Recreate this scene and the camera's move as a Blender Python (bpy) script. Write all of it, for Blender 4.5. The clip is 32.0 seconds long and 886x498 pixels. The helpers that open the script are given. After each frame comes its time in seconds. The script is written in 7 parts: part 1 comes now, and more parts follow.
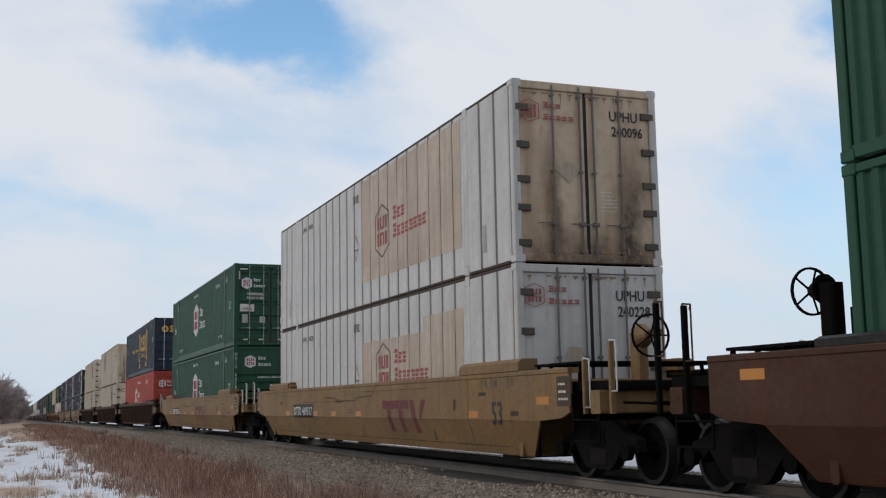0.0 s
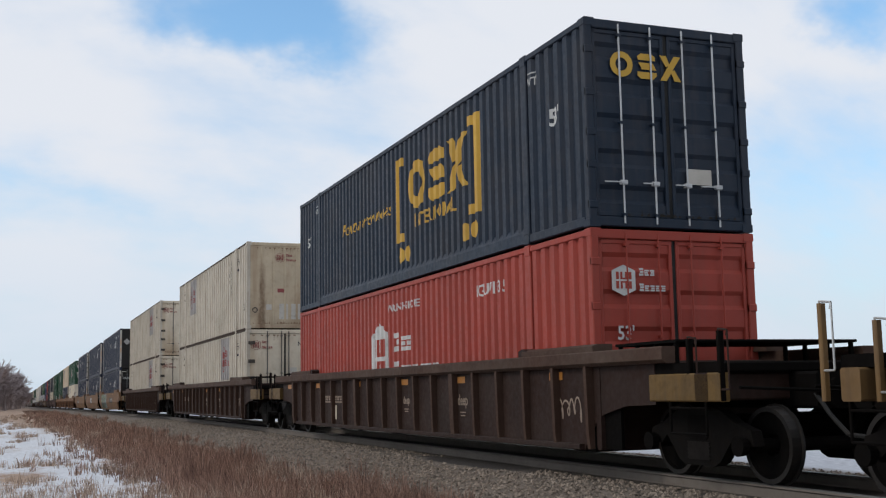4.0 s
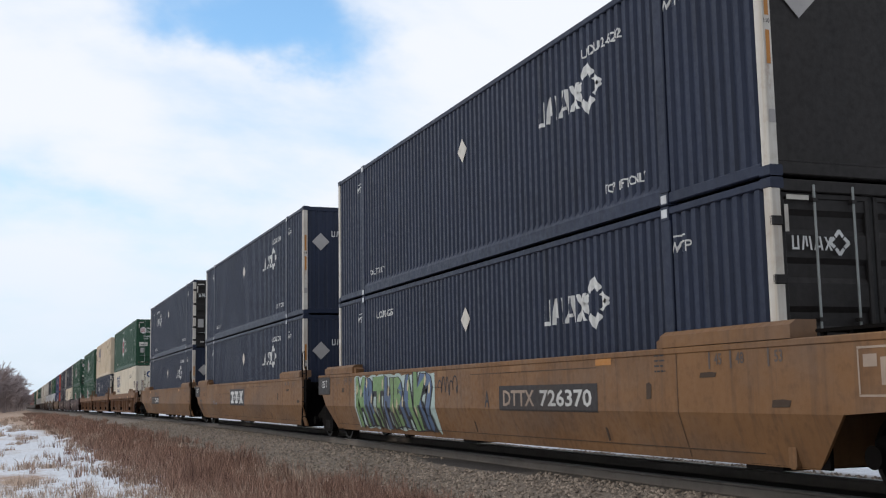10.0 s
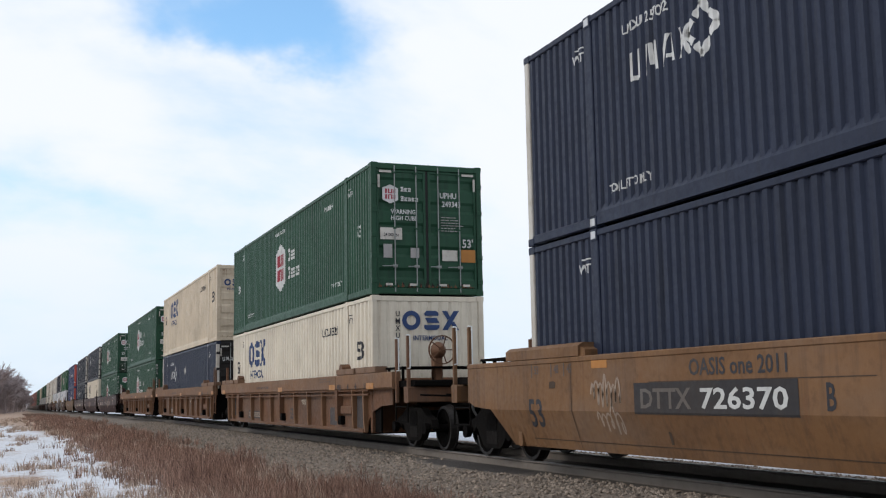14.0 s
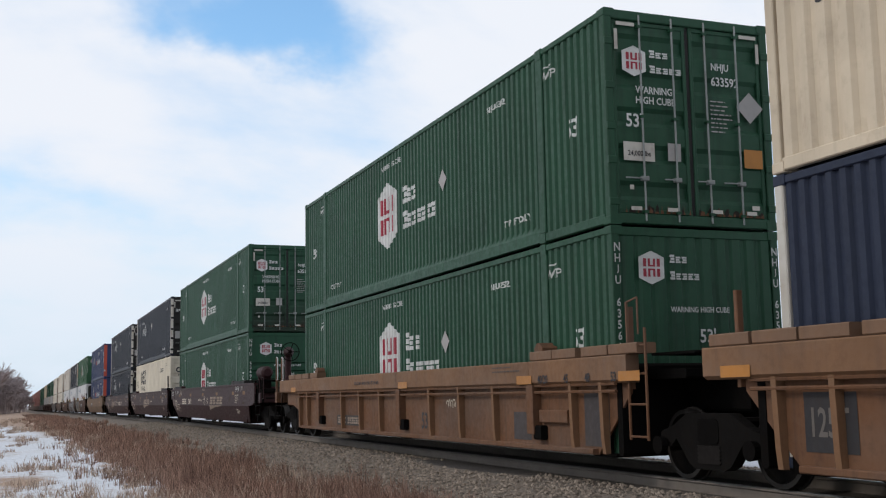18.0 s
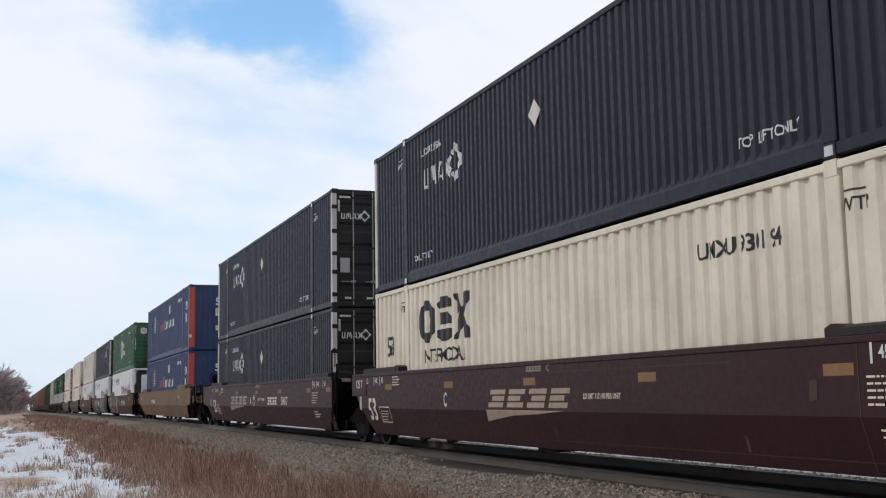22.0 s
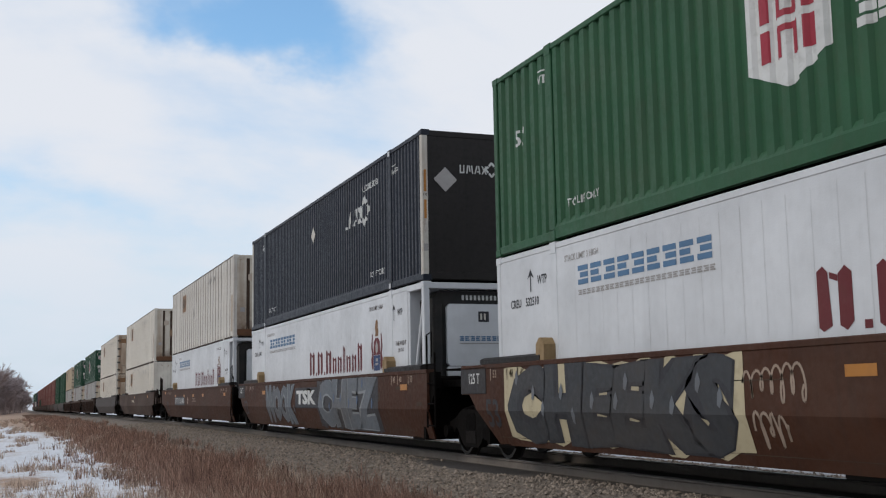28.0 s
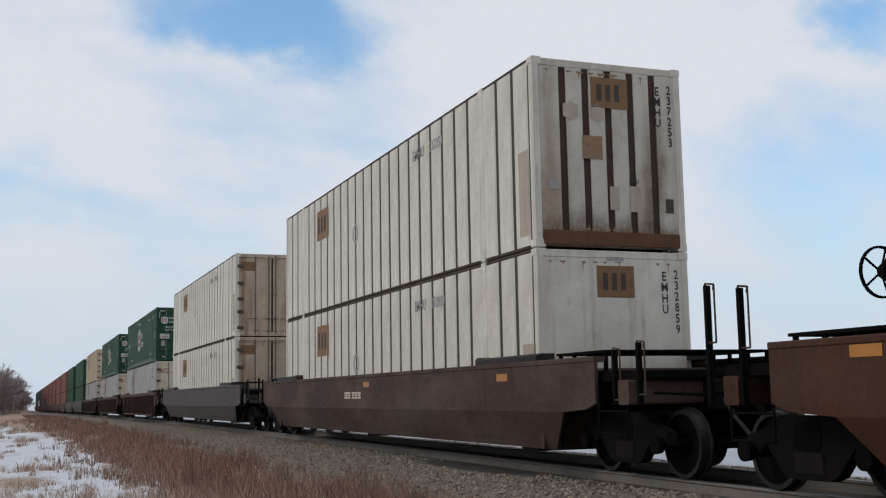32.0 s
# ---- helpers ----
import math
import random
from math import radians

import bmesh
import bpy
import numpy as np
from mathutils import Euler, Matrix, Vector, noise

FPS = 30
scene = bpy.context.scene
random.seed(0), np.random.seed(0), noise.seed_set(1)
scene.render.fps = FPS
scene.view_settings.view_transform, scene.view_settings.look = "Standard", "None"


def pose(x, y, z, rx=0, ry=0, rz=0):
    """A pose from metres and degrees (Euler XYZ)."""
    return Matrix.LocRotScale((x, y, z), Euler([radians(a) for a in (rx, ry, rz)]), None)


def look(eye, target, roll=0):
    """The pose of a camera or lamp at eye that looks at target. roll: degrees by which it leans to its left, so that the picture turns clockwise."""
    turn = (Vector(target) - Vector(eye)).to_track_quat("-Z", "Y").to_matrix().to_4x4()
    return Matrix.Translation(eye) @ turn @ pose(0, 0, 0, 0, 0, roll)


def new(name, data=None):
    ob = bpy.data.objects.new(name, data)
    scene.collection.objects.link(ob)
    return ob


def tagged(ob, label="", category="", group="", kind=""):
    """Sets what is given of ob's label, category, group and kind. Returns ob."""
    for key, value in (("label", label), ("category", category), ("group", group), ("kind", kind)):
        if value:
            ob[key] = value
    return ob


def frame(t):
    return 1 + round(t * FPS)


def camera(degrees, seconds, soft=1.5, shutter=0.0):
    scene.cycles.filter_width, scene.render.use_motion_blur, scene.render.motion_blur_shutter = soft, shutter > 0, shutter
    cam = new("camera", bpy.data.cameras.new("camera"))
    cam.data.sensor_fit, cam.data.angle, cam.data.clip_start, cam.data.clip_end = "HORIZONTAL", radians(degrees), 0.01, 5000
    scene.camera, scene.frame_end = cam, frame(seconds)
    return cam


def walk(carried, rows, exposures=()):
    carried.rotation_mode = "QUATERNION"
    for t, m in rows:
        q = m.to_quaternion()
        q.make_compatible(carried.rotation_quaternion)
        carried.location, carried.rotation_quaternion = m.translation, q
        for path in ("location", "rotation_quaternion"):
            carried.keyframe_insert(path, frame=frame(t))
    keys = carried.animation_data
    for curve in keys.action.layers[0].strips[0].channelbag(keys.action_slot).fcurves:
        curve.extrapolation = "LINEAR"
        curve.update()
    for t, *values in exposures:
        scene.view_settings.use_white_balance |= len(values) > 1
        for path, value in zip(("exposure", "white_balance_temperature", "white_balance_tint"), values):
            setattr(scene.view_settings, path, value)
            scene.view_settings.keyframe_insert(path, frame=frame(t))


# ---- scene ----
# World: y runs away along the straight track, x to the right of it, z = 0 on top of the rail.
EYE = Vector((0.0, 0.0, 0.871))
XC = 8.404            # middle of the track
CLIP = 32.0


def aim(pitch):
    yaw, p = radians(21.11), radians(pitch)
    way = Vector((math.sin(yaw) * math.cos(p), math.cos(yaw) * math.cos(p), math.sin(p)))
    return look(EYE, EYE + way * 10, -1.0)


cam = camera(43.49, CLIP, soft=1.2)
PITCH = 7.33
NOD = ((0, 0.58), (0.5, 0.47), (1.0, 0.26), (1.25, -0.05), (1.5, -0.32), (2.0, -0.32), (2.5, -0.29), (4.5, -0.04), (5.0, -0.01), (6.0, 0.0),
       (12.0, 0.03), (16.0, 0.08), (21.0, 0.1), (27.0, 0.11), (32.0, 0.12))
EXPOSE = ((0, -0.22), (2.0, -0.12), (5.0, -0.14), (6.5, -0.25), (8.0, -0.22), (9.5, 0.05), (10.5, 0.12), (12.0, 0.16), (14.0, 0.14), (15.0, 0.0), (16.0, -0.02), (18.0, 0.02), (21.0, 0.05), (24.0, 0.08), (26.5, -0.2), (29.0, -0.10), (31.0, -0.22), (32.0, -0.26))
walk(cam, [(t, aim(PITCH + d)) for t, d in NOD], EXPOSE)

# ---- daylight ----
SUN_FROM = Vector((-0.80, 0.02, 0.60)).normalized()
sun = new("sun", bpy.data.lights.new("sun", "SUN"))
sun.data.energy, sun.data.angle, sun.data.color = 0.98, radians(14), (1.0, 0.93, 0.84)
sun.matrix_world = look(SUN_FROM * 60, (0, 0, 0))


def make_world():
    w = bpy.data.worlds.new("sky")
    scene.world = w
    w.use_nodes = True
    nt = w.node_tree
    nt.nodes.clear()
    N, K = nt.nodes.new, nt.links.new
    out, bg = N("ShaderNodeOutputWorld"), N("ShaderNodeBackground")
    sky = N("ShaderNodeTexSky")
    sky.sky_type, sky.sun_disc = "NISHITA", False
    sky.sun_elevation = math.asin(SUN_FROM.z)
    sky.sun_rotation = math.atan2(SUN_FROM.x, SUN_FROM.y)
    sky.dust_density, sky.ozone_density = 1.5, 2.0
    co = N("ShaderNodeTexCoord")
    sep = N("ShaderNodeSeparateXYZ")
    K(co.outputs["Generated"], sep.inputs[0])

    def calc(op, p, q=0.0, r=0.0):
        n = N("ShaderNodeMath")
        n.operation = op
        for i, v in enumerate((p, q, r)):
            if isinstance(v, (int, float)):
                n.inputs[i].default_value = v
            else:
                K(v, n.inputs[i])
        return n.outputs[0]

    def span(v, lo, hi, to_lo, to_hi, soft=True):
        n = N("ShaderNodeMapRange")
        n.interpolation_type = "SMOOTHSTEP" if soft else "LINEAR"
        for k, w in (("From Min", lo), ("From Max", hi), ("To Min", to_lo), ("To Max", to_hi)):
            n.inputs[k].default_value = w
        K(v, n.inputs["Value"])
        return n.outputs[0]

    def billow(scale, detail, stretch=(1, 1, 1), rough=0.55, shift=(0, 0, 0)):
        mp = N("ShaderNodeMapping")
        mp.inputs["Scale"].default_value, mp.inputs["Location"].default_value = stretch, shift
        n = N("ShaderNodeTexNoise")
        n.inputs["Scale"].default_value, n.inputs["Detail"].default_value, n.inputs["Roughness"].default_value = scale, detail, rough
        K(flat.outputs[0], mp.inputs[0]); K(mp.outputs[0], n.inputs["Vector"])
        return n
    # the view direction laid flat on a cloud layer
    up = calc("ADD", calc("MAXIMUM", sep.outputs["Z"], 0.0), 0.6)
    flat = N("ShaderNodeCombineXYZ")
    K(calc("DIVIDE", sep.outputs["X"], up), flat.inputs[0]); K(calc("DIVIDE", sep.outputs["Y"], up), flat.inputs[1])
    broad = billow(2.6, 6, (1.0, 1.3, 1), 0.5, CLOUD_SHIFT).outputs[0]
    wisps = billow(7.5, 6, (0.8, 1.5, 1), 0.55).outputs[0]
    curl = billow(6.0, 5, (1, 1, 1), 0.6, (3.0, 1.0, 0.0))
    cover = calc("ADD", calc("MULTIPLY", broad, 1.25), calc("MULTIPLY", wisps, 0.52))
    # blue openings in the layer, their rims drawn out by the wind
    for (gx, gy), (rx, ry), deep in CLOUD_GAPS:
        away = N("ShaderNodeVectorMath"); away.operation = "SUBTRACT"
        bent = N("ShaderNodeVectorMath"); bent.operation = "MULTIPLY_ADD"
        bent.inputs[1].default_value = (0.22, 0.22, 0)
        K(curl.outputs["Color"], bent.inputs[0]); K(flat.outputs[0], bent.inputs[2]); K(bent.outputs[0], away.inputs[0])
        away.inputs[1].default_value = (gx + 0.11, gy + 0.11, 0)
        part_ = N("ShaderNodeVectorMath"); part_.operation = "MULTIPLY"; part_.inputs[1].default_value = (1 / rx, 1 / ry, 0)
        K(away.outputs[0], part_.inputs[0])
        far = N("ShaderNodeVectorMath"); far.operation = "LENGTH"
        K(part_.outputs[0], far.inputs[0])
        cover = calc("ADD", cover, span(far.outputs["Value"], 0.0, 2.0, -deep, 0.0))
    cov = span(cover, 0.20, 0.97, 0.0, 1.0)
    tone = N("ShaderNodeMix"); tone.data_type = "RGBA"
    tone.inputs["A"].default_value, tone.inputs["B"].default_value = (0.52, 0.68, 0.89, 1), (0.85, 0.885, 0.955, 1)
    K(cov, tone.inputs["Factor"])
    sk = N("ShaderNodeVectorMath"); sk.operation = "MULTIPLY"; sk.inputs[1].default_value = (0.185, 0.228, 0.236)
    K(sky.outputs[0], sk.inputs[0])
    mix = N("ShaderNodeMix"); mix.data_type = "RGBA"
    K(cov, mix.inputs["Factor"]); K(sk.outputs[0], mix.inputs["A"]); K(tone.outputs["Result"], mix.inputs["B"])
    # pale haze low over the horizon
    haze = N("ShaderNodeMix"); haze.data_type = "RGBA"
    K(span(sep.outputs["Z"], 0.02, 0.20, 0.62, 0.0), haze.inputs["Factor"])
    K(mix.outputs["Result"], haze.inputs["A"]); haze.inputs["B"].default_value = (0.68, 0.795, 0.92, 1)
    K(haze.outputs["Result"], bg.inputs[0])
    bg.inputs[1].default_value = 1.0
    K(bg.outputs[0], out.inputs[0])


CLOUD_SHIFT = (0.0, 0.0, 0.0)
# middle, reach and depth of each opening
CLOUD_GAPS = (((0.210, 0.991), (0.086, 0.049), 0.74), ((0.059, 1.250), (0.076, 0.023), 0.10), ((0.716, 0.757), (0.045, 0.035), 0.50), ((0.767, 0.924), (0.081, 0.079), 0.22), ((0.135, 1.332), (0.209, 0.068), 0.08))
make_world()

# ---- materials ----
def material(name, col, rough=0.6, metal=0.0, grime=0.35, dirt=(0.10, 0.075, 0.055), scale=1.0, bump=0.15, streak=0.0, run=(0.50, 0.78), rust=0.0, fine=40.0, vary=0.0, shine=0.22, wear=0.8, wide=7.0, dust=0.0, runs=()):
    """Paint or stuff of colour col with a fine grain, soiling at two scales, runs down the side (streak) and rust spots."""
    m = bpy.data.materials.new(name)
    m.use_nodes = True
    nt = m.node_tree
    N, K = nt.nodes.new, nt.links.new
    b = nt.nodes["Principled BSDF"]
    co = N("ShaderNodeTexCoord")
    src = co.outputs["Object"]

    def noise_at(sc, detail=5, stretch=None, rough_=0.6):
        n = N("ShaderNodeTexNoise")
        n.inputs["Scale"].default_value, n.inputs["Detail"].default_value, n.inputs["Roughness"].default_value = sc, detail, rough_
        if stretch:
            mp = N("ShaderNodeMapping")
            mp.inputs["Scale"].default_value = stretch
            K(src, mp.inputs[0]); K(mp.outputs[0], n.inputs["Vector"])
        else:
            K(src, n.inputs["Vector"])
        return n.outputs[0]

    def ramp(sock, a, c, lo=0.0, hi=1.0):
        r = N("ShaderNodeMapRange")
        r.inputs["From Min"].default_value, r.inputs["From Max"].default_value = a, c
        r.inputs["To Min"].default_value, r.inputs["To Max"].default_value = lo, hi
        K(sock, r.inputs["Value"])
        return r.outputs[0]

    def mix(fac, a, c):
        x = N("ShaderNodeMix"); x.data_type = "RGBA"
        K(fac, x.inputs["Factor"])
        for sock, v in (("A", a), ("B", c)):
            if isinstance(v, tuple):
                x.inputs[sock].default_value = (*v, 1)
            else:
                K(v, x.inputs[sock])
        return x.outputs["Result"]

    c0 = tuple(v * 0.86 for v in col)
    c1 = tuple(min(1, v * 1.10) for v in col)
    base = mix(ramp(noise_at(0.9 * scale, 4), 0.3, 0.7), c0, c1)
    if vary:
        inf = N("ShaderNodeObjectInfo")
        base = mix(ramp(inf.outputs["Random"], 0, 1, 0, vary), base, dirt)
    base = mix(ramp(noise_at(0.55 * scale, 5, (1, 1, 1.6)), 0.46, 0.74, 0, min(1, grime * wear)), base, dirt)
    base = mix(ramp(noise_at(6 * scale, 6), 0.52, 0.85, 0, grime), base, dirt)
    if streak:
        base = mix(ramp(noise_at(1.0, 4, (wide, wide, 0.35)), *run, 0, streak), base, dirt)
    if dust:
        base = mix(ramp(noise_at(0.8, 5, (0.6, 0.6, 1.3)), 0.44, 0.72, 0, dust), base, (0.155, 0.118, 0.095))
    if runs:
        # broad dirty runs down an end wall: across, half width, top, strength
        sep = N("ShaderNodeSeparateXYZ")
        K(src, sep.inputs[0])

        def calc(op, p, q=0.0):
            x = N("ShaderNodeMath"); x.operation = op
            for i, v in enumerate((p, q)):
                if isinstance(v, (int, float)):
                    x.inputs[i].default_value = v
                else:
                    K(v, x.inputs[i])
            return x.outputs[0]
        ragged = calc("MULTIPLY", calc("SUBTRACT", noise_at(2.2, 5, (1.0, 1.0, 0.5)), 0.5), 0.55)
        speck = noise_at(9.0, 6)
        for cx, half, top, much, ink in runs:
            side = calc("ABSOLUTE", calc("ADD", calc("SUBTRACT", sep.outputs["X"], cx), ragged))
            across = ramp(calc("DIVIDE", side, half), 0.25, 1.25, 1.0, 0.0)
            down = ramp(calc("ADD", sep.outputs["Z"], calc("MULTIPLY", ragged, 1.6)), top, top - 1.1 if top > 0.7 else top - 0.45, 0.0, 1.0)
            base = mix(calc("MULTIPLY", calc("MULTIPLY", across, down), calc("MULTIPLY", ramp(speck, 0.25, 0.6, 0.55, 1.0), much)), base, ink)
    if rust:
        base = mix(ramp(noise_at(3.0, 7, (1.5, 1.5, 0.5), 0.7), 0.60, 0.72, 0, rust), base, (0.16, 0.065, 0.028))
    K(base, b.inputs["Base Color"])
    b.inputs["Metallic"].default_value = metal
    b.inputs["Specular IOR Level"].default_value = shine
    K(ramp(noise_at(fine * 0.3, 3), 0.3, 0.7, max(0.05, rough - 0.1), min(1, rough + 0.12)), b.inputs["Roughness"])
    if bump:
        bp = N("ShaderNodeBump")
        bp.inputs["Strength"].default_value, bp.inputs["Distance"].default_value = bump, 0.01
        K(noise_at(fine, 4), bp.inputs["Height"])
        K(bp.outputs[0], b.inputs["Normal"])
    return m


M = dict(
    green=material("green_paint", (0.0150, 0.0575, 0.0305), 0.5, grime=0.2, streak=0.45, dirt=(0.010, 0.016, 0.011)),
    leaf_green=material("bright_green_paint", (0.0185, 0.073, 0.032), 0.5, grime=0.15, streak=0.1),
    sooty_green=material("soot_footed_green_paint", (0.0150, 0.0575, 0.0305), 0.5, grime=0.25, streak=0.5, dirt=(0.010, 0.016, 0.011),
                         runs=((0.0, 3.0, 1.25, 0.7, (0.013, 0.012, 0.009)), (0.85, 0.34, 1.6, 0.75, (0.024, 0.015, 0.010)), (-0.2, 0.3, 1.5, 0.6, (0.012, 0.012, 0.009)), (-0.95, 0.2, 1.3, 0.5, (0.014, 0.012, 0.009)))),
    sooty_leaf_green=material("soot_streaked_bright_green_paint", (0.0185, 0.073, 0.032), 0.5, grime=0.2, streak=0.2,
                              runs=((-0.55, 0.22, 2.5, 0.75, (0.010, 0.014, 0.010)), (1.0, 0.25, 2.4, 0.6, (0.010, 0.014, 0.010)), (0.0, 3.0, 0.5, 0.8, (0.012, 0.013, 0.010)))),
    navy=material("navy_paint", (0.0152, 0.0208, 0.041), 0.5, grime=0.18, streak=0.45, dirt=(0.008, 0.008, 0.009)),
    black=material("black_paint", (0.0135, 0.0165, 0.026), 0.5, grime=0.2, streak=0.45, dirt=(0.007, 0.007, 0.008)),
    blue=material("blue_paint", (0.0195, 0.033, 0.090), 0.5, grime=0.15, streak=0.12),
    dark_blue=material("dark_blue_paint", (0.0108, 0.020, 0.036), 0.5, grime=0.2, streak=0.15),
    red=material("red_paint", (0.3, 0.0465, 0.0315), 0.5, grime=0.15, streak=0.15),
    orange_red=material("orange_red_paint", (0.36, 0.065, 0.04), 0.5, grime=0.15),
    cream=material("cream_paint", (0.52, 0.43, 0.32), 0.55, grime=0.25, streak=0.2, rust=0.25),
    ivory=material("ivory_paint", (0.59, 0.53, 0.43), 0.55, grime=0.25, streak=0.35, rust=0.12, dirt=(0.28, 0.21, 0.15)),
    white=material("white_paint", (0.435, 0.425, 0.412), 0.5, grime=0.3, streak=0.4, rust=0.2, dirt=(0.20, 0.165, 0.13)),
    old_white=material("aged_white_paint", (0.485, 0.435, 0.36), 0.55, grime=0.35, streak=0.4, rust=0.3, dirt=(0.20, 0.15, 0.10)),
    stained=material("rust_stained_white_paint", (0.43, 0.345, 0.255), 0.6, grime=0.5, dirt=(0.17, 0.085, 0.045), streak=0.85, run=(0.50, 0.72), wide=2.6, rust=0.3),
    sooty_door=material("soot_streaked_door_paint", (0.46, 0.36, 0.26), 0.6, grime=0.4, dirt=(0.19, 0.11, 0.06), streak=0.6, run=(0.46, 0.72), wide=2.6, rust=0.3,
                        runs=((-0.62, 0.16, 2.2, 0.75, (0.075, 0.042, 0.025)), (0.80, 0.28, 1.9, 0.95, (0.035, 0.022, 0.015)), (0.15, 0.5, 0.95, 0.7, (0.085, 0.05, 0.03)), (0.0, 3.0, 0.55, 0.75, (0.075, 0.042, 0.026)))),
    run_end=material("rust_run_end_paint", (0.50, 0.41, 0.29), 0.6, grime=0.35, dirt=(0.24, 0.14, 0.075), streak=0.5, run=(0.48, 0.74), wide=2.6, rust=0.2,
                     runs=((-0.78, 0.11, 2.6, 0.75, (0.12, 0.062, 0.032)), (0.72, 0.13, 2.4, 0.85, (0.11, 0.052, 0.026)), (0.55, 0.5, 1.8, 0.4, (0.22, 0.125, 0.065)), (0.0, 3.0, 0.32, 0.6, (0.15, 0.085, 0.05)))),
    rusty_end=material("rusty_foot_end_paint", (0.50, 0.455, 0.385), 0.6, grime=0.4, dirt=(0.20, 0.13, 0.08), streak=0.5, run=(0.48, 0.74), wide=2.6, rust=0.35,
                       runs=((-1.0, 0.3, 2.0, 0.55, (0.20, 0.115, 0.06)), (0.75, 0.22, 2.3, 0.8, (0.085, 0.045, 0.028)), (0.0, 3.0, 0.62, 0.9, (0.06, 0.028, 0.016)))),
    fresh_white=material("fresh_white_paint", (0.53, 0.538, 0.552), 0.4, grime=0.08, streak=0.06),
    gap=material("dirty_channel", (0.062, 0.053, 0.046), 0.8, grime=0.4, dirt=(0.045, 0.033, 0.026)),
    grey_post=material("grey_post", (0.125, 0.11, 0.10), 0.65, grime=0.5, streak=0.4),
    pale_grey=material("pale_grey_paint", (0.52, 0.53, 0.54), 0.55, streak=0.2),
    steel=material("galvanised_steel", (0.55, 0.55, 0.54), 0.4, 0.7, grime=0.2),
    rubber=material("black_rubber", (0.02, 0.02, 0.02), 0.8, grime=0.2),
    # running gear: grime, with the deep shade under the cars put into the near-black colours
    under=material("grimy_shade_black_steel", (0.0048, 0.0042, 0.0039), 0.85, grime=0.6, dirt=(0.009, 0.0065, 0.005), shine=0.04),
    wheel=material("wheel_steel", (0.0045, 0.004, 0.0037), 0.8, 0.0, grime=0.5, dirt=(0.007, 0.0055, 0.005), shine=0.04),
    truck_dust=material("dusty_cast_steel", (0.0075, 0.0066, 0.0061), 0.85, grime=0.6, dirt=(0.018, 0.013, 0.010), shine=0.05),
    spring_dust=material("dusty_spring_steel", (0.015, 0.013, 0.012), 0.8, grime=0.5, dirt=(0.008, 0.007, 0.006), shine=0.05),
    tread=material("worn_wheel_tread", (0.022, 0.02, 0.019), 0.5, 0.5, grime=0.3),
    yellow_car=material("yellow_ochre_car_paint", (0.178, 0.103, 0.040), 0.6, grime=0.45, streak=0.5, dirt=(0.065, 0.041, 0.024), dust=0.25),
    tan_car=material("faded_tan_car_paint", (0.170, 0.087, 0.038), 0.65, grime=0.55, streak=0.6, dirt=(0.055, 0.031, 0.021), rust=0.35, dust=0.4),
    orange_car=material("faded_orange_car_paint", (0.132, 0.061, 0.030), 0.7, grime=0.6, streak=0.6, dirt=(0.052, 0.030, 0.022), rust=0.4, dust=0.4),
    # rusty brown, darkened for the shade on the recessed side sheets
    brown_car=material("shaded_rusty_brown_car_paint", (0.025, 0.0112, 0.0078), 0.75, grime=0.6, streak=0.6, dirt=(0.015, 0.010, 0.008), dust=0.08),
    dark_brown_car=material("dark_rusty_car_paint", (0.052, 0.029, 0.021), 0.75, grime=0.5, streak=0.5, dirt=(0.025, 0.018, 0.015), dust=0.4),
    rust_car=material("rust_brown_car_paint", (0.050, 0.0168, 0.0070), 0.7, grime=0.5, streak=0.5, dirt=(0.026, 0.014, 0.010), dust=0.15),
    maroon_car=material("maroon_car_paint", (0.0275, 0.0078, 0.0088), 0.55, grime=0.4, streak=0.35, dirt=(0.021, 0.010, 0.0098)),
    olive_car=material("dull_ochre_car_paint", (0.135, 0.080, 0.045), 0.65, grime=0.5, streak=0.55, dirt=(0.040, 0.027, 0.02)),
    # red of the far containers, distance haze mixed into the colour
    far_red=material("haze_paled_red_paint", (0.19, 0.078, 0.068), 0.6, grime=0.3, streak=0.2),
    guide_ochre=material("dirty_ochre_paint", (0.27, 0.185, 0.095), 0.65, grime=0.5, streak=0.3, dirt=(0.10, 0.06, 0.03), rust=0.3),
    slot_brown=material("rust_brown_slot", (0.055, 0.034, 0.024), 0.8, grime=0.5, dirt=(0.03, 0.02, 0.014)),
    grey_car=material("dark_grey_car_paint", (0.052, 0.044, 0.044), 0.65, grime=0.35, streak=0.3),
    ink_white=material("white_lettering", (0.52, 0.52, 0.505), 0.6, grime=0.5, bump=0),
    ink_cream=material("cream_lettering", (0.60, 0.52, 0.42), 0.6, grime=0.3, bump=0),
    ink_faded=material("faded_cream_lettering", (0.30, 0.23, 0.18), 0.65, grime=0.5, bump=0),
    ink_black=material("black_lettering", (0.03, 0.03, 0.035), 0.6, grime=0.2, bump=0),
    ink_red=material("red_lettering", (0.27, 0.028, 0.045), 0.6, grime=0.25, bump=0),
    ink_maroon=material("dark_red_lettering", (0.115, 0.02, 0.024), 0.6, grime=0.25, bump=0),
    ink_navy=material("navy_lettering", (0.025, 0.05, 0.13), 0.6, grime=0.2, bump=0),
    ink_blue=material("steel_blue_lettering", (0.08, 0.16, 0.27), 0.6, grime=0.2, bump=0),
    ink_gold=material("gold_lettering", (0.50, 0.30, 0.05), 0.6, grime=0.2, bump=0),
    ink_faded_red=material("faded_red_lettering", (0.26, 0.068, 0.066), 0.65, grime=0.4, bump=0),
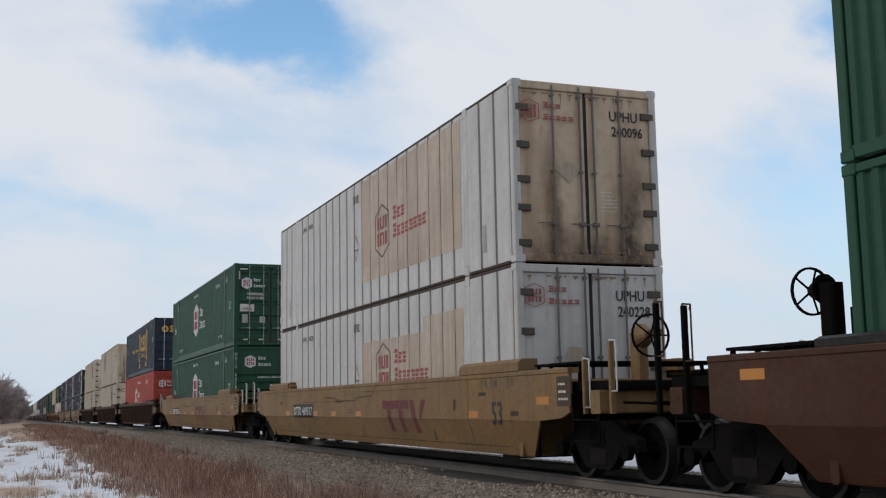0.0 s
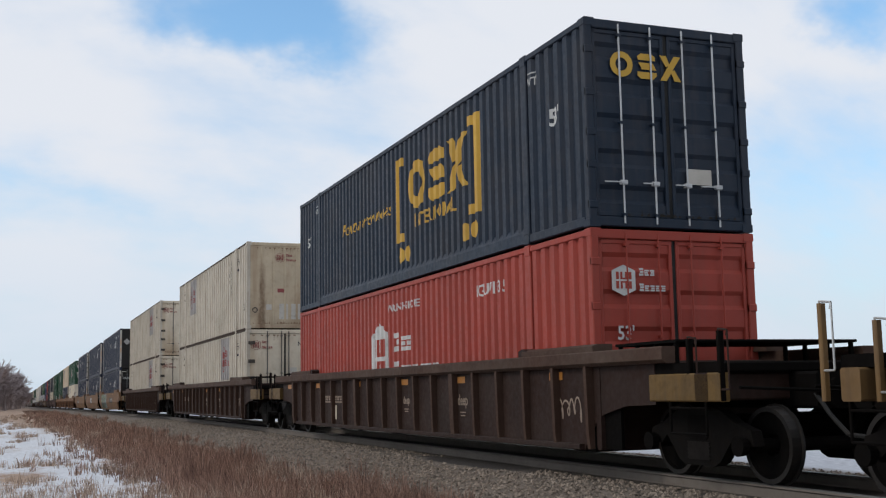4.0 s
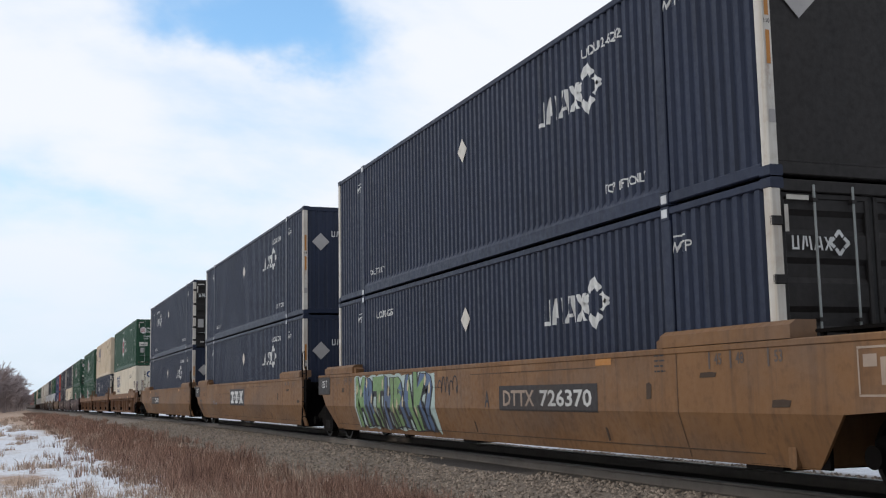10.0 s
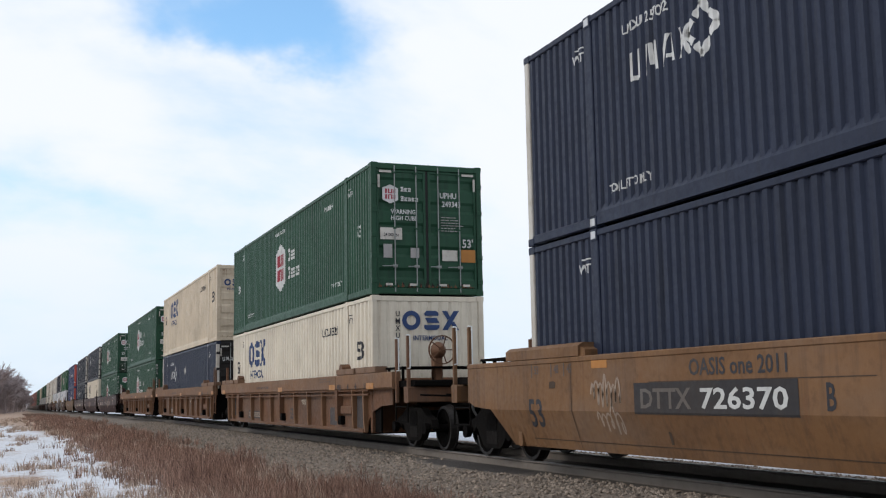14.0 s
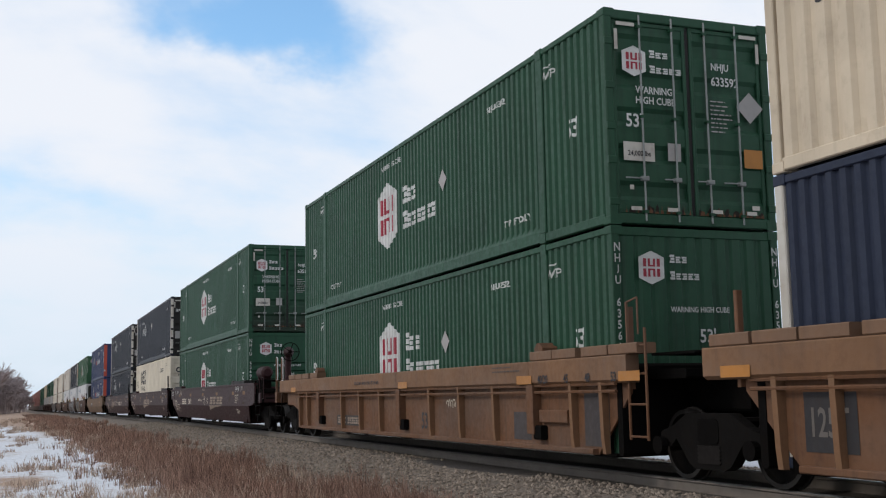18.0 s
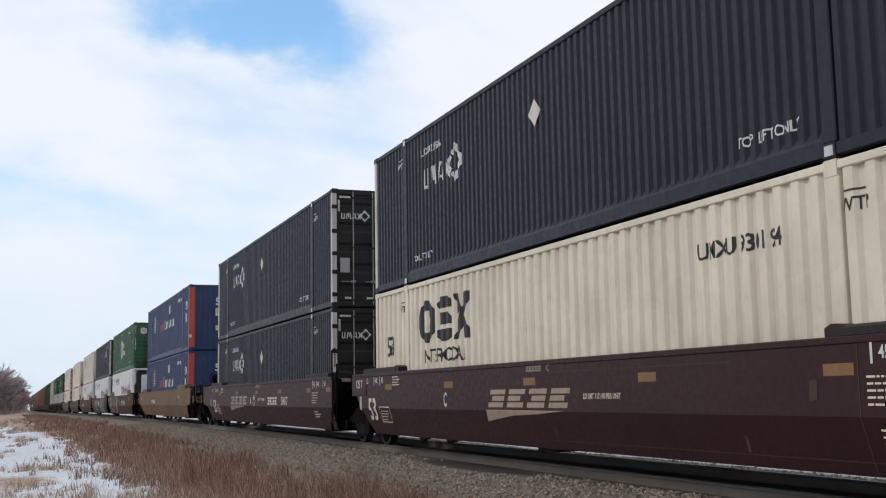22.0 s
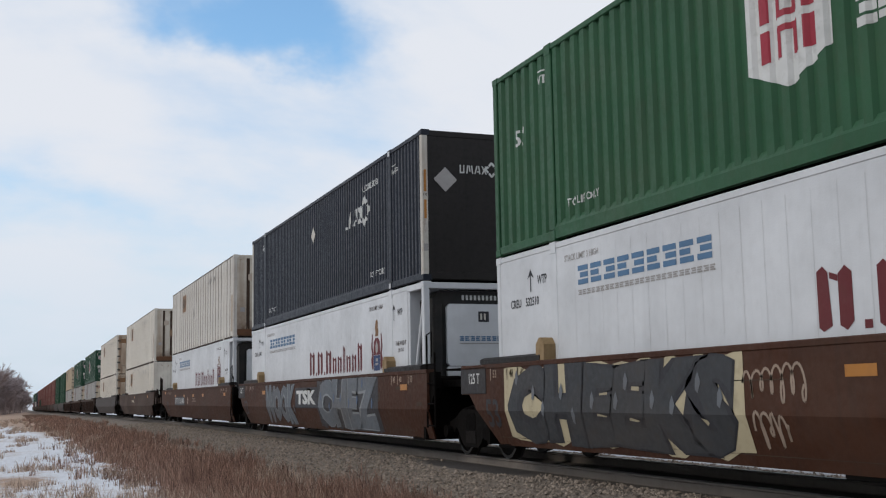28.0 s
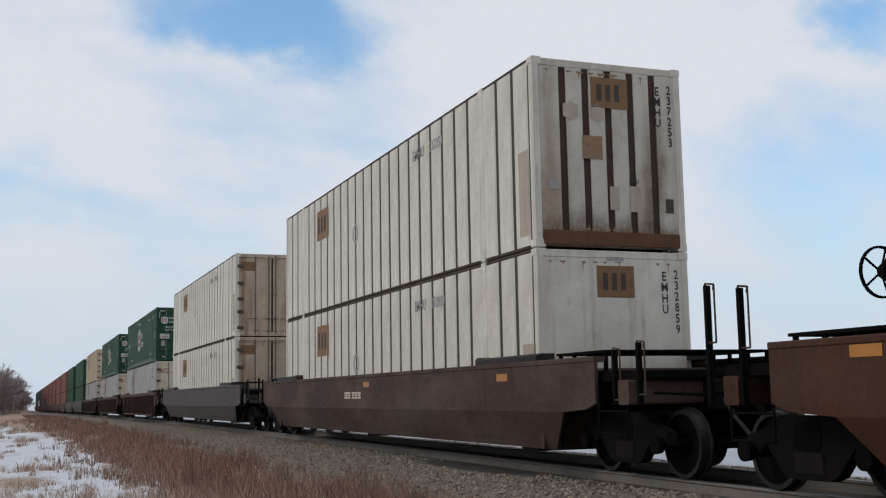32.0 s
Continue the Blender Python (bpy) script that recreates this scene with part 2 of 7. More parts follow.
    amber=material("amber_reflector", (0.38, 0.16, 0.035), 0.45, grime=0.3, bump=0),
    sticker=material("pale_sticker", (0.50, 0.47, 0.42), 0.6, grime=0.6, bump=0),
    bronze=material("faded_orange_badge", (0.20, 0.105, 0.048), 0.6, grime=0.5, bump=0),
    grey_patch=material("grey_faded_patch", (0.31, 0.295, 0.285), 0.65, grime=0.3, bump=0),
    tan_patch=material("tan_stained_patch", (0.39, 0.325, 0.262), 0.65, grime=0.4, streak=0.6, run=(0.46, 0.72), dirt=(0.25, 0.18, 0.13), bump=0),
    mark_grey=material("sooty_mark_panel", (0.032, 0.030, 0.032), 0.65, grime=0.5, streak=0.3, dirt=(0.06, 0.045, 0.035), bump=0),
    dark_end=material("brown_black_paint", (0.017, 0.0145, 0.0135), 0.6, grime=0.5, streak=0.4, dirt=(0.008, 0.007, 0.007)),
    soiled_white=material("soiled_white_paint", (0.59, 0.55, 0.48), 0.55, grime=0.35, streak=0.45, run=(0.52, 0.78), rust=0.3, dirt=(0.20, 0.145, 0.10)),
    rod_grey=material("dull_lock_rod_steel", (0.24, 0.255, 0.25), 0.55, 0.2, grime=0.5),
    rusty=material("flaking_rust", (0.115, 0.056, 0.030), 0.85, grime=0.5, dirt=(0.05, 0.03, 0.02), scale=3),
    rust_run=material("brown_rust_run", (0.26, 0.168, 0.108), 0.8, grime=0.5, dirt=(0.08, 0.045, 0.03), bump=0),
    soot_run=material("dark_dirt_run", (0.022, 0.018, 0.014), 0.85, grime=0.4, bump=0),
    # lit copy of the brown for chords and ribs, with some dust
    brown_chord=material("dusty_lit_brown_paint", (0.054, 0.028, 0.0185), 0.75, grime=0.5, streak=0.4, dirt=(0.035, 0.022, 0.016), dust=0.3),
    # lighter orange of the chords, slim ribs and sill boxes
    orange_chord=material("pale_orange_paint", (0.178, 0.093, 0.048), 0.7, grime=0.5, streak=0.4, dirt=(0.085, 0.05, 0.035), dust=0.4),
    heavily_soiled=material("heavily_soiled_white_paint", (0.54, 0.51, 0.465), 0.6, grime=0.45, streak=0.6, run=(0.46, 0.74), rust=0.3, dirt=(0.21, 0.165, 0.125)),
    tan_door=material("tan_stained_door_paint", (0.63, 0.55, 0.43), 0.6, grime=0.35, streak=0.55, run=(0.48, 0.74), wide=2.4, rust=0.15, dirt=(0.34, 0.23, 0.13), runs=((-0.75, 0.35, 1.5, 0.55, (0.36, 0.23, 0.12)), (0.0, 3.0, 0.5, 0.45, (0.25, 0.15, 0.08)), (0.55, 0.12, 2.2, 0.35, (0.30, 0.19, 0.10)))),
    seam=material("grimy_seam_and_joint_shade", (0.052, 0.034, 0.024), 0.75, grime=0.4, bump=0),
    sill_yellow=material("dirty_yellow_sill_paint", (0.135, 0.078, 0.022), 0.6, grime=0.6, streak=0.6, dirt=(0.03, 0.021, 0.014)),
    hinge_grey=material("dull_grey_hinge", (0.062, 0.054, 0.047), 0.6, grime=0.5),
    post_white=material("stained_white_post", (0.50, 0.475, 0.43), 0.55, grime=0.5, streak=0.5, rust=0.5, dirt=(0.22, 0.15, 0.09)),
    ink_brown=material("faded_dark_lettering", (0.085, 0.068, 0.062), 0.65, grime=0.4, bump=0),
    graf_steel=material("dark_grey_spray_paint", (0.042, 0.044, 0.048), 0.6, grime=0.3, bump=0),
    graf_slate=material("slate_grey_spray_paint", (0.115, 0.128, 0.145), 0.6, grime=0.4, bump=0),
    graf_rim=material("pale_grey_spray_paint", (0.22, 0.235, 0.245), 0.6, grime=0.4, bump=0),
    graf_green=material("green_spray_paint", (0.15, 0.24, 0.11), 0.6, grime=0.4, bump=0),
    graf_dark=material("black_spray_paint", (0.035, 0.035, 0.04), 0.6, grime=0.3, bump=0),
    graf_grey=material("grey_spray_paint", (0.13, 0.14, 0.155), 0.6, grime=0.4, bump=0),
    graf_pale=material("pale_spray_paint", (0.42, 0.36, 0.24), 0.6, grime=0.4, bump=0),
    graf_aqua=material("pale_green_spray_paint", (0.34, 0.42, 0.40), 0.6, grime=0.4, bump=0),
    graf_blue=material("blue_spray_paint", (0.08, 0.12, 0.20), 0.6, grime=0.4, bump=0),
)

# ---- mesh helpers ----
class Shape:
    """A mesh in the making: boxes, prisms and rods in one list of faces."""

    def __init__(self):
        self.v, self.f = [], []

    def add(self, verts, faces):
        n = len(self.v)
        self.v += [tuple(p) for p in verts]
        self.f += [tuple(i + n for i in f) for f in faces]
        return self

    def box(self, x0, x1, y0, y1, z0, z1):
        return self.add([(x0, y0, z0), (x1, y0, z0), (x1, y1, z0), (x0, y1, z0), (x0, y0, z1), (x1, y0, z1), (x1, y1, z1), (x0, y1, z1)],
                        [(3, 2, 1, 0), (4, 5, 6, 7), (0, 1, 5, 4), (1, 2, 6, 5), (2, 3, 7, 6), (3, 0, 4, 7)])

    def prism(self, poly, axis, a, b):
        """A polygon swept from a to b along an axis. poly gives the two other coordinates in order (xyz without the axis)."""
        n, vs = len(poly), []
        for w in (a, b):
            for p, q in poly:
                vs.append({"x": (w, p, q), "y": (p, w, q), "z": (p, q, w)}[axis])
        fs = [tuple(range(n)), tuple(range(2 * n - 1, n - 1, -1))]
        fs += [(i, i + n, (i + 1) % n + n, (i + 1) % n) for i in range(n)]
        return self.add(vs, fs)

    def slab(self, x0, x1, y0, y1, z0, z1, c=0.012):
        """A box with its long edges chamfered."""
        dx, dy, dz = x1 - x0, y1 - y0, z1 - z0
        if dy >= dx and dy >= dz:
            return self.prism(oct_(x0, x1, z0, z1, c), "y", y0, y1)
        if dx >= dz:
            return self.prism(oct_(y0, y1, z0, z1, c), "x", x0, x1)
        return self.prism(oct_(x0, x1, y0, y1, c), "z", z0, z1)

    def rod(self, p, q, r, n=8, r2=None):
        p, q = Vector(p), Vector(q)
        d = (q - p).normalized()
        u = d.orthogonal().normalized()
        w = d.cross(u)
        r2 = r if r2 is None else r2
        vs = []
        for c, rad in ((p, r), (q, r2)):
            vs += [c + (u * math.cos(2 * math.pi * i / n) + w * math.sin(2 * math.pi * i / n)) * rad for i in range(n)]
        fs = [tuple(range(n - 1, -1, -1)), tuple(range(n, 2 * n))] + [(i, (i + 1) % n, (i + 1) % n + n, i + n) for i in range(n)]
        return self.add(vs, fs)

    def path(self, pts, r, n=6):
        for p, q in zip(pts, pts[1:]):
            self.rod(p, q, r, n)
        return self

    def lathe(self, prof, c, axis="x", n=24):
        """Spins (offset along axis, radius) pairs round an axis through c."""
        vs, fs, k = [], [], len(prof)
        for i in range(n):
            a = 2 * math.pi * i / n
            for o, r in prof:
                u, w = r * math.cos(a), r * math.sin(a)
                vs.append((c[0] + o, c[1] + u, c[2] + w) if axis == "x" else (c[0] + u, c[1] + o, c[2] + w))
        for i in range(n):
            for j in range(k - 1):
                a, b = i * k + j, ((i + 1) % n) * k + j
                fs.append((a, a + 1, b + 1, b))
        return self.add(vs, fs)

    def mesh(self, name):
        me = bpy.data.meshes.new(name)
        me.from_pydata(self.v, [], self.f)
        bm = bmesh.new()
        bm.from_mesh(me)
        bmesh.ops.recalc_face_normals(bm, faces=bm.faces)
        bm.to_mesh(me)
        bm.free()
        return me


def oct_(a0, a1, b0, b1, c):
    return [(a0 + c, b0), (a1 - c, b0), (a1, b0 + c), (a1, b1 - c), (a1 - c, b1), (a0 + c, b1), (a0, b1 - c), (a0, b0 + c)]


MESHES = {}


def part(name, key, make, mat, parent, label="", at=None):
    """One mesh object under parent. Alike parts share their mesh by key."""
    k = (name, key, mat)
    if k not in MESHES:
        s = make() if callable(make) else make
        me = s.mesh(name) if isinstance(s, Shape) else s
        me.materials.append(M[mat])
        MESHES[k] = me
    ob = new(name, MESHES[k])
    ob.parent = parent
    if at is not None:
        ob.matrix_basis = at
    if label:
        ob["label"] = label
    return ob


def thing(name, label, category, group=""):
    return tagged(new(name), label, category, group)


# ---- lettering ----
GLYPHS = {}


def glyphs(text, squeeze=0.86, bold=0.018):
    """Flat outline of a text, one unit high: points and faces, centred."""
    k = (text, squeeze, bold)
    if k not in GLYPHS:
        cu = bpy.data.curves.new("text", "FONT")
        cu.body, cu.resolution_u, cu.offset = text, 2, bold
        cu.align_x, cu.align_y = "CENTER", "CENTER"
        ob = bpy.data.objects.new("text", cu)
        me = bpy.data.meshes.new_from_object(ob)
        xs, ys = [v.co.x for v in me.vertices], [v.co.y for v in me.vertices]
        h, mx, my = max(ys) - min(ys), (max(xs) + min(xs)) / 2, (max(ys) + min(ys)) / 2
        pts = [((v.co.x - mx) / h * squeeze, (v.co.y - my) / h) for v in me.vertices]
        GLYPHS[k] = pts, [tuple(p.vertices) for p in me.polygons]
        bpy.data.objects.remove(ob)
        bpy.data.curves.remove(cu)
        bpy.data.meshes.remove(me)
    return GLYPHS[k]


class Flat:
    """Paint in a plane: right and up coordinates, before it is laid on a wall."""

    def __init__(self):
        self.p, self.f = [], []

    def poly(self, pts):
        n = len(self.p)
        self.p += list(pts)
        self.f.append(tuple(range(n, n + len(pts))))
        return self

    def rect(self, x0, y0, x1, y1, lean=0.0):
        return self.poly([(x0, y0), (x1, y0), (x1 + lean, y1), (x0 + lean, y1)])

    def text(self, s, x, y, h, squeeze=0.86):
        pts, fs = glyphs(s, squeeze)
        n = len(self.p)
        self.p += [(x + a * h, y + b * h) for a, b in pts]
        self.f += [tuple(i + n for i in f) for f in fs]
        return self

    def fit(self, s, x0, y0, x1, y1, bold=0.05, lean=0.0):
        """A fat word drawn to fill a box."""
        pts, fs = glyphs(s, 1.0, bold)
        w = max(p[0] for p in pts) - min(p[0] for p in pts)
        n = len(self.p)
        self.p += [((x0 + x1) / 2 + a / w * (x1 - x0) + lean * b, (y0 + y1) / 2 + b * (y1 - y0)) for a, b in pts]
        self.f += [tuple(i + n for i in f) for f in fs]
        return self

    def word(self, x, y, w, h, n, lean=0.0, thick=0.27, first=1.0):
        """A brand's word as plain shapes: a pile of level bars for each of n places."""
        step = w / n
        for i in range(n):
            k = h * (first if i == 0 else 1.0)
            for q, (a, c) in ((0.0, (0.0, 0.8)), (0.36, (0.0, 0.62) if i % 2 else (0.16, 0.8)), (0.72, (0.0, 0.8))):
                o, p = lean * q, lean * (q + 0.27)
                self.poly([(x + (i + a) * step + o, y + k * q), (x + (i + c) * step + o, y + k * q), (x + (i + c) * step + p, y + k * (q + 0.27)), (x + (i + a) * step + p, y + k * (q + 0.27))])
        return self

    def cross(self, x, y, w, h, t):
        """Two leaning bars that meet in the middle."""
        self.rect(x, y, x + t, y + h, w - t)
        c = (x + w / 2, y + h / 2)
        g = t * 0.62
        self.poly([(x + w - t, y), (x + w, y), (c[0] + g, c[1] - g * 0.2), (c[0] + g * 0.1, c[1] - h * 0.14)])
        return self.poly([(x, y + h), (c[0] - g, c[1] + g * 0.2), (c[0] - g * 0.1, c[1] + h * 0.14), (x + t, y + h)])

    def column(self, s, x, y, h, pitch=1.25, squeeze=0.86):
        for i, ch in enumerate(s):
            if ch != " ":
                self.text(ch, x, y - i * h * pitch, h, squeeze)
        return self

    def bars(self, x, y, w, h, n, gap=0.25, lean=0.0):
        """A word that is not spelt out: n upright blocks over a width w."""
        step = w / n
        for i in range(n):
            a, b = x + i * step, x + (i + 1 - gap) * step
            self.rect(a, y, a + (b - a) * 0.78, y + h, lean)
        return self

    def lines(self, x, y, w, n, h=0.03, pitch=0.06, seed=1):
        rnd = random.Random(seed)
        for i in range(n):
            a, end = x, x + w * rnd.uniform(0.6, 1.0)
            while a < end:
                b = min(a + rnd.uniform(0.03, 0.11), end)
                self.rect(a, y - i * pitch, b, y - i * pitch + h * 0.62)
                a = b + 0.018
        return self

    def ring(self, x, y, r, inner, n=24, ry=None):
        ry = r if ry is None else ry
        for i in range(n):
            a, b = 2 * math.pi * i / n, 2 * math.pi * (i + 1) / n
            self.poly([(x + r * math.cos(a), y + ry * math.sin(a)), (x + r * math.cos(b), y + ry * math.sin(b)),
                       (x + inner * r * math.cos(b), y + inner * ry * math.sin(b)), (x + inner * r * math.cos(a), y + inner * ry * math.sin(a))])
        return self

    def lay(self, kind, at, breaks=(), depth=None):
        """Mesh of this paint on a wall. kind: side (right is -y, facing -x) or end (right is +x, facing -y). breaks: cuts along y; depth(y): how far the wall lies back."""
        me = bpy.data.meshes.new("paint")
        if kind == "side":
            vs = [(at[0], at[1] - a, at[2] + b) for a, b in self.p]
        else:
            vs = [(at[0] + a, at[1], at[2] + b) for a, b in self.p]
        me.from_pydata(vs, [], self.f)
        if kind == "side" and breaks:
            bm = bmesh.new()
            bm.from_mesh(me)
            lo, hi = min(v[1] for v in vs), max(v[1] for v in vs)
            for y in breaks:
                if lo < y < hi:
                    bmesh.ops.bisect_plane(bm, geom=bm.verts[:] + bm.edges[:] + bm.faces[:], plane_co=(0, y, 0), plane_no=(0, 1, 0), dist=1e-5)
            for v in bm.verts:
                v.co.x = at[0] + depth(v.co.y)
            bm.to_mesh(me)
            bm.free()
        return me

def shrunk(k=0.8):
    """Paint whose shapes are drawn at a smaller scale."""
    f = Flat()
    full = f.poly
    f.poly = lambda pts: (full([(x * k, y * k) for x, y in pts]), f)[1]
    return f


# ---- containers ----
L, W, H = 16.15, 2.59, 2.90
HW = W / 2
SECTIONS = ((0.13, 1.88), (2.07, L - 2.07), (L - 1.88, L - 0.13))


def wave(y0, y1, style):
    """Points (y, inset) of a side sheet between two posts."""
    pts = []
    if style in ("corr", "fine"):
        n = max(2, round((y1 - y0) / (0.278 if style == "corr" else 0.190)))
        p = (y1 - y0) / n
        for i in range(n):
            a = y0 + i * p
            deep = 0.066 if style == "corr" else 0.056
            pts += [(a, deep), (a + 0.30 * p, deep), (a + 0.44 * p, 0.020), (a + 0.86 * p, 0.020)]
        pts.append((y1, deep))
    elif style == "rib":
        n = max(2, round((y1 - y0) / 0.43))
        p = (y1 - y0) / n
        pts.append((y0, 0.042))
        for i in range(n):
            a = y0 + (i + 0.5) * p
            pts += [(a - 0.036, 0.042), (a - 0.022, 0.008), (a + 0.022, 0.008), (a + 0.036, 0.042)]
        pts.append((y1, 0.042))
    elif style == "panel":
        pts = [(y0, 0.002), (y1, 0.002)]
    else:
        pts = [(y0, 0.012), (y1, 0.012)]
    return pts


PROFILE = {s: [p for a, b in SECTIONS for p in wave(a, b, s)] for s in ("corr", "fine", "rib", "smooth", "panel")}


def inset_of(style):
    ys, ds = [p[0] for p in PROFILE[style]], [p[1] for p in PROFILE[style]]
    return lambda y: float(np.interp(y, ys, ds))


def side_sheet(style, a, b, z0, z1, back=0.0):
    s = Shape()
    pts = wave(a, b, style)
    n = len(pts)
    vs = [(-HW + d + back, y, z0) for y, d in pts] + [(-HW + d + back, y, z1) for y, d in pts]
    return s.add(vs, [(i + 1, i, i + n, i + n + 1) for i in range(n - 1)])


TURN = pose(0, L, 0, 0, 0, 180)     # the other long side, and the other end


def steel_frame(root, mat, post_mat, kind, rail_mat=None, cast=None):
    """Corner posts with castings, lifting posts, top and bottom rails, roof and floor."""
    rail_mat = rail_mat or mat
    ri = 0.012 if kind in ("aged", "channel_box") else 0.002
    for x in (-HW, HW):
        for y in (0.0, L):
            sx, sy = (1 if x < 0 else -1), (1 if y == 0 else -1)
            part("corner_post", (sx, sy), lambda: Shape().slab(min(x, x + sx * 0.12), max(x, x + sx * 0.12), min(y, y + sy * 0.13), max(y, y + sy * 0.13), 0.11, H - 0.11),
                 post_mat if not (kind == "posted" and y > 0) else mat, root)
            for z0 in (0.0, H - 0.115):
                part("corner_casting", (sx, sy, z0), lambda: Shape().slab(min(x - sx * 0.004, x + sx * 0.16), max(x - sx * 0.004, x + sx * 0.16), min(y - sy * 0.004, y + sy * 0.17), max(y - sy * 0.004, y + sy * 0.17), z0, z0 + 0.115), mat, root)
    for side, m in (("n", None), ("f", TURN)):
        # rails of ribbed and panelled boxes: dark colour includes the shadow line between boxes
        part("top_rail", ri, lambda: Shape().slab(-HW + ri, -HW + 0.07, 0.16, L - 0.16, H - (0.10 if ri < 0.01 else 0.052), H - (0.012 if ri < 0.01 else -0.003)), rail_mat if ri < 0.01 else "seam", root, at=m)
        for a, b in ((0.15, 1.90), (L - 1.90, L - 0.15)):
            part("bottom_rail", (a, ri), lambda: Shape().slab(-HW + ri + 0.002, -HW + 0.09, a, b, 0.02 if ri < 0.01 else 0.0, 0.15 if ri < 0.01 else 0.05), rail_mat if ri < 0.01 else "seam", root, at=m)
        if kind in ("aged", "channel_box"):
            part("bottom_rail", "low", lambda: Shape().slab(-HW + ri, -HW + 0.09, 2.07, L - 2.07, 0.0, 0.05), "seam", root, at=m)
        else:
          part("bottom_rail", "b", lambda: Shape().prism([(-HW + 0.004, 0.03), (-HW + 0.10, 0.03), (-HW + 0.10, 0.30), (-HW + 0.05, 0.29), (-HW + 0.004, 0.19)], "y", 2.05, L - 2.05), rail_mat, root, at=m)
        for y in (1.98, L - 1.98):
            part("lifting_post", y, lambda: Shape().slab(-HW + 0.0, -HW + 0.10, y - 0.10, y + 0.10, 0.16, H - 0.16), mat, root, at=m)
            for z0, z1 in ((0.0, 0.155), (H - 0.17, H + 0.004)):
                part("lifting_casting", (y, z0), lambda: Shape().slab(-HW - 0.006, -HW + 0.16, y - 0.09, y + 0.09, z0, z1), mat, root, at=m)
            if cast:
                for z in (0.075, H - 0.08) if side == "n" else ():
                    part("casting_slot", (y, z), lambda: Shape().slab(-HW - 0.009, -HW - 0.002, y - 0.06, y + 0.06, z - 0.05, z + 0.05, 0.002), cast, root, at=m)
    part("roof", "r", lambda: roof_sheet(), mat, root)
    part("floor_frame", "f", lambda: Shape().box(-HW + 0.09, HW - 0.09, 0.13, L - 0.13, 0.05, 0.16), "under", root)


def roof_sheet():
    s, n = Shape(), 60
    for i in range(n):
        a, b = 0.15 + (L - 0.3) * i / n, 0.15 + (L - 0.3) * (i + 1) / n
        m = (a + b) / 2
        s.add([(-HW + 0.06, a, H - 0.045), (HW - 0.06, a, H - 0.045), (-HW + 0.06, m, H - 0.02), (HW - 0.06, m, H - 0.02), (-HW + 0.06, b, H - 0.045), (HW - 0.06, b, H - 0.045)],
              [(0, 1, 3, 2), (2, 3, 5, 4)])
    return s


def walls(root, mat, style):
    for side, m in (("n", None), ("f", TURN)):
        for a, b in SECTIONS:
            part("side_wall", (style, a), lambda: side_sheet(style, a, b, 0.045 if style == "rib" else 0.10, H - 0.05), mat, root, at=m)


def panel_walls(root, mat, gap_mat, width):
    """Long sides of upright flat panels between dark channels."""
    part("side_wall", "sheet", lambda: Shape().box(-HW + 0.01, -HW + 0.06, 0.13, L - 0.13, 0.08, H - 0.05), mat, root, at=TURN)
    for m in (None,):
        part("side_wall", "backing", lambda: Shape().box(-HW + 0.013, -HW + 0.06, 0.13, L - 0.13, 0.05, H - 0.05), gap_mat, root, "dark recessed channels", at=m)
        n = 26
        for i in range(n):
            pitch = (L - 0.26) / n
            y = 0.13 + i * pitch
            p = part("panel", width, lambda: Shape().slab(-HW + 0.006, -HW + 0.03, 0, pitch * width, 0.045, H - 0.055, 0.006), mat, root,
                     at=(m or Matrix.Identity(4)) @ pose(0, y + pitch * (1 - width) / 2, 0))


def grooves(z0, z1, n, y, d, x0, x1):
    """A leaf facing -y with n level grooves pressed into it."""
    s = Shape()
    zs = [(z0, 0.0)]
    step = (z1 - z0) / n
    for i in range(n):
        c = z0 + (i + 0.5) * step
        zs += [(c - 0.13 * step * 2, 0), (c - 0.07 * step * 2, d), (c + 0.07 * step * 2, d), (c + 0.13 * step * 2, 0)]
    zs.append((z1, 0.0))
    k = len(zs)
    vs = [(x0, y + e, z) for z, e in zs] + [(x1, y + e, z) for z, e in zs]
    return s.add(vs, [(i, i + 1, i + k + 1, i + k) for i in range(k - 1)])


def doors(root, mat, flat=False, seal="rubber", rod_mat="steel"):
    """Two leaves with lock rods, keepers, handles and hinges on the front end."""
    part("door_header", "h", lambda: Shape().slab(-HW + 0.11, HW - 0.11, 0.005, 0.12, H - 0.14, H - 0.01), mat, root)
    part("door_sill", "s", lambda: Shape().slab(-HW + 0.11, HW - 0.11, 0.005, 0.14, 0.015, 0.15), mat, root)
    part("door_seal", "g", lambda: Shape().box(-0.035, 0.035, 0.05, 0.09, 0.15, H - 0.14), seal, root)
    for sgn in (-1, 1):
        x0, x1 = (-HW + 0.125, -0.03) if sgn < 0 else (0.03, HW - 0.125)
        leaf = part("door", (sgn, flat), lambda: (Shape().slab(x0, x1, 0.04, 0.085, 0.155, H - 0.145, 0.008) if flat else
                    grooves(0.21, H - 0.20, 5, 0.045, 0.036, x0 + 0.05, x1 - 0.05).slab(x0, x0 + 0.055, 0.03, 0.10, 0.155, H - 0.145, 0.008).slab(x1 - 0.055, x1, 0.03, 0.10, 0.155, H - 0.145, 0.008)
                    .slab(x0, x1, 0.03, 0.10, 0.155, 0.215, 0.008).slab(x0, x1, 0.03, 0.10, H - 0.205, H - 0.145, 0.008)), mat, root)
        for k in ((0.36, 0.80) if not flat else (0.5, 0.92)):
            xr = x0 + (x1 - x0) * (k if sgn < 0 else 1 - k)
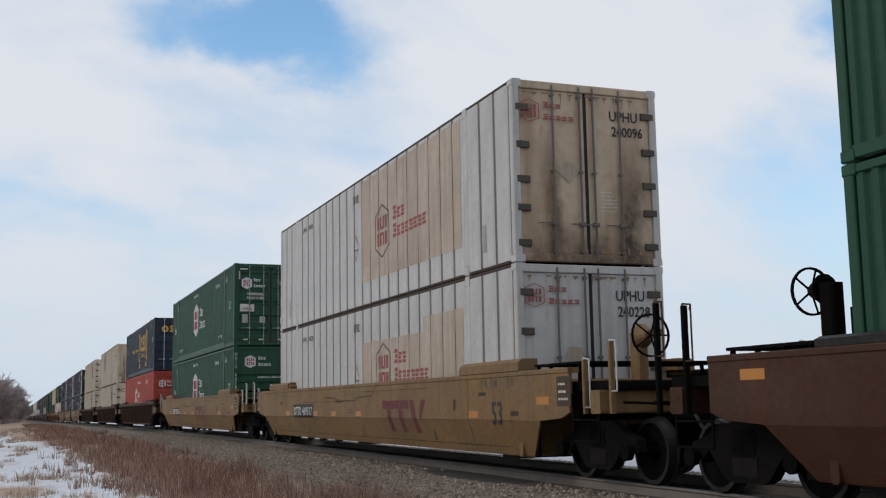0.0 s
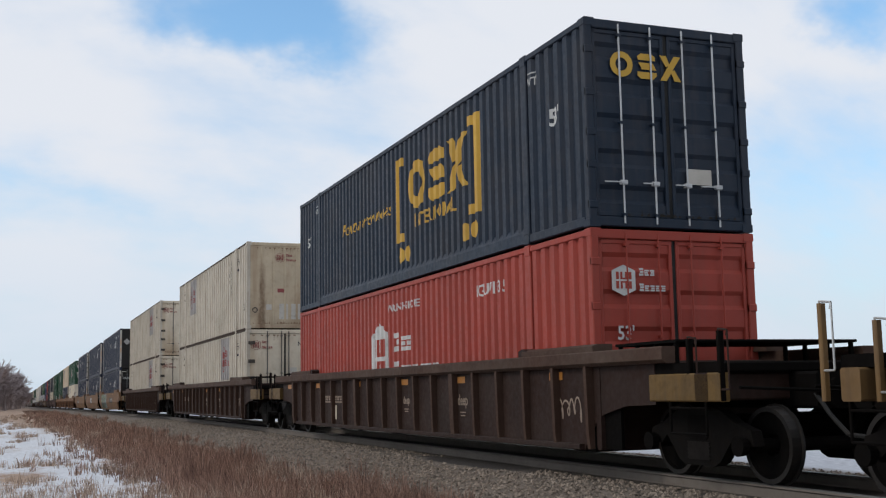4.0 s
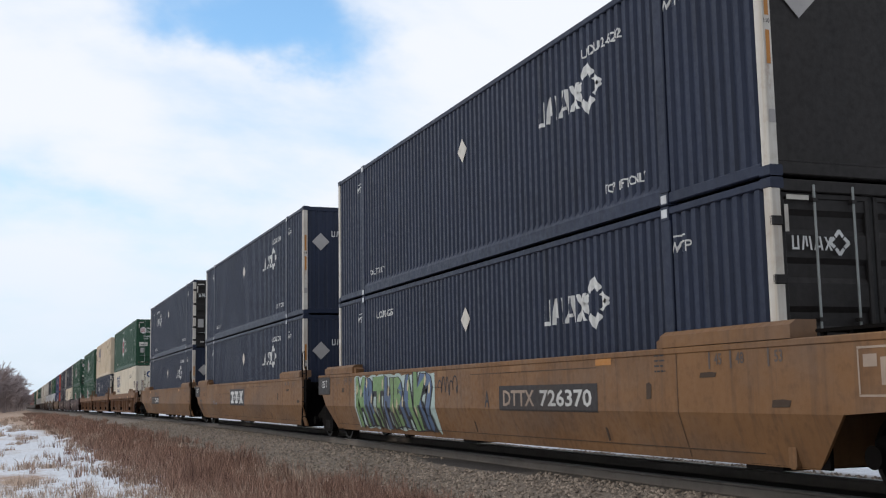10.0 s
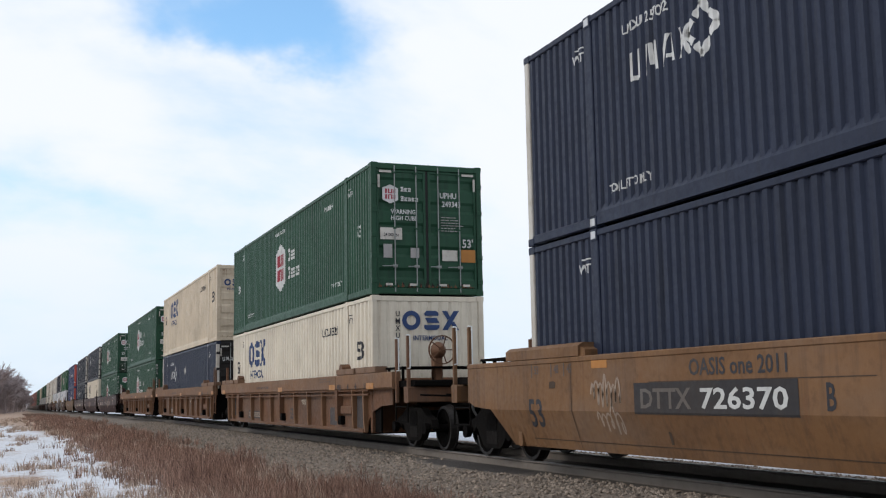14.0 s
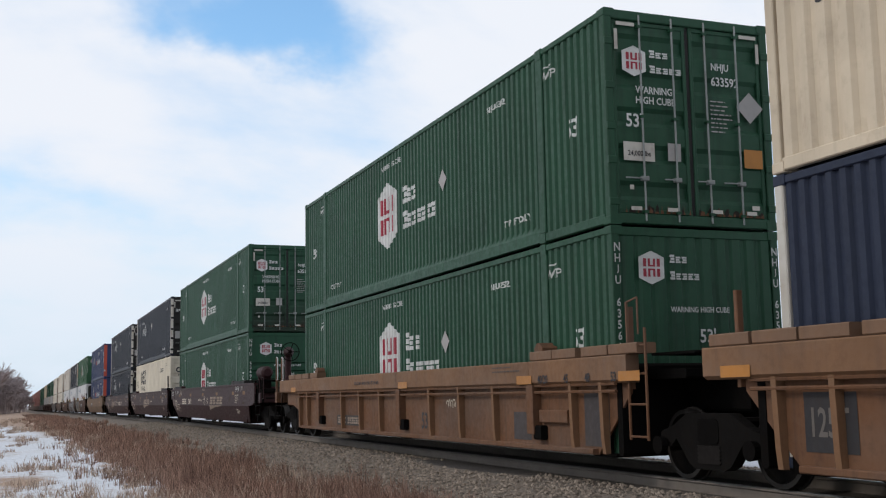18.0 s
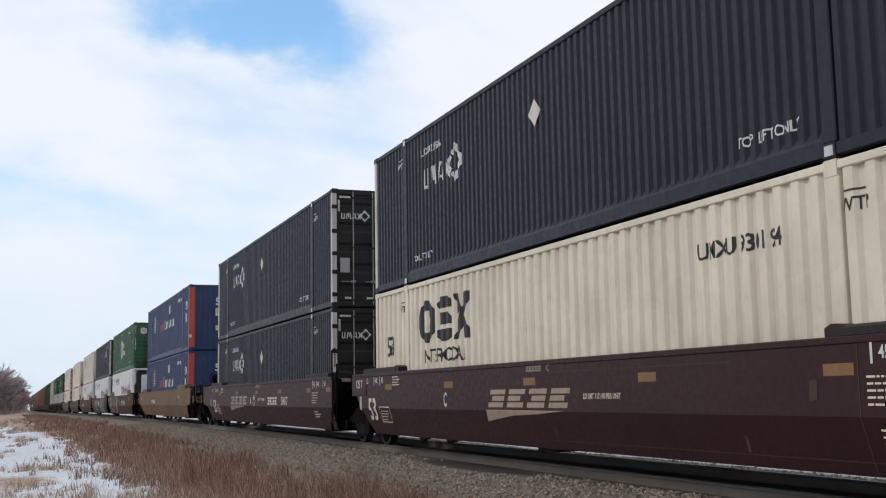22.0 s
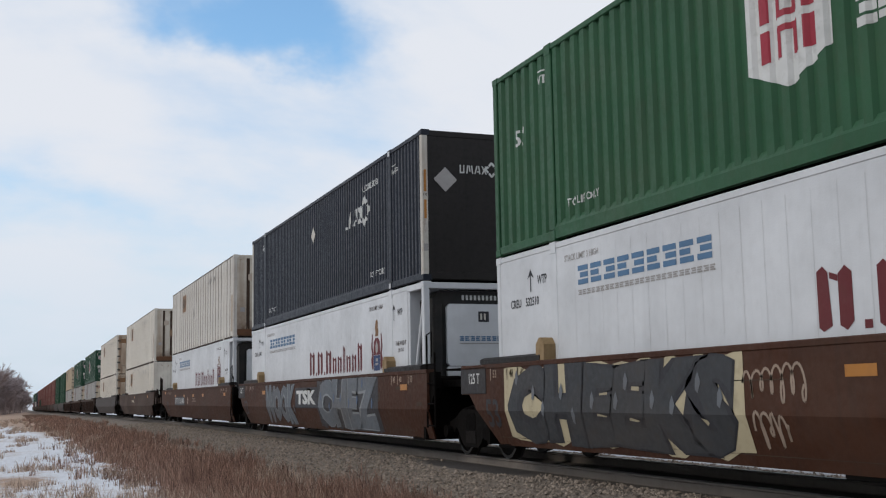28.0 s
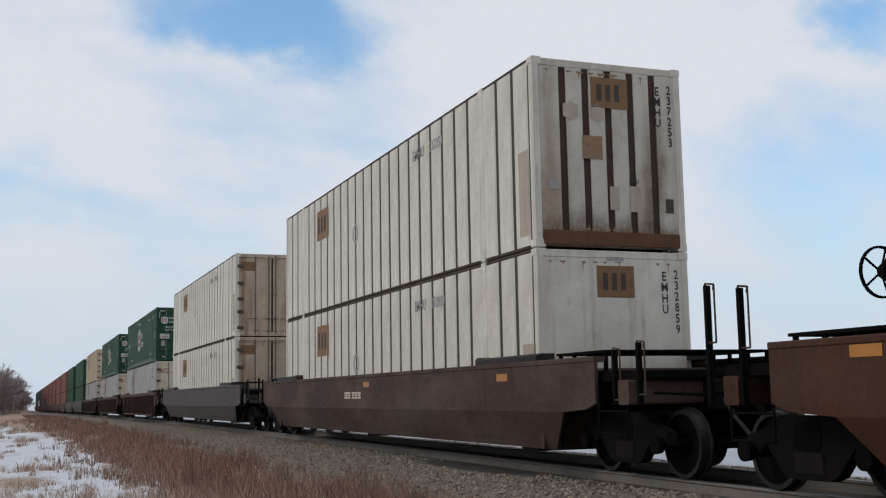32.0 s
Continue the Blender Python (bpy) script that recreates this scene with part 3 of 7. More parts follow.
            part("lock_rod", round(xr, 3), lambda: Shape().rod((xr, 0.0, 0.06), (xr, 0.0, H - 0.06), 0.0135 if not flat else 0.018, 8), rod_mat, leaf)
            for z in (0.18, 1.45, H - 0.22):
                part("rod_keeper", (round(xr, 3), z), lambda: Shape().slab(xr - 0.032, xr + 0.032, -0.02, 0.05, z - 0.02, z + 0.02, 0.005), rod_mat if flat else mat, leaf)
            part("door_handle", (round(xr, 3), sgn), lambda: Shape().rod((xr - 0.02, -0.025, 0.62), (xr + 0.30 * (-1 if k < 0.6 else -0.7) * sgn * sgn, -0.03, 0.615), 0.010, 6)
                 .slab(xr - 0.05, xr + 0.05, -0.03, 0.03, 0.59, 0.65, 0.008), rod_mat, leaf)
        xh = -HW + 0.06 if sgn < 0 else HW - 0.06
        for z in (0.30, 0.85, 1.30, 1.85, 2.45):
            part("hinge", (sgn, z, flat), lambda: Shape().slab(xh - 0.06, xh + 0.06, -0.012, 0.04, z - 0.05, z + 0.05, 0.01) if not flat else
                 Shape().slab(min(xh - sgn * 0.0, xh - sgn * 0.22), max(xh, xh - sgn * 0.22), -0.008, 0.045, z - 0.055, z + 0.055, 0.01), "hinge_grey" if flat else mat, leaf)


def blank_end(root, mat, kind, at=None, gap_mat="slot_brown"):
    name = "front_wall"
    part("end_header", "h", lambda: Shape().slab(-HW + 0.11, HW - 0.11, 0.008, 0.11, H - 0.13, H - 0.012), mat, root, at=at)
    part("end_sill", "s", lambda: Shape().slab(-HW + 0.11, HW - 0.11, 0.006, 0.13, 0.02, 0.16), mat, root, at=at)
    x0, x1 = -HW + 0.12, HW - 0.12
    if kind == "grooved":
        part(name, kind, lambda: grooves(0.16, 1.98, 7, 0.02, 0.04, x0, x1).add([(x0, 0.02, 1.98), (x1, 0.02, 1.98), (x1, 0.02, H - 0.12), (x0, 0.02, H - 0.12)], [(0, 1, 2, 3)]), mat, root, at=at)
    elif kind == "upright":
        def make():
            s, n = Shape(), 10
            p = (x1 - x0) / n
            pts = []
            for i in range(n):
                a = x0 + i * p
                pts += [(a, 0.035), (a + 0.2 * p, 0.035), (a + 0.35 * p, 0.012), (a + 0.85 * p, 0.012)]
            pts.append((x1, 0.035))
            k = len(pts)
            return s.add([(x, d, 0.16) for x, d in pts] + [(x, d, H - 0.13) for x, d in pts], [(i, i + 1, i + k + 1, i + k) for i in range(k - 1)])
        part(name, kind, make, mat, root, at=at)
    elif kind == "slotted":
        part(name, "slot_back", lambda: Shape().box(x0, x1, 0.035, 0.06, 0.14, H - 0.12), gap_mat, root, "dark recessed channels", at=at)
        for i in range(6):
            w = (x1 - x0) / 6
            part("end_panel", i, lambda: Shape().slab(x0 + i * w + (0.0 if i == 0 else 0.06), x0 + (i + 1) * w - (0.0 if i == 5 else 0.06), 0.006, 0.035, 0.16, H - 0.13, 0.006), mat, root, at=at)
    elif kind == "posts":
        part(name, "sheet", lambda: Shape().box(x0, x1, 0.03, 0.06, 0.15, H - 0.13), mat, root, at=at)
        for i in range(5):
            xr = x0 + (x1 - x0) * (i + 1) / 6
            part("stiffener", i, lambda: Shape().slab(xr - 0.035, xr + 0.035, 0.004, 0.03, 0.16, H - 0.13, 0.01), mat, root, at=at)
    else:
        part(name, "flat", lambda: Shape().slab(x0, x1, 0.012, 0.05, 0.16, H - 0.13, 0.004), mat, root, at=at)


SMALL = ("small_print", "badge_word", "badge_mark", "stain", "weld_seam", "notice", "slogan", "graffiti_flash", "word_line", "faded_patch", "word_mark", "owner_word", "owner_mark", "placard_ghost", "graffiti", "graffiti_rim", "graffiti_outline", "graffiti_drip", "container_number")    # marks too fine to pick apart


def paint(root, name, flat, mat, kind, at, style="smooth", label=""):
    br = [p[0] for p in PROFILE[style]] if kind == "side" else ()
    me = flat.lay(kind, at, br, inset_of(style) if kind == "side" else None)
    me.materials.append(M[mat])
    ob = new(name, me)
    ob.parent = root
    if label:
        ob["label"] = label
    if name in SMALL:
        ob["kind"] = "stuff"
    return ob


SX = -HW - 0.004      # plane of paint on the near long side
EY = -0.004           # plane of paint on the front end


def hexagon(x, y, w, h):
    a, b = w / 2, h / 2
    return [(x, y - b), (x + a, y - b * 0.62), (x + a, y + b * 0.62), (x, y + b), (x - a, y + b * 0.62), (x - a, y - b * 0.62)]


def hex_badge(root, kind, x, z, w, h, style, face="ink_white", mark="ink_red", words="ink_white", wx=None, ww=1.4, outline=False, edge=None, rows=((0.16, 3), (-0.34, 5))):
    """Six-sided badge with a ladder mark, and two rows of blocks beside it."""
    e = 0.0 if kind == "side" else EY
    pos = (SX, x, z) if kind == "side" else (x, EY, z)
    pos2 = (SX - 0.004, x, z) if kind == "side" else (x, EY - 0.004, z)
    f = Flat()
    if outline:
        o, i = hexagon(0, 0, w, h), hexagon(0, 0, w * 0.91, h * 0.93)
        for k in range(6):
            f.poly([o[k], o[(k + 1) % 6], i[(k + 1) % 6], i[k]])
        paint(root, "badge", f, edge or mark, kind, pos, style)
    else:
        paint(root, "badge", f.poly(hexagon(0, 0, w, h)), face, kind, pos, style)
    g, a, b = Flat(), w * 0.27, h * 0.27
    t, u = w * 0.062, h * 0.03
    for sx in (-1, 1):
        for sz in (-1, 1):
            g.rect(sx * a - t, min(sz * u, sz * b), sx * a + t, max(sz * u, sz * b))
    # two short uprights on a foot above, the same upside down below
    g.rect(-t * 2.3, u, t * 2.3, u + h * 0.05).rect(-t * 2.3, u + h * 0.05, -t * 0.9, b).rect(t * 0.9, u + h * 0.05, t * 2.3, b)
    g.rect(-t * 2.3, -u - h * 0.05, t * 2.3, -u).rect(-t * 2.3, -b, -t * 0.9, -u - h * 0.05).rect(t * 0.9, -b, t * 2.3, -u - h * 0.05)
    paint(root, "badge_mark", g, mark, kind, pos2, style)
    if wx is not None:
        k = Flat()
        for dz, n in rows:
            k.word(wx, dz * h, ww * n / max(m for _, m in rows), h * 0.19, n, first=1.3)
        paint(root, "badge_word", k, words, kind, pos, style)


def numbers(root, letters, digits, ink, kind="end", x=0.78, z=2.32, h=0.17, stacked=False, label="container number lettering"):
    f = Flat()
    if stacked:
        f.column(letters, x - 0.12, z, h * 0.95).column(digits, x + 0.12, z, h * 0.95)
    else:
        f.text(letters, x - 0.05, z, h, 0.95).text(digits, x, z - h * 1.45, h, 0.95)
    paint(root, "container_number", f, ink, "end", (0, EY, 0), label="")


def make_container(name, label, style, mat, front, posts=None, top_mat=None, kind="", end_mat=None, cast=None, seal="rubber", rods="steel"):
    root = thing(name, label, "container", "stacked freight containers")
    steel_frame(root, mat, posts or mat, kind, top_mat, cast)
    if style == "panel":
        panel_walls(root, mat, "gap" if kind == "channel_box" else "grey_post", 0.82 if kind == "channel_box" else 0.85)
    else:
        walls(root, mat, style)
    if front == "doors":
        doors(root, end_mat or mat, flat=kind in ("channel_box", "aged"), seal=seal, rod_mat=rods)
    else:
        blank_end(root, end_mat or mat, front)
    part("rear_wall", "flat", lambda: Shape().slab(-HW + 0.10, HW - 0.10, 0.012, 0.06, 0.03, H - 0.03, 0.004), mat, root, at=TURN)
    return root

# ---- well cars ----
CW = 1.50            # half width of a car body
FOOT = 0.165         # how far the lower side plate is drawn in at its foot


def truck(parent_name, where):
    """Four-wheel truck: two side frames, bolster, springs and two wheelsets; middle on the rail at the origin."""
    root = thing("railcar_truck", "grimy black four-wheel freight car truck on the rail, darkened as in shade", "truck", "freight car trucks")
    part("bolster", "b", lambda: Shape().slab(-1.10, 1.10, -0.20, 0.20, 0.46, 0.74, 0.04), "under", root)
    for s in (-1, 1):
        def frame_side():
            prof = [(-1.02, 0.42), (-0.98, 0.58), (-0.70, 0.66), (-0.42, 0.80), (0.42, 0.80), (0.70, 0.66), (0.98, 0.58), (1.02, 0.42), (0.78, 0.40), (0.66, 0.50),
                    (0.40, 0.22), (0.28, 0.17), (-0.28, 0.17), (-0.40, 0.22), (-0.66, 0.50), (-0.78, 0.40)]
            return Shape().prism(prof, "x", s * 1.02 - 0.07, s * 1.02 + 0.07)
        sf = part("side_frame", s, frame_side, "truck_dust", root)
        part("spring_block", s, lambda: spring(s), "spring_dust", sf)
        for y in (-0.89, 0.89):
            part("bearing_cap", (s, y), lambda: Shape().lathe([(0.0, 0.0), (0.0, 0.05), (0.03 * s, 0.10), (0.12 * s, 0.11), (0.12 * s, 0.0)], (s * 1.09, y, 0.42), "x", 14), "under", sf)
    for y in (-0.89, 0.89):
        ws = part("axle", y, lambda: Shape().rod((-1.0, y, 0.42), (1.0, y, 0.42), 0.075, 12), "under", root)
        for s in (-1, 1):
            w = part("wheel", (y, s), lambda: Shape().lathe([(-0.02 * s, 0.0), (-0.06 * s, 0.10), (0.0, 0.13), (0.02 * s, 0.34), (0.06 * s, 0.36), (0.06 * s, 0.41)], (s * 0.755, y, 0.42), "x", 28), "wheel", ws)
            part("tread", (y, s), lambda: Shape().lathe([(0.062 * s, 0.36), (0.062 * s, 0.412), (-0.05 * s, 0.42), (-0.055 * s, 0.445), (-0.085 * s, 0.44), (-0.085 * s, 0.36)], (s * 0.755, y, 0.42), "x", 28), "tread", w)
    return root


def spring(s):
    """A bank of coil springs: one block with level ridges."""
    zs = [0.235 + k * 0.0225 for k in range(10)]
    right = [(0.23 if i % 2 else 0.20, z) for i, z in enumerate(zs)]
    sh = Shape()
    return sh.prism(right + [(-y, z) for y, z in reversed(right)], "x", s * 1.10, s * 0.98)


def body_side(style, mat, root, a, b, low_a, low_b):
    """Near and far side of a well, from a to b along y at the sill, low_a to low_b at its foot."""
    for s, m in ((-1, None), (1, None)):
        x = s * CW
        if style == "smooth":
            def shell():
                sh = Shape()
                # flat upper plate, lower plate drawn in towards the foot
                ca, cb = min(0.55, low_a - a), 0.55
                near = [(low_a - ca, 0.62), (a, 0.80)] if low_a - a < 1.0 else [(low_a - ca, 0.62), (a + 0.25, 0.66), (a, 0.74)]
                far = [(b, 0.87), (b - 0.31, 0.87), (low_b + cb, 0.62)] if b < L + 1.5 else [(b, 0.74), (b - 0.25, 0.66), (low_b + cb, 0.62)]
                up = [(a, 1.33), (b, 1.33)] + far + near
                sh.prism(up, "x", x - s * 0.05, x)
                vs = []
                for dx in (0.0, 0.03):
                    vs += [(x - s * dx, low_a - ca, 0.62), (x - s * dx, low_b + cb, 0.62), (x - s * (FOOT + dx), low_b, 0.096), (x - s * (FOOT + dx), low_a, 0.096)]
                sh.add(vs, [(0, 1, 2, 3), (7, 6, 5, 4), (0, 4, 5, 1), (1, 5, 6, 2), (2, 6, 7, 3), (3, 7, 4, 0)])
                return sh
            part("side_plate", (style, s, round(a, 2), round(b, 2), round(low_a, 2)), shell, mat, root)
            part("top_chord", (style, s, round(a, 2), round(b, 2)), lambda: Shape().slab(min(x - s * 0.16, x + s * 0.012), max(x - s * 0.16, x + s * 0.012), a, b, 1.26, 1.335, 0.012), mat, root)
        else:
            boxed = style == "boxed"
            z0, z1 = (0.98, 1.32) if boxed else (1.15, 1.34)
            def sheet():
                p = []
                for e, o, sg in ((low_a, a, 1), (low_b, b, -1)):
                    if abs(e - o) < 1.0:
                        q = [(e + sg * 0.95, 0.08), (e + sg * 0.50, 0.48), (e + sg * 0.1, 0.86)]
                    else:
                        q = [(e + sg * 0.72, 0.08), (e + sg * 0.55, 0.34), (e + sg * 0.20, 0.54), (e - sg * 0.35, 0.65), (e - sg * 1.05, 0.67)]
                    q.append((q[-1][0], 1.2))
                    p += q if sg > 0 else q[::-1]
                return Shape().prism(p, "x", x - s * 0.11, x - s * 0.14)
            part("side_sheet", (style, s, round(low_a, 2), round(low_b, 2), round(a, 2), round(b, 2)), sheet, mat, root)
            part("bottom_chord", (style, s, round(low_a, 2), round(low_b, 2)), lambda: Shape().slab(min(x - s * 0.03, x - s * 0.14), max(x - s * 0.03, x - s * 0.14), low_a + (0.96 if low_a - a < 1 else 0.73), low_b - (0.96 if b - low_b < 1 else 0.73), 0.08, 0.155, 0.012), mat, root)
            cuts = (a, 2.1, 8.05, 14.05, b) if boxed else (a, b)
            for p, q in zip(cuts, cuts[1:]):
                part("top_chord", (style, s, round(p, 2), round(q, 2)), lambda: Shape().prism([(x - s * 0.15, z1), (x + s * 0.02, z1), (x + s * 0.03, z1 - 0.015), (x + s * 0.03, z0 + 0.04), (x - s * 0.02, z0), (x - s * 0.15, z0)], "y", p + 0.008, q - 0.008), {"brown_car": "brown_chord", "orange_car": "orange_chord"}.get(mat, mat), root)
            if boxed:
                for y in (0.08, 0.91, 3.5, 4.93, 6.36, 9.28, 10.7, 12.1, 15.24, 16.07):
                    part("rib", (s, "slim"), lambda: rib(s, 0.04, 1.0), "orange_chord", root, at=pose(0, y, 0))
                for y in (2.1, 8.0, 14.05):
                    part("bracket", s, lambda: Shape().prism([(x - s * 0.11, 0.28), (x + s * 0.02, 0.30), (x + s * 0.025, 0.99), (x - s * 0.11, 0.99)], "y", -0.11, 0.11), mat, root, at=pose(0, y, 0))
                    part("bracket_foot", s, lambda: Shape().slab(min(x - s * 0.11, x), max(x - s * 0.11, x), -0.30, -0.06, 0.22, 0.42, 0.02), "under", root, at=pose(0, y, 0))
                for y0 in (2.06, 1.36, 0.52, -0.20, L + 0.94, L + 0.20, L - 0.52, L - 1.36):
                    part("sill_box", s, lambda: Shape().slab(min(x - s * 0.24, x + s * 0.026), max(x - s * 0.24, x + s * 0.026), -0.70, -0.02, 1.325, 1.455, 0.012), "orange_chord", root, at=pose(0, y0, 0))
            else:
                n = 18
                for i in range(n):
                    y = low_a + 0.48 + (low_b - low_a - 0.96) * i / (n - 1)
                    wide = i % 6 == 5
                    part("rib", (s, wide), lambda: rib(s, 0.085 if wide else 0.038, 1.16), "brown_chord" if mat == "brown_car" else mat, root, at=pose(0, y, 0))


def rib(s, w, top):
    x = s * CW
    return Shape().prism([(x - s * 0.11, 0.10), (x - s * 0.04, 0.10), (x - s * 0.02, 0.30), (x - s * 0.0, top), (x - s * 0.11, top)], "y", -w, w)


def grab_iron(pts, r=0.011):
    return Shape().path(pts, r, 6)


THIN_COVER = ("brown_car", "maroon_car", "rust_car", "dark_brown_car", "grey_car")


def end_works(root, mat, y, d, shared, style, brake=False, tall=True):
    """What stands over the truck at one end of a car. y: where the container ends; d: +1 out towards larger y. shared: half of an articulated joint."""
    def Y(o):
        return y + d * o

    def span(o1, o2):
        return min(Y(o1), Y(o2)), max(Y(o1), Y(o2))
    reach = 1.55 if shared else 3.25
    k = (round(y, 2), d, shared, style)
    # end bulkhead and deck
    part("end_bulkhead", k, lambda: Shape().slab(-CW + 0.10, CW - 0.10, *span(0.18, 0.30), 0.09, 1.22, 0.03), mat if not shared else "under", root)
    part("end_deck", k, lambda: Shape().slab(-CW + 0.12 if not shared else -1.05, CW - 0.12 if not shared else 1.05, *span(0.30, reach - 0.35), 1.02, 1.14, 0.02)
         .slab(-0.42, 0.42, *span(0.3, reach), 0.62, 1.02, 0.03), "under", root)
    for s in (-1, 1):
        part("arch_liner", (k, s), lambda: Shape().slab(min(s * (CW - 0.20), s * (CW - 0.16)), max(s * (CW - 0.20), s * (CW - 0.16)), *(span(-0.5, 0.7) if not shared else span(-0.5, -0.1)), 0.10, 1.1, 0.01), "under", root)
        # raised cover of the side sill
        if style != "boxed":
            part("sill_cover", (k, s, mat), lambda: Shape().prism([(s * (CW - 0.30), 1.34), (s * (CW + 0.015), 1.34), (s * (CW + 0.015), 1.47), (s * (CW - 0.06), 1.52), (s * (CW - 0.30), 1.52)], "y", *span(-1.85, 0.45)) if mat not in THIN_COVER else
                 Shape().prism([(s * (CW - 0.30), 1.34), (s * (CW - 0.01), 1.34), (s * (CW - 0.01), 1.41), (s * (CW - 0.08), 1.44), (s * (CW - 0.30), 1.44)], "y", *span(-1.85, 0.30)), mat if mat not in THIN_COVER else "brown_chord" if mat == "brown_car" else "dark_end", root)
        g = 0.32 if mat == "rust_car" else 0.24 if style == "boxed" else 0.12
        part("corner_guide", (k, s, g), lambda: Shape().prism([(Y(-1.98), 1.335), (Y(-1.72), 1.335), (Y(-1.72), 1.335 + g * 0.7), (Y(-1.82), 1.335 + g), (Y(-1.89), 1.335 + g), (Y(-1.98), 1.335 + g * 0.7)], "x", s * (CW - 0.28), s * (CW - 0.02)),
             "guide_ochre" if mat == "rust_car" else mat, root)
        if shared:
            if d < 0:
                part("ladder", (k, s), lambda: ladder(s, Y(0.62), Y(1.02)), mat if style == "boxed" else "under", root)
            if style == "boxed":
                part("stanchion", (k, s), lambda: Shape().slab(s * (CW - 0.10) - 0.04, s * (CW - 0.10) + 0.04, Y(0.55) - 0.03, Y(0.55) + 0.03, 0.9, 1.9, 0.01), mat, root)
        else:
            part("end_sill", (k, s), lambda: Shape().slab(min(s * 0.4, s * (CW - 0.02)), max(s * 0.4, s * (CW - 0.02)), *span(2.55, 2.80), 0.72, 1.02, 0.02), mat, root)
            for o, h in {"yellow_car": ((2.35, 1.42), (3.05, 1.62)), "rust_car": ((2.5, 1.92), (3.08, 2.0))}.get(mat, ((2.05, 1.95), (2.72, 1.98)) if tall else ((2.42, 1.40), (3.0, 1.46))):
                part("stanchion", (k, s, o, h), lambda: Shape().slab(s * (CW - 0.06) - 0.035, s * (CW - 0.06) + 0.035, Y(o) - 0.028, Y(o) + 0.028, 0.72, h, 0.01), mat if tall else "under", root)
                part("grab_iron", (k, s, o, h), lambda: grab_iron([(s * (CW - 0.04), Y(o) - 0.14, h - 0.06), (s * (CW - 0.04), Y(o) - 0.16, h + 0.0), (s * (CW - 0.04), Y(o) + 0.0, h + 0.02), (s * (CW - 0.04), Y(o), h - 0.05)])
                     .path([(s * (CW - 0.04), Y(o) - 0.16, h), (s * (CW - 0.04), Y(o) - 0.16, h - 0.62), (s * (CW - 0.04), Y(o), h - 0.62)], 0.011), "steel" if tall else mat, root)
            part("sill_step", (k, s), lambda: grab_iron([(s * (CW - 0.04), Y(2.02), 0.98), (s * (CW - 0.04), Y(2.02), 0.36), (s * (CW - 0.04), Y(2.72), 0.36), (s * (CW - 0.04), Y(2.72), 0.98)], 0.016)
                 .path([(s * (CW - 0.04), Y(2.02), 0.64), (s * (CW - 0.04), Y(2.72), 0.64)], 0.014), "under", root)
    if shared and style == "smooth":
        for s in (-1, 1):
            part("end_skirt", (k, s), lambda: Shape().prism([(Y(0.3), 0.62), (Y(0.62), 0.62), (Y(0.95), 1.0), (Y(0.95), 1.28), (Y(0.3), 1.28)], "x", s * (CW - 0.16), s * (CW - 0.06)), "under", root)
    if brake and mat == "maroon_car":
        part("air_reservoir", k, lambda: Shape().lathe([(0.0, 0.0), (0.0, 0.12), (0.05, 0.18), (0.10, 0.195), (0.80, 0.195), (0.85, 0.18), (0.90, 0.12), (0.90, 0.0)], (-0.98, min(Y(0.60), Y(1.50)), 1.66), "y", 28), mat, root)
        for o in (0.8, 1.3):
            part("reservoir_bracket", (k, o), lambda: Shape().slab(-1.14, -0.82, Y(o) - 0.03, Y(o) + 0.03, 1.12, 1.56, 0.01), mat, root)
    if shared:
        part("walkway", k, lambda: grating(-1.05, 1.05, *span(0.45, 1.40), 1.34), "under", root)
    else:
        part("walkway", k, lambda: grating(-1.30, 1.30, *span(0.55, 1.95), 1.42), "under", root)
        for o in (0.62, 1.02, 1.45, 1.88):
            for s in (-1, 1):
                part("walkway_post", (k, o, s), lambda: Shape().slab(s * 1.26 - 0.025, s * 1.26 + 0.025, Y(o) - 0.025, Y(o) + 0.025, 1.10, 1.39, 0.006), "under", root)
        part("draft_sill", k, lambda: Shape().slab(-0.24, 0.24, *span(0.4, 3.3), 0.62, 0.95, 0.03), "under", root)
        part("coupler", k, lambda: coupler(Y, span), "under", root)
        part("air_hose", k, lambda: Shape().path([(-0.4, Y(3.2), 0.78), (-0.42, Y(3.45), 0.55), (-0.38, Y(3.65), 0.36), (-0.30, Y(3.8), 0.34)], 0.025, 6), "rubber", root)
    if brake:
        bo = 0.0 if style == "boxed" else 0.42 if d < 0 else -0.5
        bz = 0.52 if mat == "maroon_car" else 0.26 if mat == "rust_car" else 0.0
        bw = part("brake_stand", (k, bz), lambda: Shape().slab(-0.57, -0.39, *span(1.6 + bo, 1.82 + bo), 1.0, 1.80 + bz, 0.03).rod((-0.48, Y(1.80 + bo), 1.74 + bz), (-0.48, Y(2.0 + bo), 1.74 + bz), 0.17, 14, 0.07),
                  mat if style == "boxed" or mat in ("maroon_car", "yellow_car") else "under", root)
        part("brake_wheel", (k, bz), lambda: brake_wheel((-0.48, Y(2.02 + bo), 1.74 + bz), 0.25 if mat == "rust_car" else 0.28), "rusty" if style == "boxed" else "under", bw)


def brake_wheel(c, r):
    s = Shape().lathe([(-0.014, r - 0.012), (-0.014, r + 0.012), (0.014, r + 0.012), (0.014, r - 0.012), (-0.014, r - 0.012)], c, "y", 24)
    for i in range(5):
        a = 2 * math.pi * i / 5
        s.rod(c, (c[0] + r * math.cos(a), c[1], c[2] + r * math.sin(a)), 0.012, 6)
    return s


def coupler(Y, span):
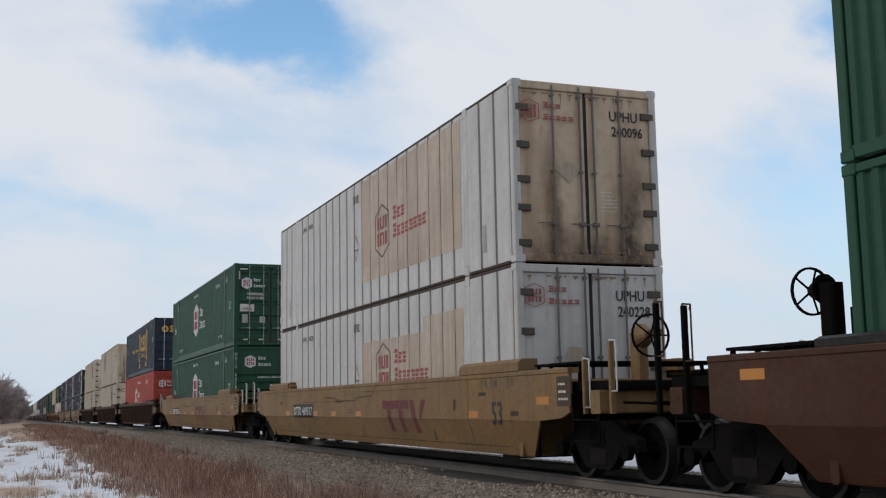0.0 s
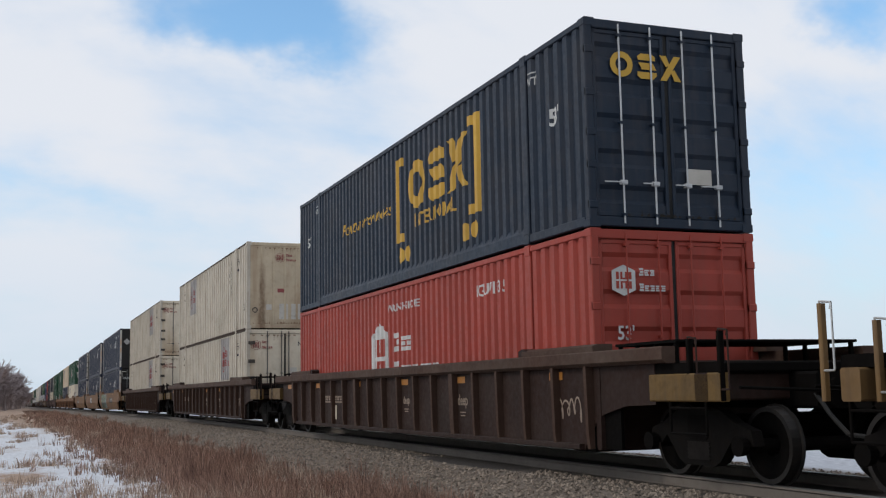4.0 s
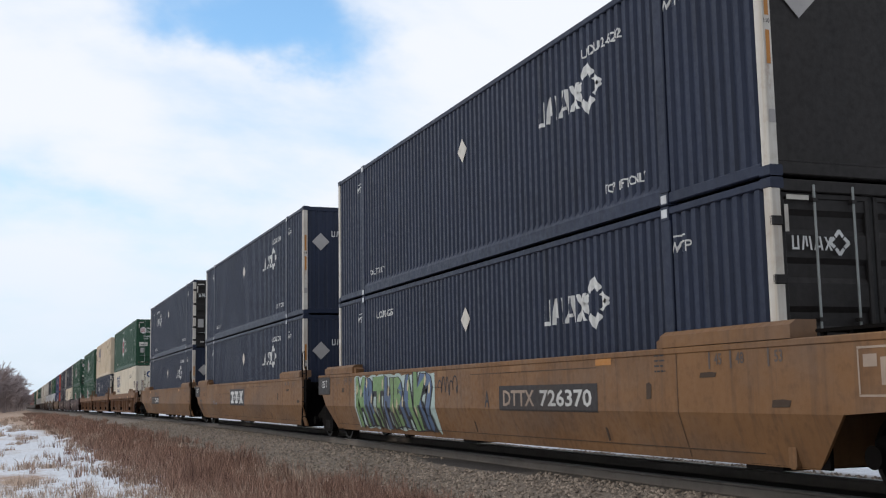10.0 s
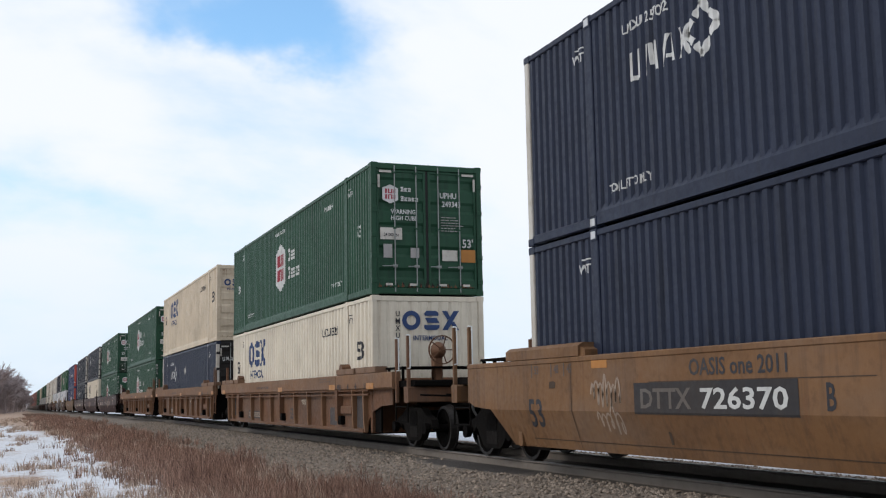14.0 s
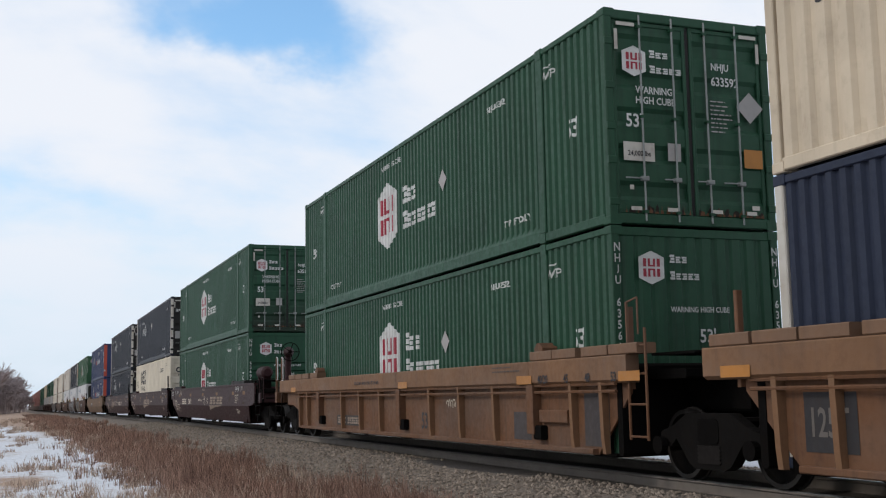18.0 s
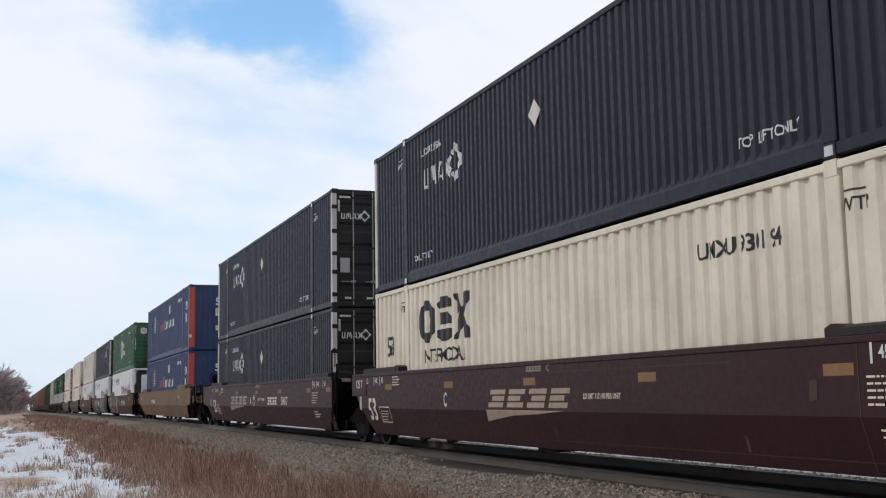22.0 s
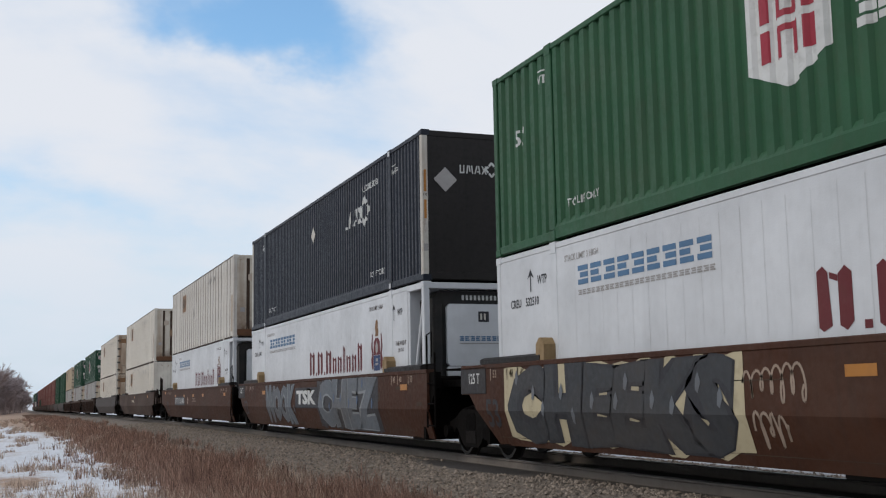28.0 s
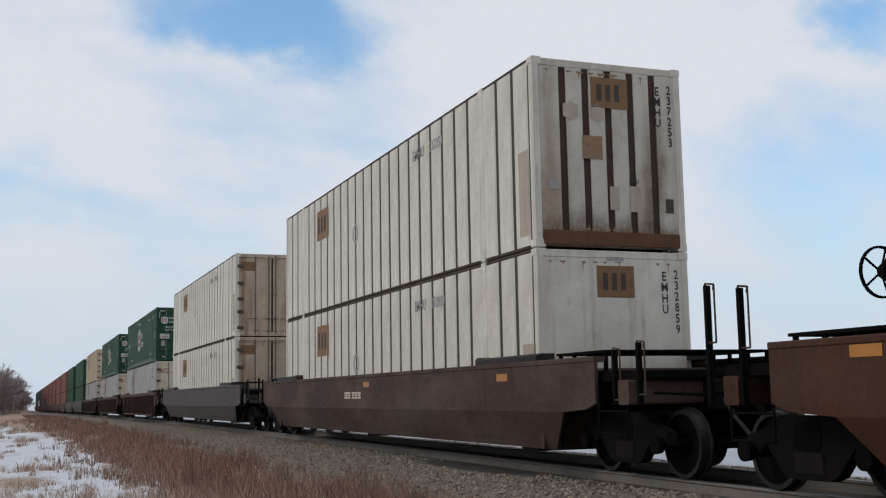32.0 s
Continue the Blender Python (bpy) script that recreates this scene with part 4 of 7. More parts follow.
    return Shape().slab(-0.10, 0.10, *span(3.2, 3.62), 0.68, 0.88, 0.03).slab(-0.20, 0.16, *span(3.55, 3.85), 0.62, 0.94, 0.05).rod((-0.06, Y(3.3), 0.8), (-1.4, Y(3.25), 0.86), 0.018, 6)


def grating(x0, x1, y0, y1, z):
    return Shape().slab(x0, x1, y0, y1, z - 0.035, z, 0.01)


def ladder(s, y0, y1):
    x = s * (CW - 0.02)
    a = Shape().path([(x, y0, 0.30), (x, y0, 1.95)], 0.018).path([(x, y1, 0.30), (x, y1, 1.62)], 0.018)
    for z in (0.34, 0.72, 1.08, 1.42):
        a.path([(x, y0, z), (x, y1, z)], 0.014)
    return a.path([(x, y0, 1.95), (x - s * 0.0, (y0 + y1) / 2 - 0.05, 1.99), (x, (y0 + y1) / 2 - 0.05, 1.55)], 0.012)


MARKS = {}            # by how far a car's markings lie behind their usual places


def car_paint(root, name, flat, mat, y, z, ribbed=False, low=False, label=""):
    """Paint on the near side of a car, its middle at y, z."""
    me = flat.lay("side", (0, y + MARKS.get(root.name, 0.0), z))
    bm = bmesh.new()
    bm.from_mesh(me)
    bmesh.ops.bisect_plane(bm, geom=bm.verts[:] + bm.edges[:] + bm.faces[:], plane_co=(0, 0, 0.62), plane_no=(0, 0, 1), dist=1e-5)
    bm.to_mesh(me)
    bm.free()
    for v in me.vertices:
        v.co.x = -CW - 0.004 + (0.108 if ribbed else 0.0)
        if not ribbed and v.co.z < 0.62:
            v.co.x += FOOT * (0.62 - v.co.z) / 0.53
    me.materials.append(M[mat])
    ob = new(name, me)
    ob.parent = root
    if label:
        ob["label"] = label
    if name in SMALL:
        ob["kind"] = "stuff"
    return ob


def make_car(label, style, mat, near="coupler", far="coupler", brake_near=False, brake_far=False, end_mat=None):
    """A well of a double-stack car; the front of its container lies at y = 0. near, far: coupler or joint."""
    root = thing("well_car", label, "freight car", "double-stack well cars")
    oa = -0.65 if near == "joint" else -2.0
    ob = L + (1.06 if far == "joint" else 2.0)
    body_side(style, mat, root, oa, ob, -0.6 if near == "joint" else -0.55, L + (0.55 if far != "joint" else -0.1 if style == "smooth" else 0.6))
    for y in (0.3, 8.07, L - 0.3):
        part("cross_beam", y, lambda: Shape().slab(-CW + 0.17, CW - 0.17, y - 0.3, y + 0.3, 0.055, 0.102, 0.015), "under", root)
    tall = mat in ("yellow_car", "tan_car", "orange_car")
    end_works(root, end_mat or mat, 0.0, -1, near == "joint", style, brake_near, tall)
    end_works(root, end_mat or mat, L, 1, far == "joint", style, brake_far, tall)
    if style == "smooth":
        # welds, seams and small notices on the near side
        f = Flat()
        for z, y0, y1 in ((0.22, 0.2, L - 0.2), (1.16, 3.4, 7.6), (0.97, 8.9, 12.6)):
            f.rect(-y1, z - 0.005, -y0, z + 0.005)
        for y in (1.55, 14.55):
            for z0, z1 in ((0.12, 0.21), (0.232, 1.29)):
                f.rect(-y - 0.006, z0, -y + 0.006, z1)
        for y, z, w, h in ((2.15, 0.86, 0.06, 0.10), (3.3, 0.33, 0.03, 0.09), (7.6, 0.33, 0.03, 0.09), (12.3, 0.33, 0.03, 0.08), (0.95, 1.02, 0.16, 0.03), (15.1, 0.97, 0.10, 0.05), (-0.25, 0.72, 0.15, 0.04)):
            f.poly([(-y - w, z - h), (-y + w * 0.8, z - h * 0.9), (-y + w, z + h * 0.7), (-y + 0.2 * w, z + h), (-y - w * 0.9, z + h * 0.8)])
        car_paint(root, "weld_seam", f, "seam", 0.0, 0.0)
    if far == "joint" and style == "boxed":
        car_paint(root, "mark_panel", Flat().rect(-0.36, -0.28, 0.36, 0.28), "mark_grey", L - 0.75, 0.56, True)
        car_paint(root, "lettering", Flat().text("125T", 0, 0, 0.28, 0.7), "grey_post", L - 0.75, 0.56, True).location.x = -0.004
    elif far == "joint":
        part("joint_plate", "j", lambda: Shape().slab(-CW - 0.012, -CW + 0.02, L + 0.05, L + 1.07, 0.88, 1.30, 0.006), "mark_grey" if mat != "maroon_car" else mat, root, "dark plate over the shared truck")
        car_paint(root, "lettering", Flat().text("125 T", 0, 0, 0.17), "ink_white", L + 0.5, 1.12).location.x = -0.012
    return root

# ---- the train ----
# speed of the train in metres a second, half second by half second
SPEED = (12.07, 12.45, 12.61, 11.87, 12.83, 12.49, 12.48, 12.48, 12.47, 12.25, 12.68, 12.18, 12.47, 12.31, 12.48, 12.12, 12.68, 12.4, 12.3, 12.69, 12.61, 12.04,
         12.36, 12.68, 12.36, 11.73, 12.69, 12.79, 12.38, 12.3, 12.56, 12.4, 12.39, 12.38, 12.38, 11.99, 12.67, 12.31, 12.28, 12.21, 12.45, 12.35, 12.14, 12.29,
         12.35, 11.73, 12.54, 12.55, 12.41, 12.17, 12.17, 12.16, 12.15, 12.31, 12.49, 12.16, 12.14, 11.28, 12.08, 11.92, 12.2, 12.3, 12.05, 11.94)
GONE = np.concatenate([[0.0], np.cumsum(np.array(SPEED) * 0.5)])
TIMES = [i * 0.5 for i in range(65)]


def drop(y):
    """How far the track has sunk below level at y: it falls gently away from the camera."""
    return 0.0033 * (math.sqrt((y - 55) ** 2 + 400) + (y - 55))


def on_track(y, z=0.0):
    slope = math.degrees(math.atan((drop(y + 1) - drop(y - 1)) / 2))
    return pose(XC, y, z - drop(y), -slope, 0, 0)


ROLLING = []          # thing, its distance back along the train, its height


def put(root, u, z=0.0):
    root.matrix_world = on_track(u, z)
    ROLLING.append((root, u, z))
    return root


ZL, ZU = 0.103, 3.018
RT = -0.185            # top of the rail, under the cars' reference level

# ---- ground, track and background ----
def lattice(name, xs, ys, height, mat):
    n, m = len(xs), len(ys)
    vs = [(x, y, height(x, y)) for y in ys for x in xs]
    fs = [(j * n + i, j * n + i + 1, (j + 1) * n + i + 1, (j + 1) * n + i) for j in range(m - 1) for i in range(n - 1)]
    me = bpy.data.meshes.new(name)
    me.from_pydata(vs, [], fs)
    for p in me.polygons:
        p.use_smooth = True
    me.materials.append(mat)
    return new(name, me)


def land(x, y):
    """Height of the ground: low field, shoulder of gravel beside the track, low field beyond."""
    a = abs(x - XC)
    if a < 0.95:
        z = -0.37 + 0.05 * a
    elif a < 1.75:
        z = -0.32
    elif a < 4.6:
        z = -0.32 - 0.22 * ((a - 1.75) / 2.85) ** 0.9
    else:
        z = -0.54 - 0.10 * min(1, (a - 4.6) / 6)
    if a > 2.2:
        w = min(1, (a - 2.2) / 3)
        z += w * 0.09 * noise.noise((x * 0.5, y * 0.22, 0.3)) + w * 0.03 * noise.noise((x * 1.7, y * 1.5, 5.0))
    return z - drop(min(max(y, -60), 900))


def ground_material():
    m = bpy.data.materials.new("winter_field")
    m.use_nodes = True
    nt = m.node_tree
    N, K = nt.nodes.new, nt.links.new
    b = nt.nodes["Principled BSDF"]
    co = N("ShaderNodeTexCoord")
    sep = N("ShaderNodeSeparateXYZ")
    K(co.outputs["Object"], sep.inputs[0])

    def nz(scale, detail=6, stretch=(1, 1, 1)):
        mp = N("ShaderNodeMapping"); mp.inputs["Scale"].default_value = stretch
        n = N("ShaderNodeTexNoise"); n.inputs["Scale"].default_value = scale; n.inputs["Detail"].default_value = detail
        K(co.outputs["Object"], mp.inputs[0]); K(mp.outputs[0], n.inputs["Vector"])
        return n.outputs[0]

    def rng(s, a, c, lo=0.0, hi=1.0):
        r = N("ShaderNodeMapRange")
        for k, v in (("From Min", a), ("From Max", c), ("To Min", lo), ("To Max", hi)):
            r.inputs[k].default_value = v
        K(s, r.inputs["Value"])
        return r.outputs[0]

    def mix(f, a, c):
        x = N("ShaderNodeMix"); x.data_type = "RGBA"
        K(f, x.inputs["Factor"])
        for s, v in (("A", a), ("B", c)):
            if isinstance(v, tuple):
                x.inputs[s].default_value = (*v, 1)
            else:
                K(v, x.inputs[s])
        return x.outputs["Result"]

    def math_(op, a, c):
        x = N("ShaderNodeMath"); x.operation = op
        for i, v in enumerate((a, c)):
            if isinstance(v, float):
                x.inputs[i].default_value = v
            else:
                K(v, x.inputs[i])
        return x.outputs[0]
    soil = mix(rng(nz(1.2), 0.3, 0.7), (0.19, 0.115, 0.085), (0.30, 0.205, 0.15))
    soil = mix(rng(nz(14, 8), 0.35, 0.7), soil, (0.38, 0.28, 0.20))
    gravel = mix(rng(nz(26, 8), 0.35, 0.65), (0.084, 0.066, 0.052), (0.212, 0.170, 0.133))
    gravel = mix(rng(nz(0.8, 4), 0.45, 0.75, 0, 0.6), gravel, (0.13, 0.102, 0.081))
    # gravel along the track
    off = math_("ABSOLUTE", math_("SUBTRACT", sep.outputs["X"], XC), 0.0)
    edge = math_("ADD", off, math_("MULTIPLY", nz(0.7, 5), 2.2))
    g = rng(edge, 4.9, 5.7, 1.0, 0.0)
    # shade under the train, put into the ballast colour along the track
    col = mix(g, soil, gravel)
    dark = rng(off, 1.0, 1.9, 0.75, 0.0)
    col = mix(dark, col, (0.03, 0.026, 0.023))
    # damp black patch beside the ties
    sx = math_("MULTIPLY", math_("SUBTRACT", sep.outputs["X"], 7.16), 2.1)
    sy = math_("MULTIPLY", math_("SUBTRACT", sep.outputs["Y"], 17.3), 0.38)
    d2 = math_("ADD", math_("ADD", math_("MULTIPLY", sx, sx), math_("MULTIPLY", sy, sy)), math_("MULTIPLY", nz(4.0, 5), 1.2))
    col = mix(rng(d2, 1.15, 1.45, 0.95, 0.0), col, (0.020, 0.014, 0.011))
    # snow lies in patches on the field
    rim = math_("ADD", sep.outputs["X"], math_("MULTIPLY", math_("MAXIMUM", math_("SUBTRACT", sep.outputs["Y"], 25.0), 0.0), 0.05))
    field = math_("MULTIPLY", rng(math_("ADD", rim, math_("MULTIPLY", nz(0.45, 5), -2.0)), 1.3, 2.4, 1.0, 0.0), rng(sep.outputs["Y"], 70.0, 95.0, 1.0, 0.0))
    beyond = rng(sep.outputs["X"], 11.3, 12.6, 0.0, 1.0)
    patch = math_("ADD", nz(0.55, 6, (1, 0.45, 1)), math_("MULTIPLY", nz(5.0, 6), 0.45))
    sn = math_("MAXIMUM", math_("MULTIPLY", rng(patch, 0.52, 0.70), field), math_("MULTIPLY", rng(patch, 0.28, 0.42), beyond))
    snow = mix(rng(nz(9, 6), 0.35, 0.7), (0.46, 0.48, 0.52), (0.66, 0.68, 0.72))
    col = mix(sn, col, snow)
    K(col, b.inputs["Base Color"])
    b.inputs["Roughness"].default_value = 0.9
    bp = N("ShaderNodeBump"); bp.inputs["Strength"].default_value = 0.5; bp.inputs["Distance"].default_value = 0.03
    K(nz(22, 6), bp.inputs["Height"]); K(bp.outputs[0], b.inputs["Normal"])
    return m


def spaced(lo, hi, first, grow):
    """Numbers from lo to hi, close together near first and wider apart away from it."""
    out, v, d = [first], first, grow
    while v < hi:
        v += d
        d *= 1.12
        out.append(min(v, hi))
    v, d = first, grow
    while v > lo:
        v -= d
        d *= 1.12
        out.insert(0, max(v, lo))
    return sorted(set(round(x, 3) for x in out))


GX = sorted(set(spaced(-3000, 3000, 5.0, 0.22) + [XC + s * a for s in (-1, 1) for a in (0.6, 0.95, 1.35, 1.75)]))
GY = spaced(-3000, 3000, 18.0, 0.4)
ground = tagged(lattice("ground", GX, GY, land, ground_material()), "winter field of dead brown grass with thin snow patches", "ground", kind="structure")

M["rail_steel"] = material("weathered_rail", (0.17, 0.145, 0.125), 0.75, 0.0, grime=0.5, dirt=(0.10, 0.082, 0.068))
M["rail_head"] = material("worn_rail_head", (0.22, 0.21, 0.20), 0.42, 1.0, grime=0.1)
M["tie"] = material("creosoted_tie", (0.028, 0.023, 0.020), 0.85, grime=0.5, dirt=(0.12, 0.10, 0.085), vary=0.4)
M["stone"] = material("ballast_stone", (0.27, 0.245, 0.215), 0.9, grime=0.4, dirt=(0.12, 0.10, 0.085), scale=3, bump=0.2)


def sweep_track(prof, ys):
    """A cross-section (x, z) drawn along the track."""
    s, n = Shape(), len(prof)
    vs = [(x, y, z + RT - drop(y)) for y in ys for x, z in prof]
    fs = [(j * n + i, j * n + (i + 1) % n, (j + 1) * n + (i + 1) % n, (j + 1) * n + i) for j in range(len(ys) - 1) for i in range(n)]
    return s.add(vs, fs)


track = tagged(new("railway_track"), "straight single railway track on grey ballast", "railway track", kind="structure")
TY = [-450, -200, -60, -20] + [0 + 4 * i for i in range(40)] + [170, 200, 240, 300, 380, 480, 620, 800, 1000]
for s in (-1, 1):
    c = XC + s * 0.755
    r = part("rail", s, lambda: sweep_track([(c - 0.07, -0.175), (c + 0.07, -0.175), (c + 0.07, -0.16), (c + 0.012, -0.14), (c + 0.012, -0.045), (c + 0.036, -0.03), (c + 0.036, -0.012),
                                             (c - 0.036, -0.012), (c - 0.036, -0.03), (c - 0.012, -0.045), (c - 0.012, -0.14), (c - 0.07, -0.16)], TY), "rail_steel", track)
    part("rail_head", s, lambda: sweep_track([(c - 0.034, -0.012), (c + 0.034, -0.012), (c + 0.026, 0.0), (c - 0.026, 0.0)], TY), "rail_head", r)


def ties():
    for i in range(40):
        y = 5 + i * 0.54
        part("tie", i % 3, lambda: Shape().slab(-1.30, 1.30, -0.115, 0.115, -0.17, 0.0, 0.01 + 0.004 * (i % 3)), "tie", track,
             at=pose(XC + random.uniform(-0.03, 0.03), y, -0.178 + RT - drop(y), 0, 0, random.uniform(-0.8, 0.8)))


def stones():
    """Loose ballast stones beside the near rail, too many to count."""
    rnd = random.Random(4)
    vs, fs = [], []
    for i in range(30000):
        y = 7.5 + 55 * rnd.random() ** 1.7
        x = rnd.uniform(3.6, 7.35) if rnd.random() < 0.86 else rnd.uniform(9.4, 11.5)
        if x < 4.6 and rnd.random() < 0.6:
            continue
        if ((x - 7.08) / 0.5) ** 2 + ((y - 17.1) / 2.5) ** 2 < rnd.uniform(0.7, 1.3):
            continue
        r = rnd.uniform(0.016, 0.042)
        z = land(x, y) + r * 0.3
        n = len(vs)
        a = rnd.uniform(0, 6.28)
        for k in range(4):
            q = a + k * 1.57 + rnd.uniform(-0.3, 0.3)
            vs.append((x + r * math.cos(q) * rnd.uniform(0.7, 1.2), y + r * math.sin(q) * rnd.uniform(0.7, 1.3), z + r * rnd.uniform(-0.3, 0.3)))
        vs.append((x, y, z + r * rnd.uniform(0.5, 0.9)))
        fs += [(n + k, n + (k + 1) % 4, n + 4) for k in range(4)]
    me = bpy.data.meshes.new("ballast_stones")
    me.from_pydata(vs, [], fs)
    me.materials.append(island_material("loose_stone", (0.086, 0.068, 0.053), (0.27, 0.215, 0.168)))
    return tagged(new("ballast_stones", me), "loose grey-brown crushed stone beside the rail", "gravel", kind="stuff")


def island_material(name, a, c, rough=0.9):
    m = bpy.data.materials.new(name)
    m.use_nodes = True
    nt = m.node_tree
    geo, mx = nt.nodes.new("ShaderNodeNewGeometry"), nt.nodes.new("ShaderNodeMix")
    mx.data_type = "RGBA"
    mx.inputs["A"].default_value, mx.inputs["B"].default_value = (*a, 1), (*c, 1)
    nt.links.new(geo.outputs["Random Per Island"], mx.inputs["Factor"])
    nt.links.new(mx.outputs["Result"], nt.nodes["Principled BSDF"].inputs["Base Color"])
    nt.nodes["Principled BSDF"].inputs["Roughness"].default_value = rough
    return m


def grass(name, label, count, seed, col_a, col_b, area, tall, clump, keep):
    """Dead grass in clumps: thin bent blades."""
    rnd = random.Random(seed)
    vs, fs = [], []
    made = 0
    while made < count:
        cx, cy = area(rnd)
        if not keep(cx, cy, rnd):
            made += 1
            continue
        k = rnd.randint(*clump)
        size = rnd.uniform(0.5, 1.0) * (0.75 + 0.8 * max(0.0, noise.noise((cx * 0.8, cy * 0.3, seed)) + 0.25))
        wide = 0.0017 + 0.00011 * cy
        for i in range(k):
            made += 1
            x, y = cx + rnd.gauss(0, 0.09 * size), cy + rnd.gauss(0, 0.09 * size)
            z = land(x, y) - 0.02
            h = tall * size * rnd.uniform(0.35, 1.15)
            a = rnd.uniform(0, 6.28)
            lean = h * rnd.uniform(0.05, 0.6)
            ax, ay = math.cos(a), math.sin(a)
            w = wide * rnd.uniform(0.7, 1.4)
            n = len(vs)
            vs += [(x - w, y - w * 0.3, z), (x + w, y + w * 0.3, z), (x + ax * lean * 0.35 - w * 0.7, y + ay * lean * 0.35, z + h * 0.6), (x + ax * lean * 0.35 + w * 0.7, y + ay * lean * 0.35, z + h * 0.6),
                   (x + ax * lean, y + ay * lean, z + h)]
            fs += [(n, n + 1, n + 3, n + 2), (n + 2, n + 3, n + 4)]
    me = bpy.data.meshes.new(name)
    me.from_pydata(vs, [], fs)
    me.materials.append(island_material(name, col_a, col_b))
    return tagged(new(name, me), label, "grass", kind="stuff")


def field_y(rnd):
    return 12 + 120 * rnd.random() ** 2.1


def strip(y):
    """Where the tall red grass grows beside the gravel."""
    return 3.7 + 0.5 * noise.noise((0.2 * y, 0, 7))


# bark paled so that its colour carries the haze over the distant trees
M["bark"] = material("haze_paled_bark", (0.32, 0.27, 0.27), 0.9, grime=0.3)


def bare_tree_mesh(seed, h):
    rnd = random.Random(seed)
    trunk, twigs = Shape(), Shape()

    def grow(p, d, length, r, level):
        q = p + d * length
        (trunk if level < 2 else twigs).rod(p, q, r, 5 if level < 2 else 3, r * 0.65)
        if level >= 5:
            return
        for i in range(4 if level < 3 else 3):
            nd = (d + Vector((rnd.gauss(0, 0.45), rnd.gauss(0, 0.45), rnd.gauss(0.12, 0.3)))).normalized()
            grow(p + d * length * rnd.uniform(0.5, 1.0), nd, length * rnd.uniform(0.6, 0.85), max(r * 0.6, 0.034), level + 1)
    grow(Vector((0, 0, -0.3)), Vector((rnd.gauss(0, 0.05), rnd.gauss(0, 0.05), 1)).normalized(), h * 0.30, h * 0.020, 0)
    return trunk, twigs


TREES = []
for k in range(5):
    t_, w_ = bare_tree_mesh(20 + k, 9.0)
    tm, wm = t_.mesh("trunk"), w_.mesh("crown")
    tm.materials.append(M["bark"]); wm.materials.append(M["bark"])
    TREES.append((tm, wm))


def tree(k, x, y, size, turn):
    root = tagged(new("bare_tree"), "leafless grey-brown tree in a winter hedgerow", "tree", "distant bare trees")
    root.matrix_world = pose(x, y, land(x, y), 0, 0, turn) @ Matrix.Scale(size, 4)
    for name, me in zip(("trunk", "crown"), TREES[k]):
        ob = new(name, me)
        ob.parent = root


def plant_trees():
    rnd = random.Random(11)
    for i in range(100):
        f = rnd.random()
        x = -5.0 + 9.6 * f + rnd.gauss(0, 0.6) - (rnd.random() ** 3) * 22
        y = 225 + 190 * f + rnd.uniform(-15, 25)
        size = (1.62 - 0.85 * f) * rnd.uniform(0.75, 1.15)
        tree(i % 5, x, y, size, rnd.uniform(0, 360))
    for i in range(45):
        f = rnd.random()
        tree(i % 5, -8.0 + 12.0 * f + rnd.gauss(0, 0.8), 215 + 190 * f + rnd.uniform(-12, 12), rnd.uniform(0.3, 0.55) * (1.25 - 0.5 * f), rnd.uniform(0, 360))
    for i in range(26):
        y = rnd.uniform(430, 640)
        tree(i % 5, 15 + rnd.uniform(0, 20) + (y - 430) * 0.01, y, rnd.uniform(0.6, 0.95), rnd.uniform(0, 360))
    for i in range(14):
        a = radians(rnd.uniform(28, 46))
        d = rnd.uniform(140, 260)
        tree(i % 5, d * math.sin(a), d * math.cos(a), rnd.uniform(0.4, 0.75), rnd.uniform(0, 360))
    for i in range(30):
        x = rnd.uniform(60, 700)
        tree(i % 5, x, 620 + rnd.uniform(0, 160) - x * 0.25, rnd.uniform(0.7, 1.1), rnd.uniform(0, 360))

# ---- paint schemes ----
def stack(u, lower, upper):
    put(lower, u, ZL)
    put(upper, u, ZU)


def end_stickers(c, rows, y=EY):
    """Small labels on an end: (x, z, width, height, ink)."""
    for x, z, w, h, ink in rows:
        paint(c, "sticker", Flat().rect(-w / 2, -h / 2, w / 2, h / 2), ink, "end", (x, y, z))


def end_text(c, rows, ink="ink_white", y=EY, name="lettering"):
    for s, x, z, h in rows:
        paint(c, name, Flat().text(s, 0, 0, h), ink, "end", (x, y, z))


def small_print(c, x, z, w, n, ink, y=EY, seed=1):
    paint(c, "small_print", Flat().lines(-w / 2, 0, w, n, 0.028, 0.06, seed), ink, "end", (x, y, z))


def stain(c, ink, x0, x1, z, low, tall, n, seed, y=EY, down=False):
    """Dirt and rust that gathered along an edge: ragged blotches with thin runs."""
    rnd, f = random.Random(seed), Flat()
    step = (x1 - x0) / n
    sg = -1 if down else 1
    for i in range(n):
        if rnd.random() < 0.25:
            continue
        a = x0 + i * step
        b = a + step * rnd.uniform(0.3, 0.98)
        k, q = sg * low * rnd.uniform(0.3, 1.0), sg * tall * 0.22 * rnd.random() ** 2.2
        m = a + (b - a) * rnd.uniform(0.25, 0.75)
        w = min(0.012, (b - a) * 0.15)
        pts = [(a, 0), (b, 0), (b - 0.1 * (b - a), k * 0.8), (m + w, k), (m + w * 0.3, k + q), (m - w, k * 1.05), (a + 0.1 * (b - a), k * 0.6)]
        f.poly(pts if not down else pts[::-1])
    paint(c, "stain", f, ink, "end", (0, y, z))


def corner_marks(c):
    for sx in (-1, 1):
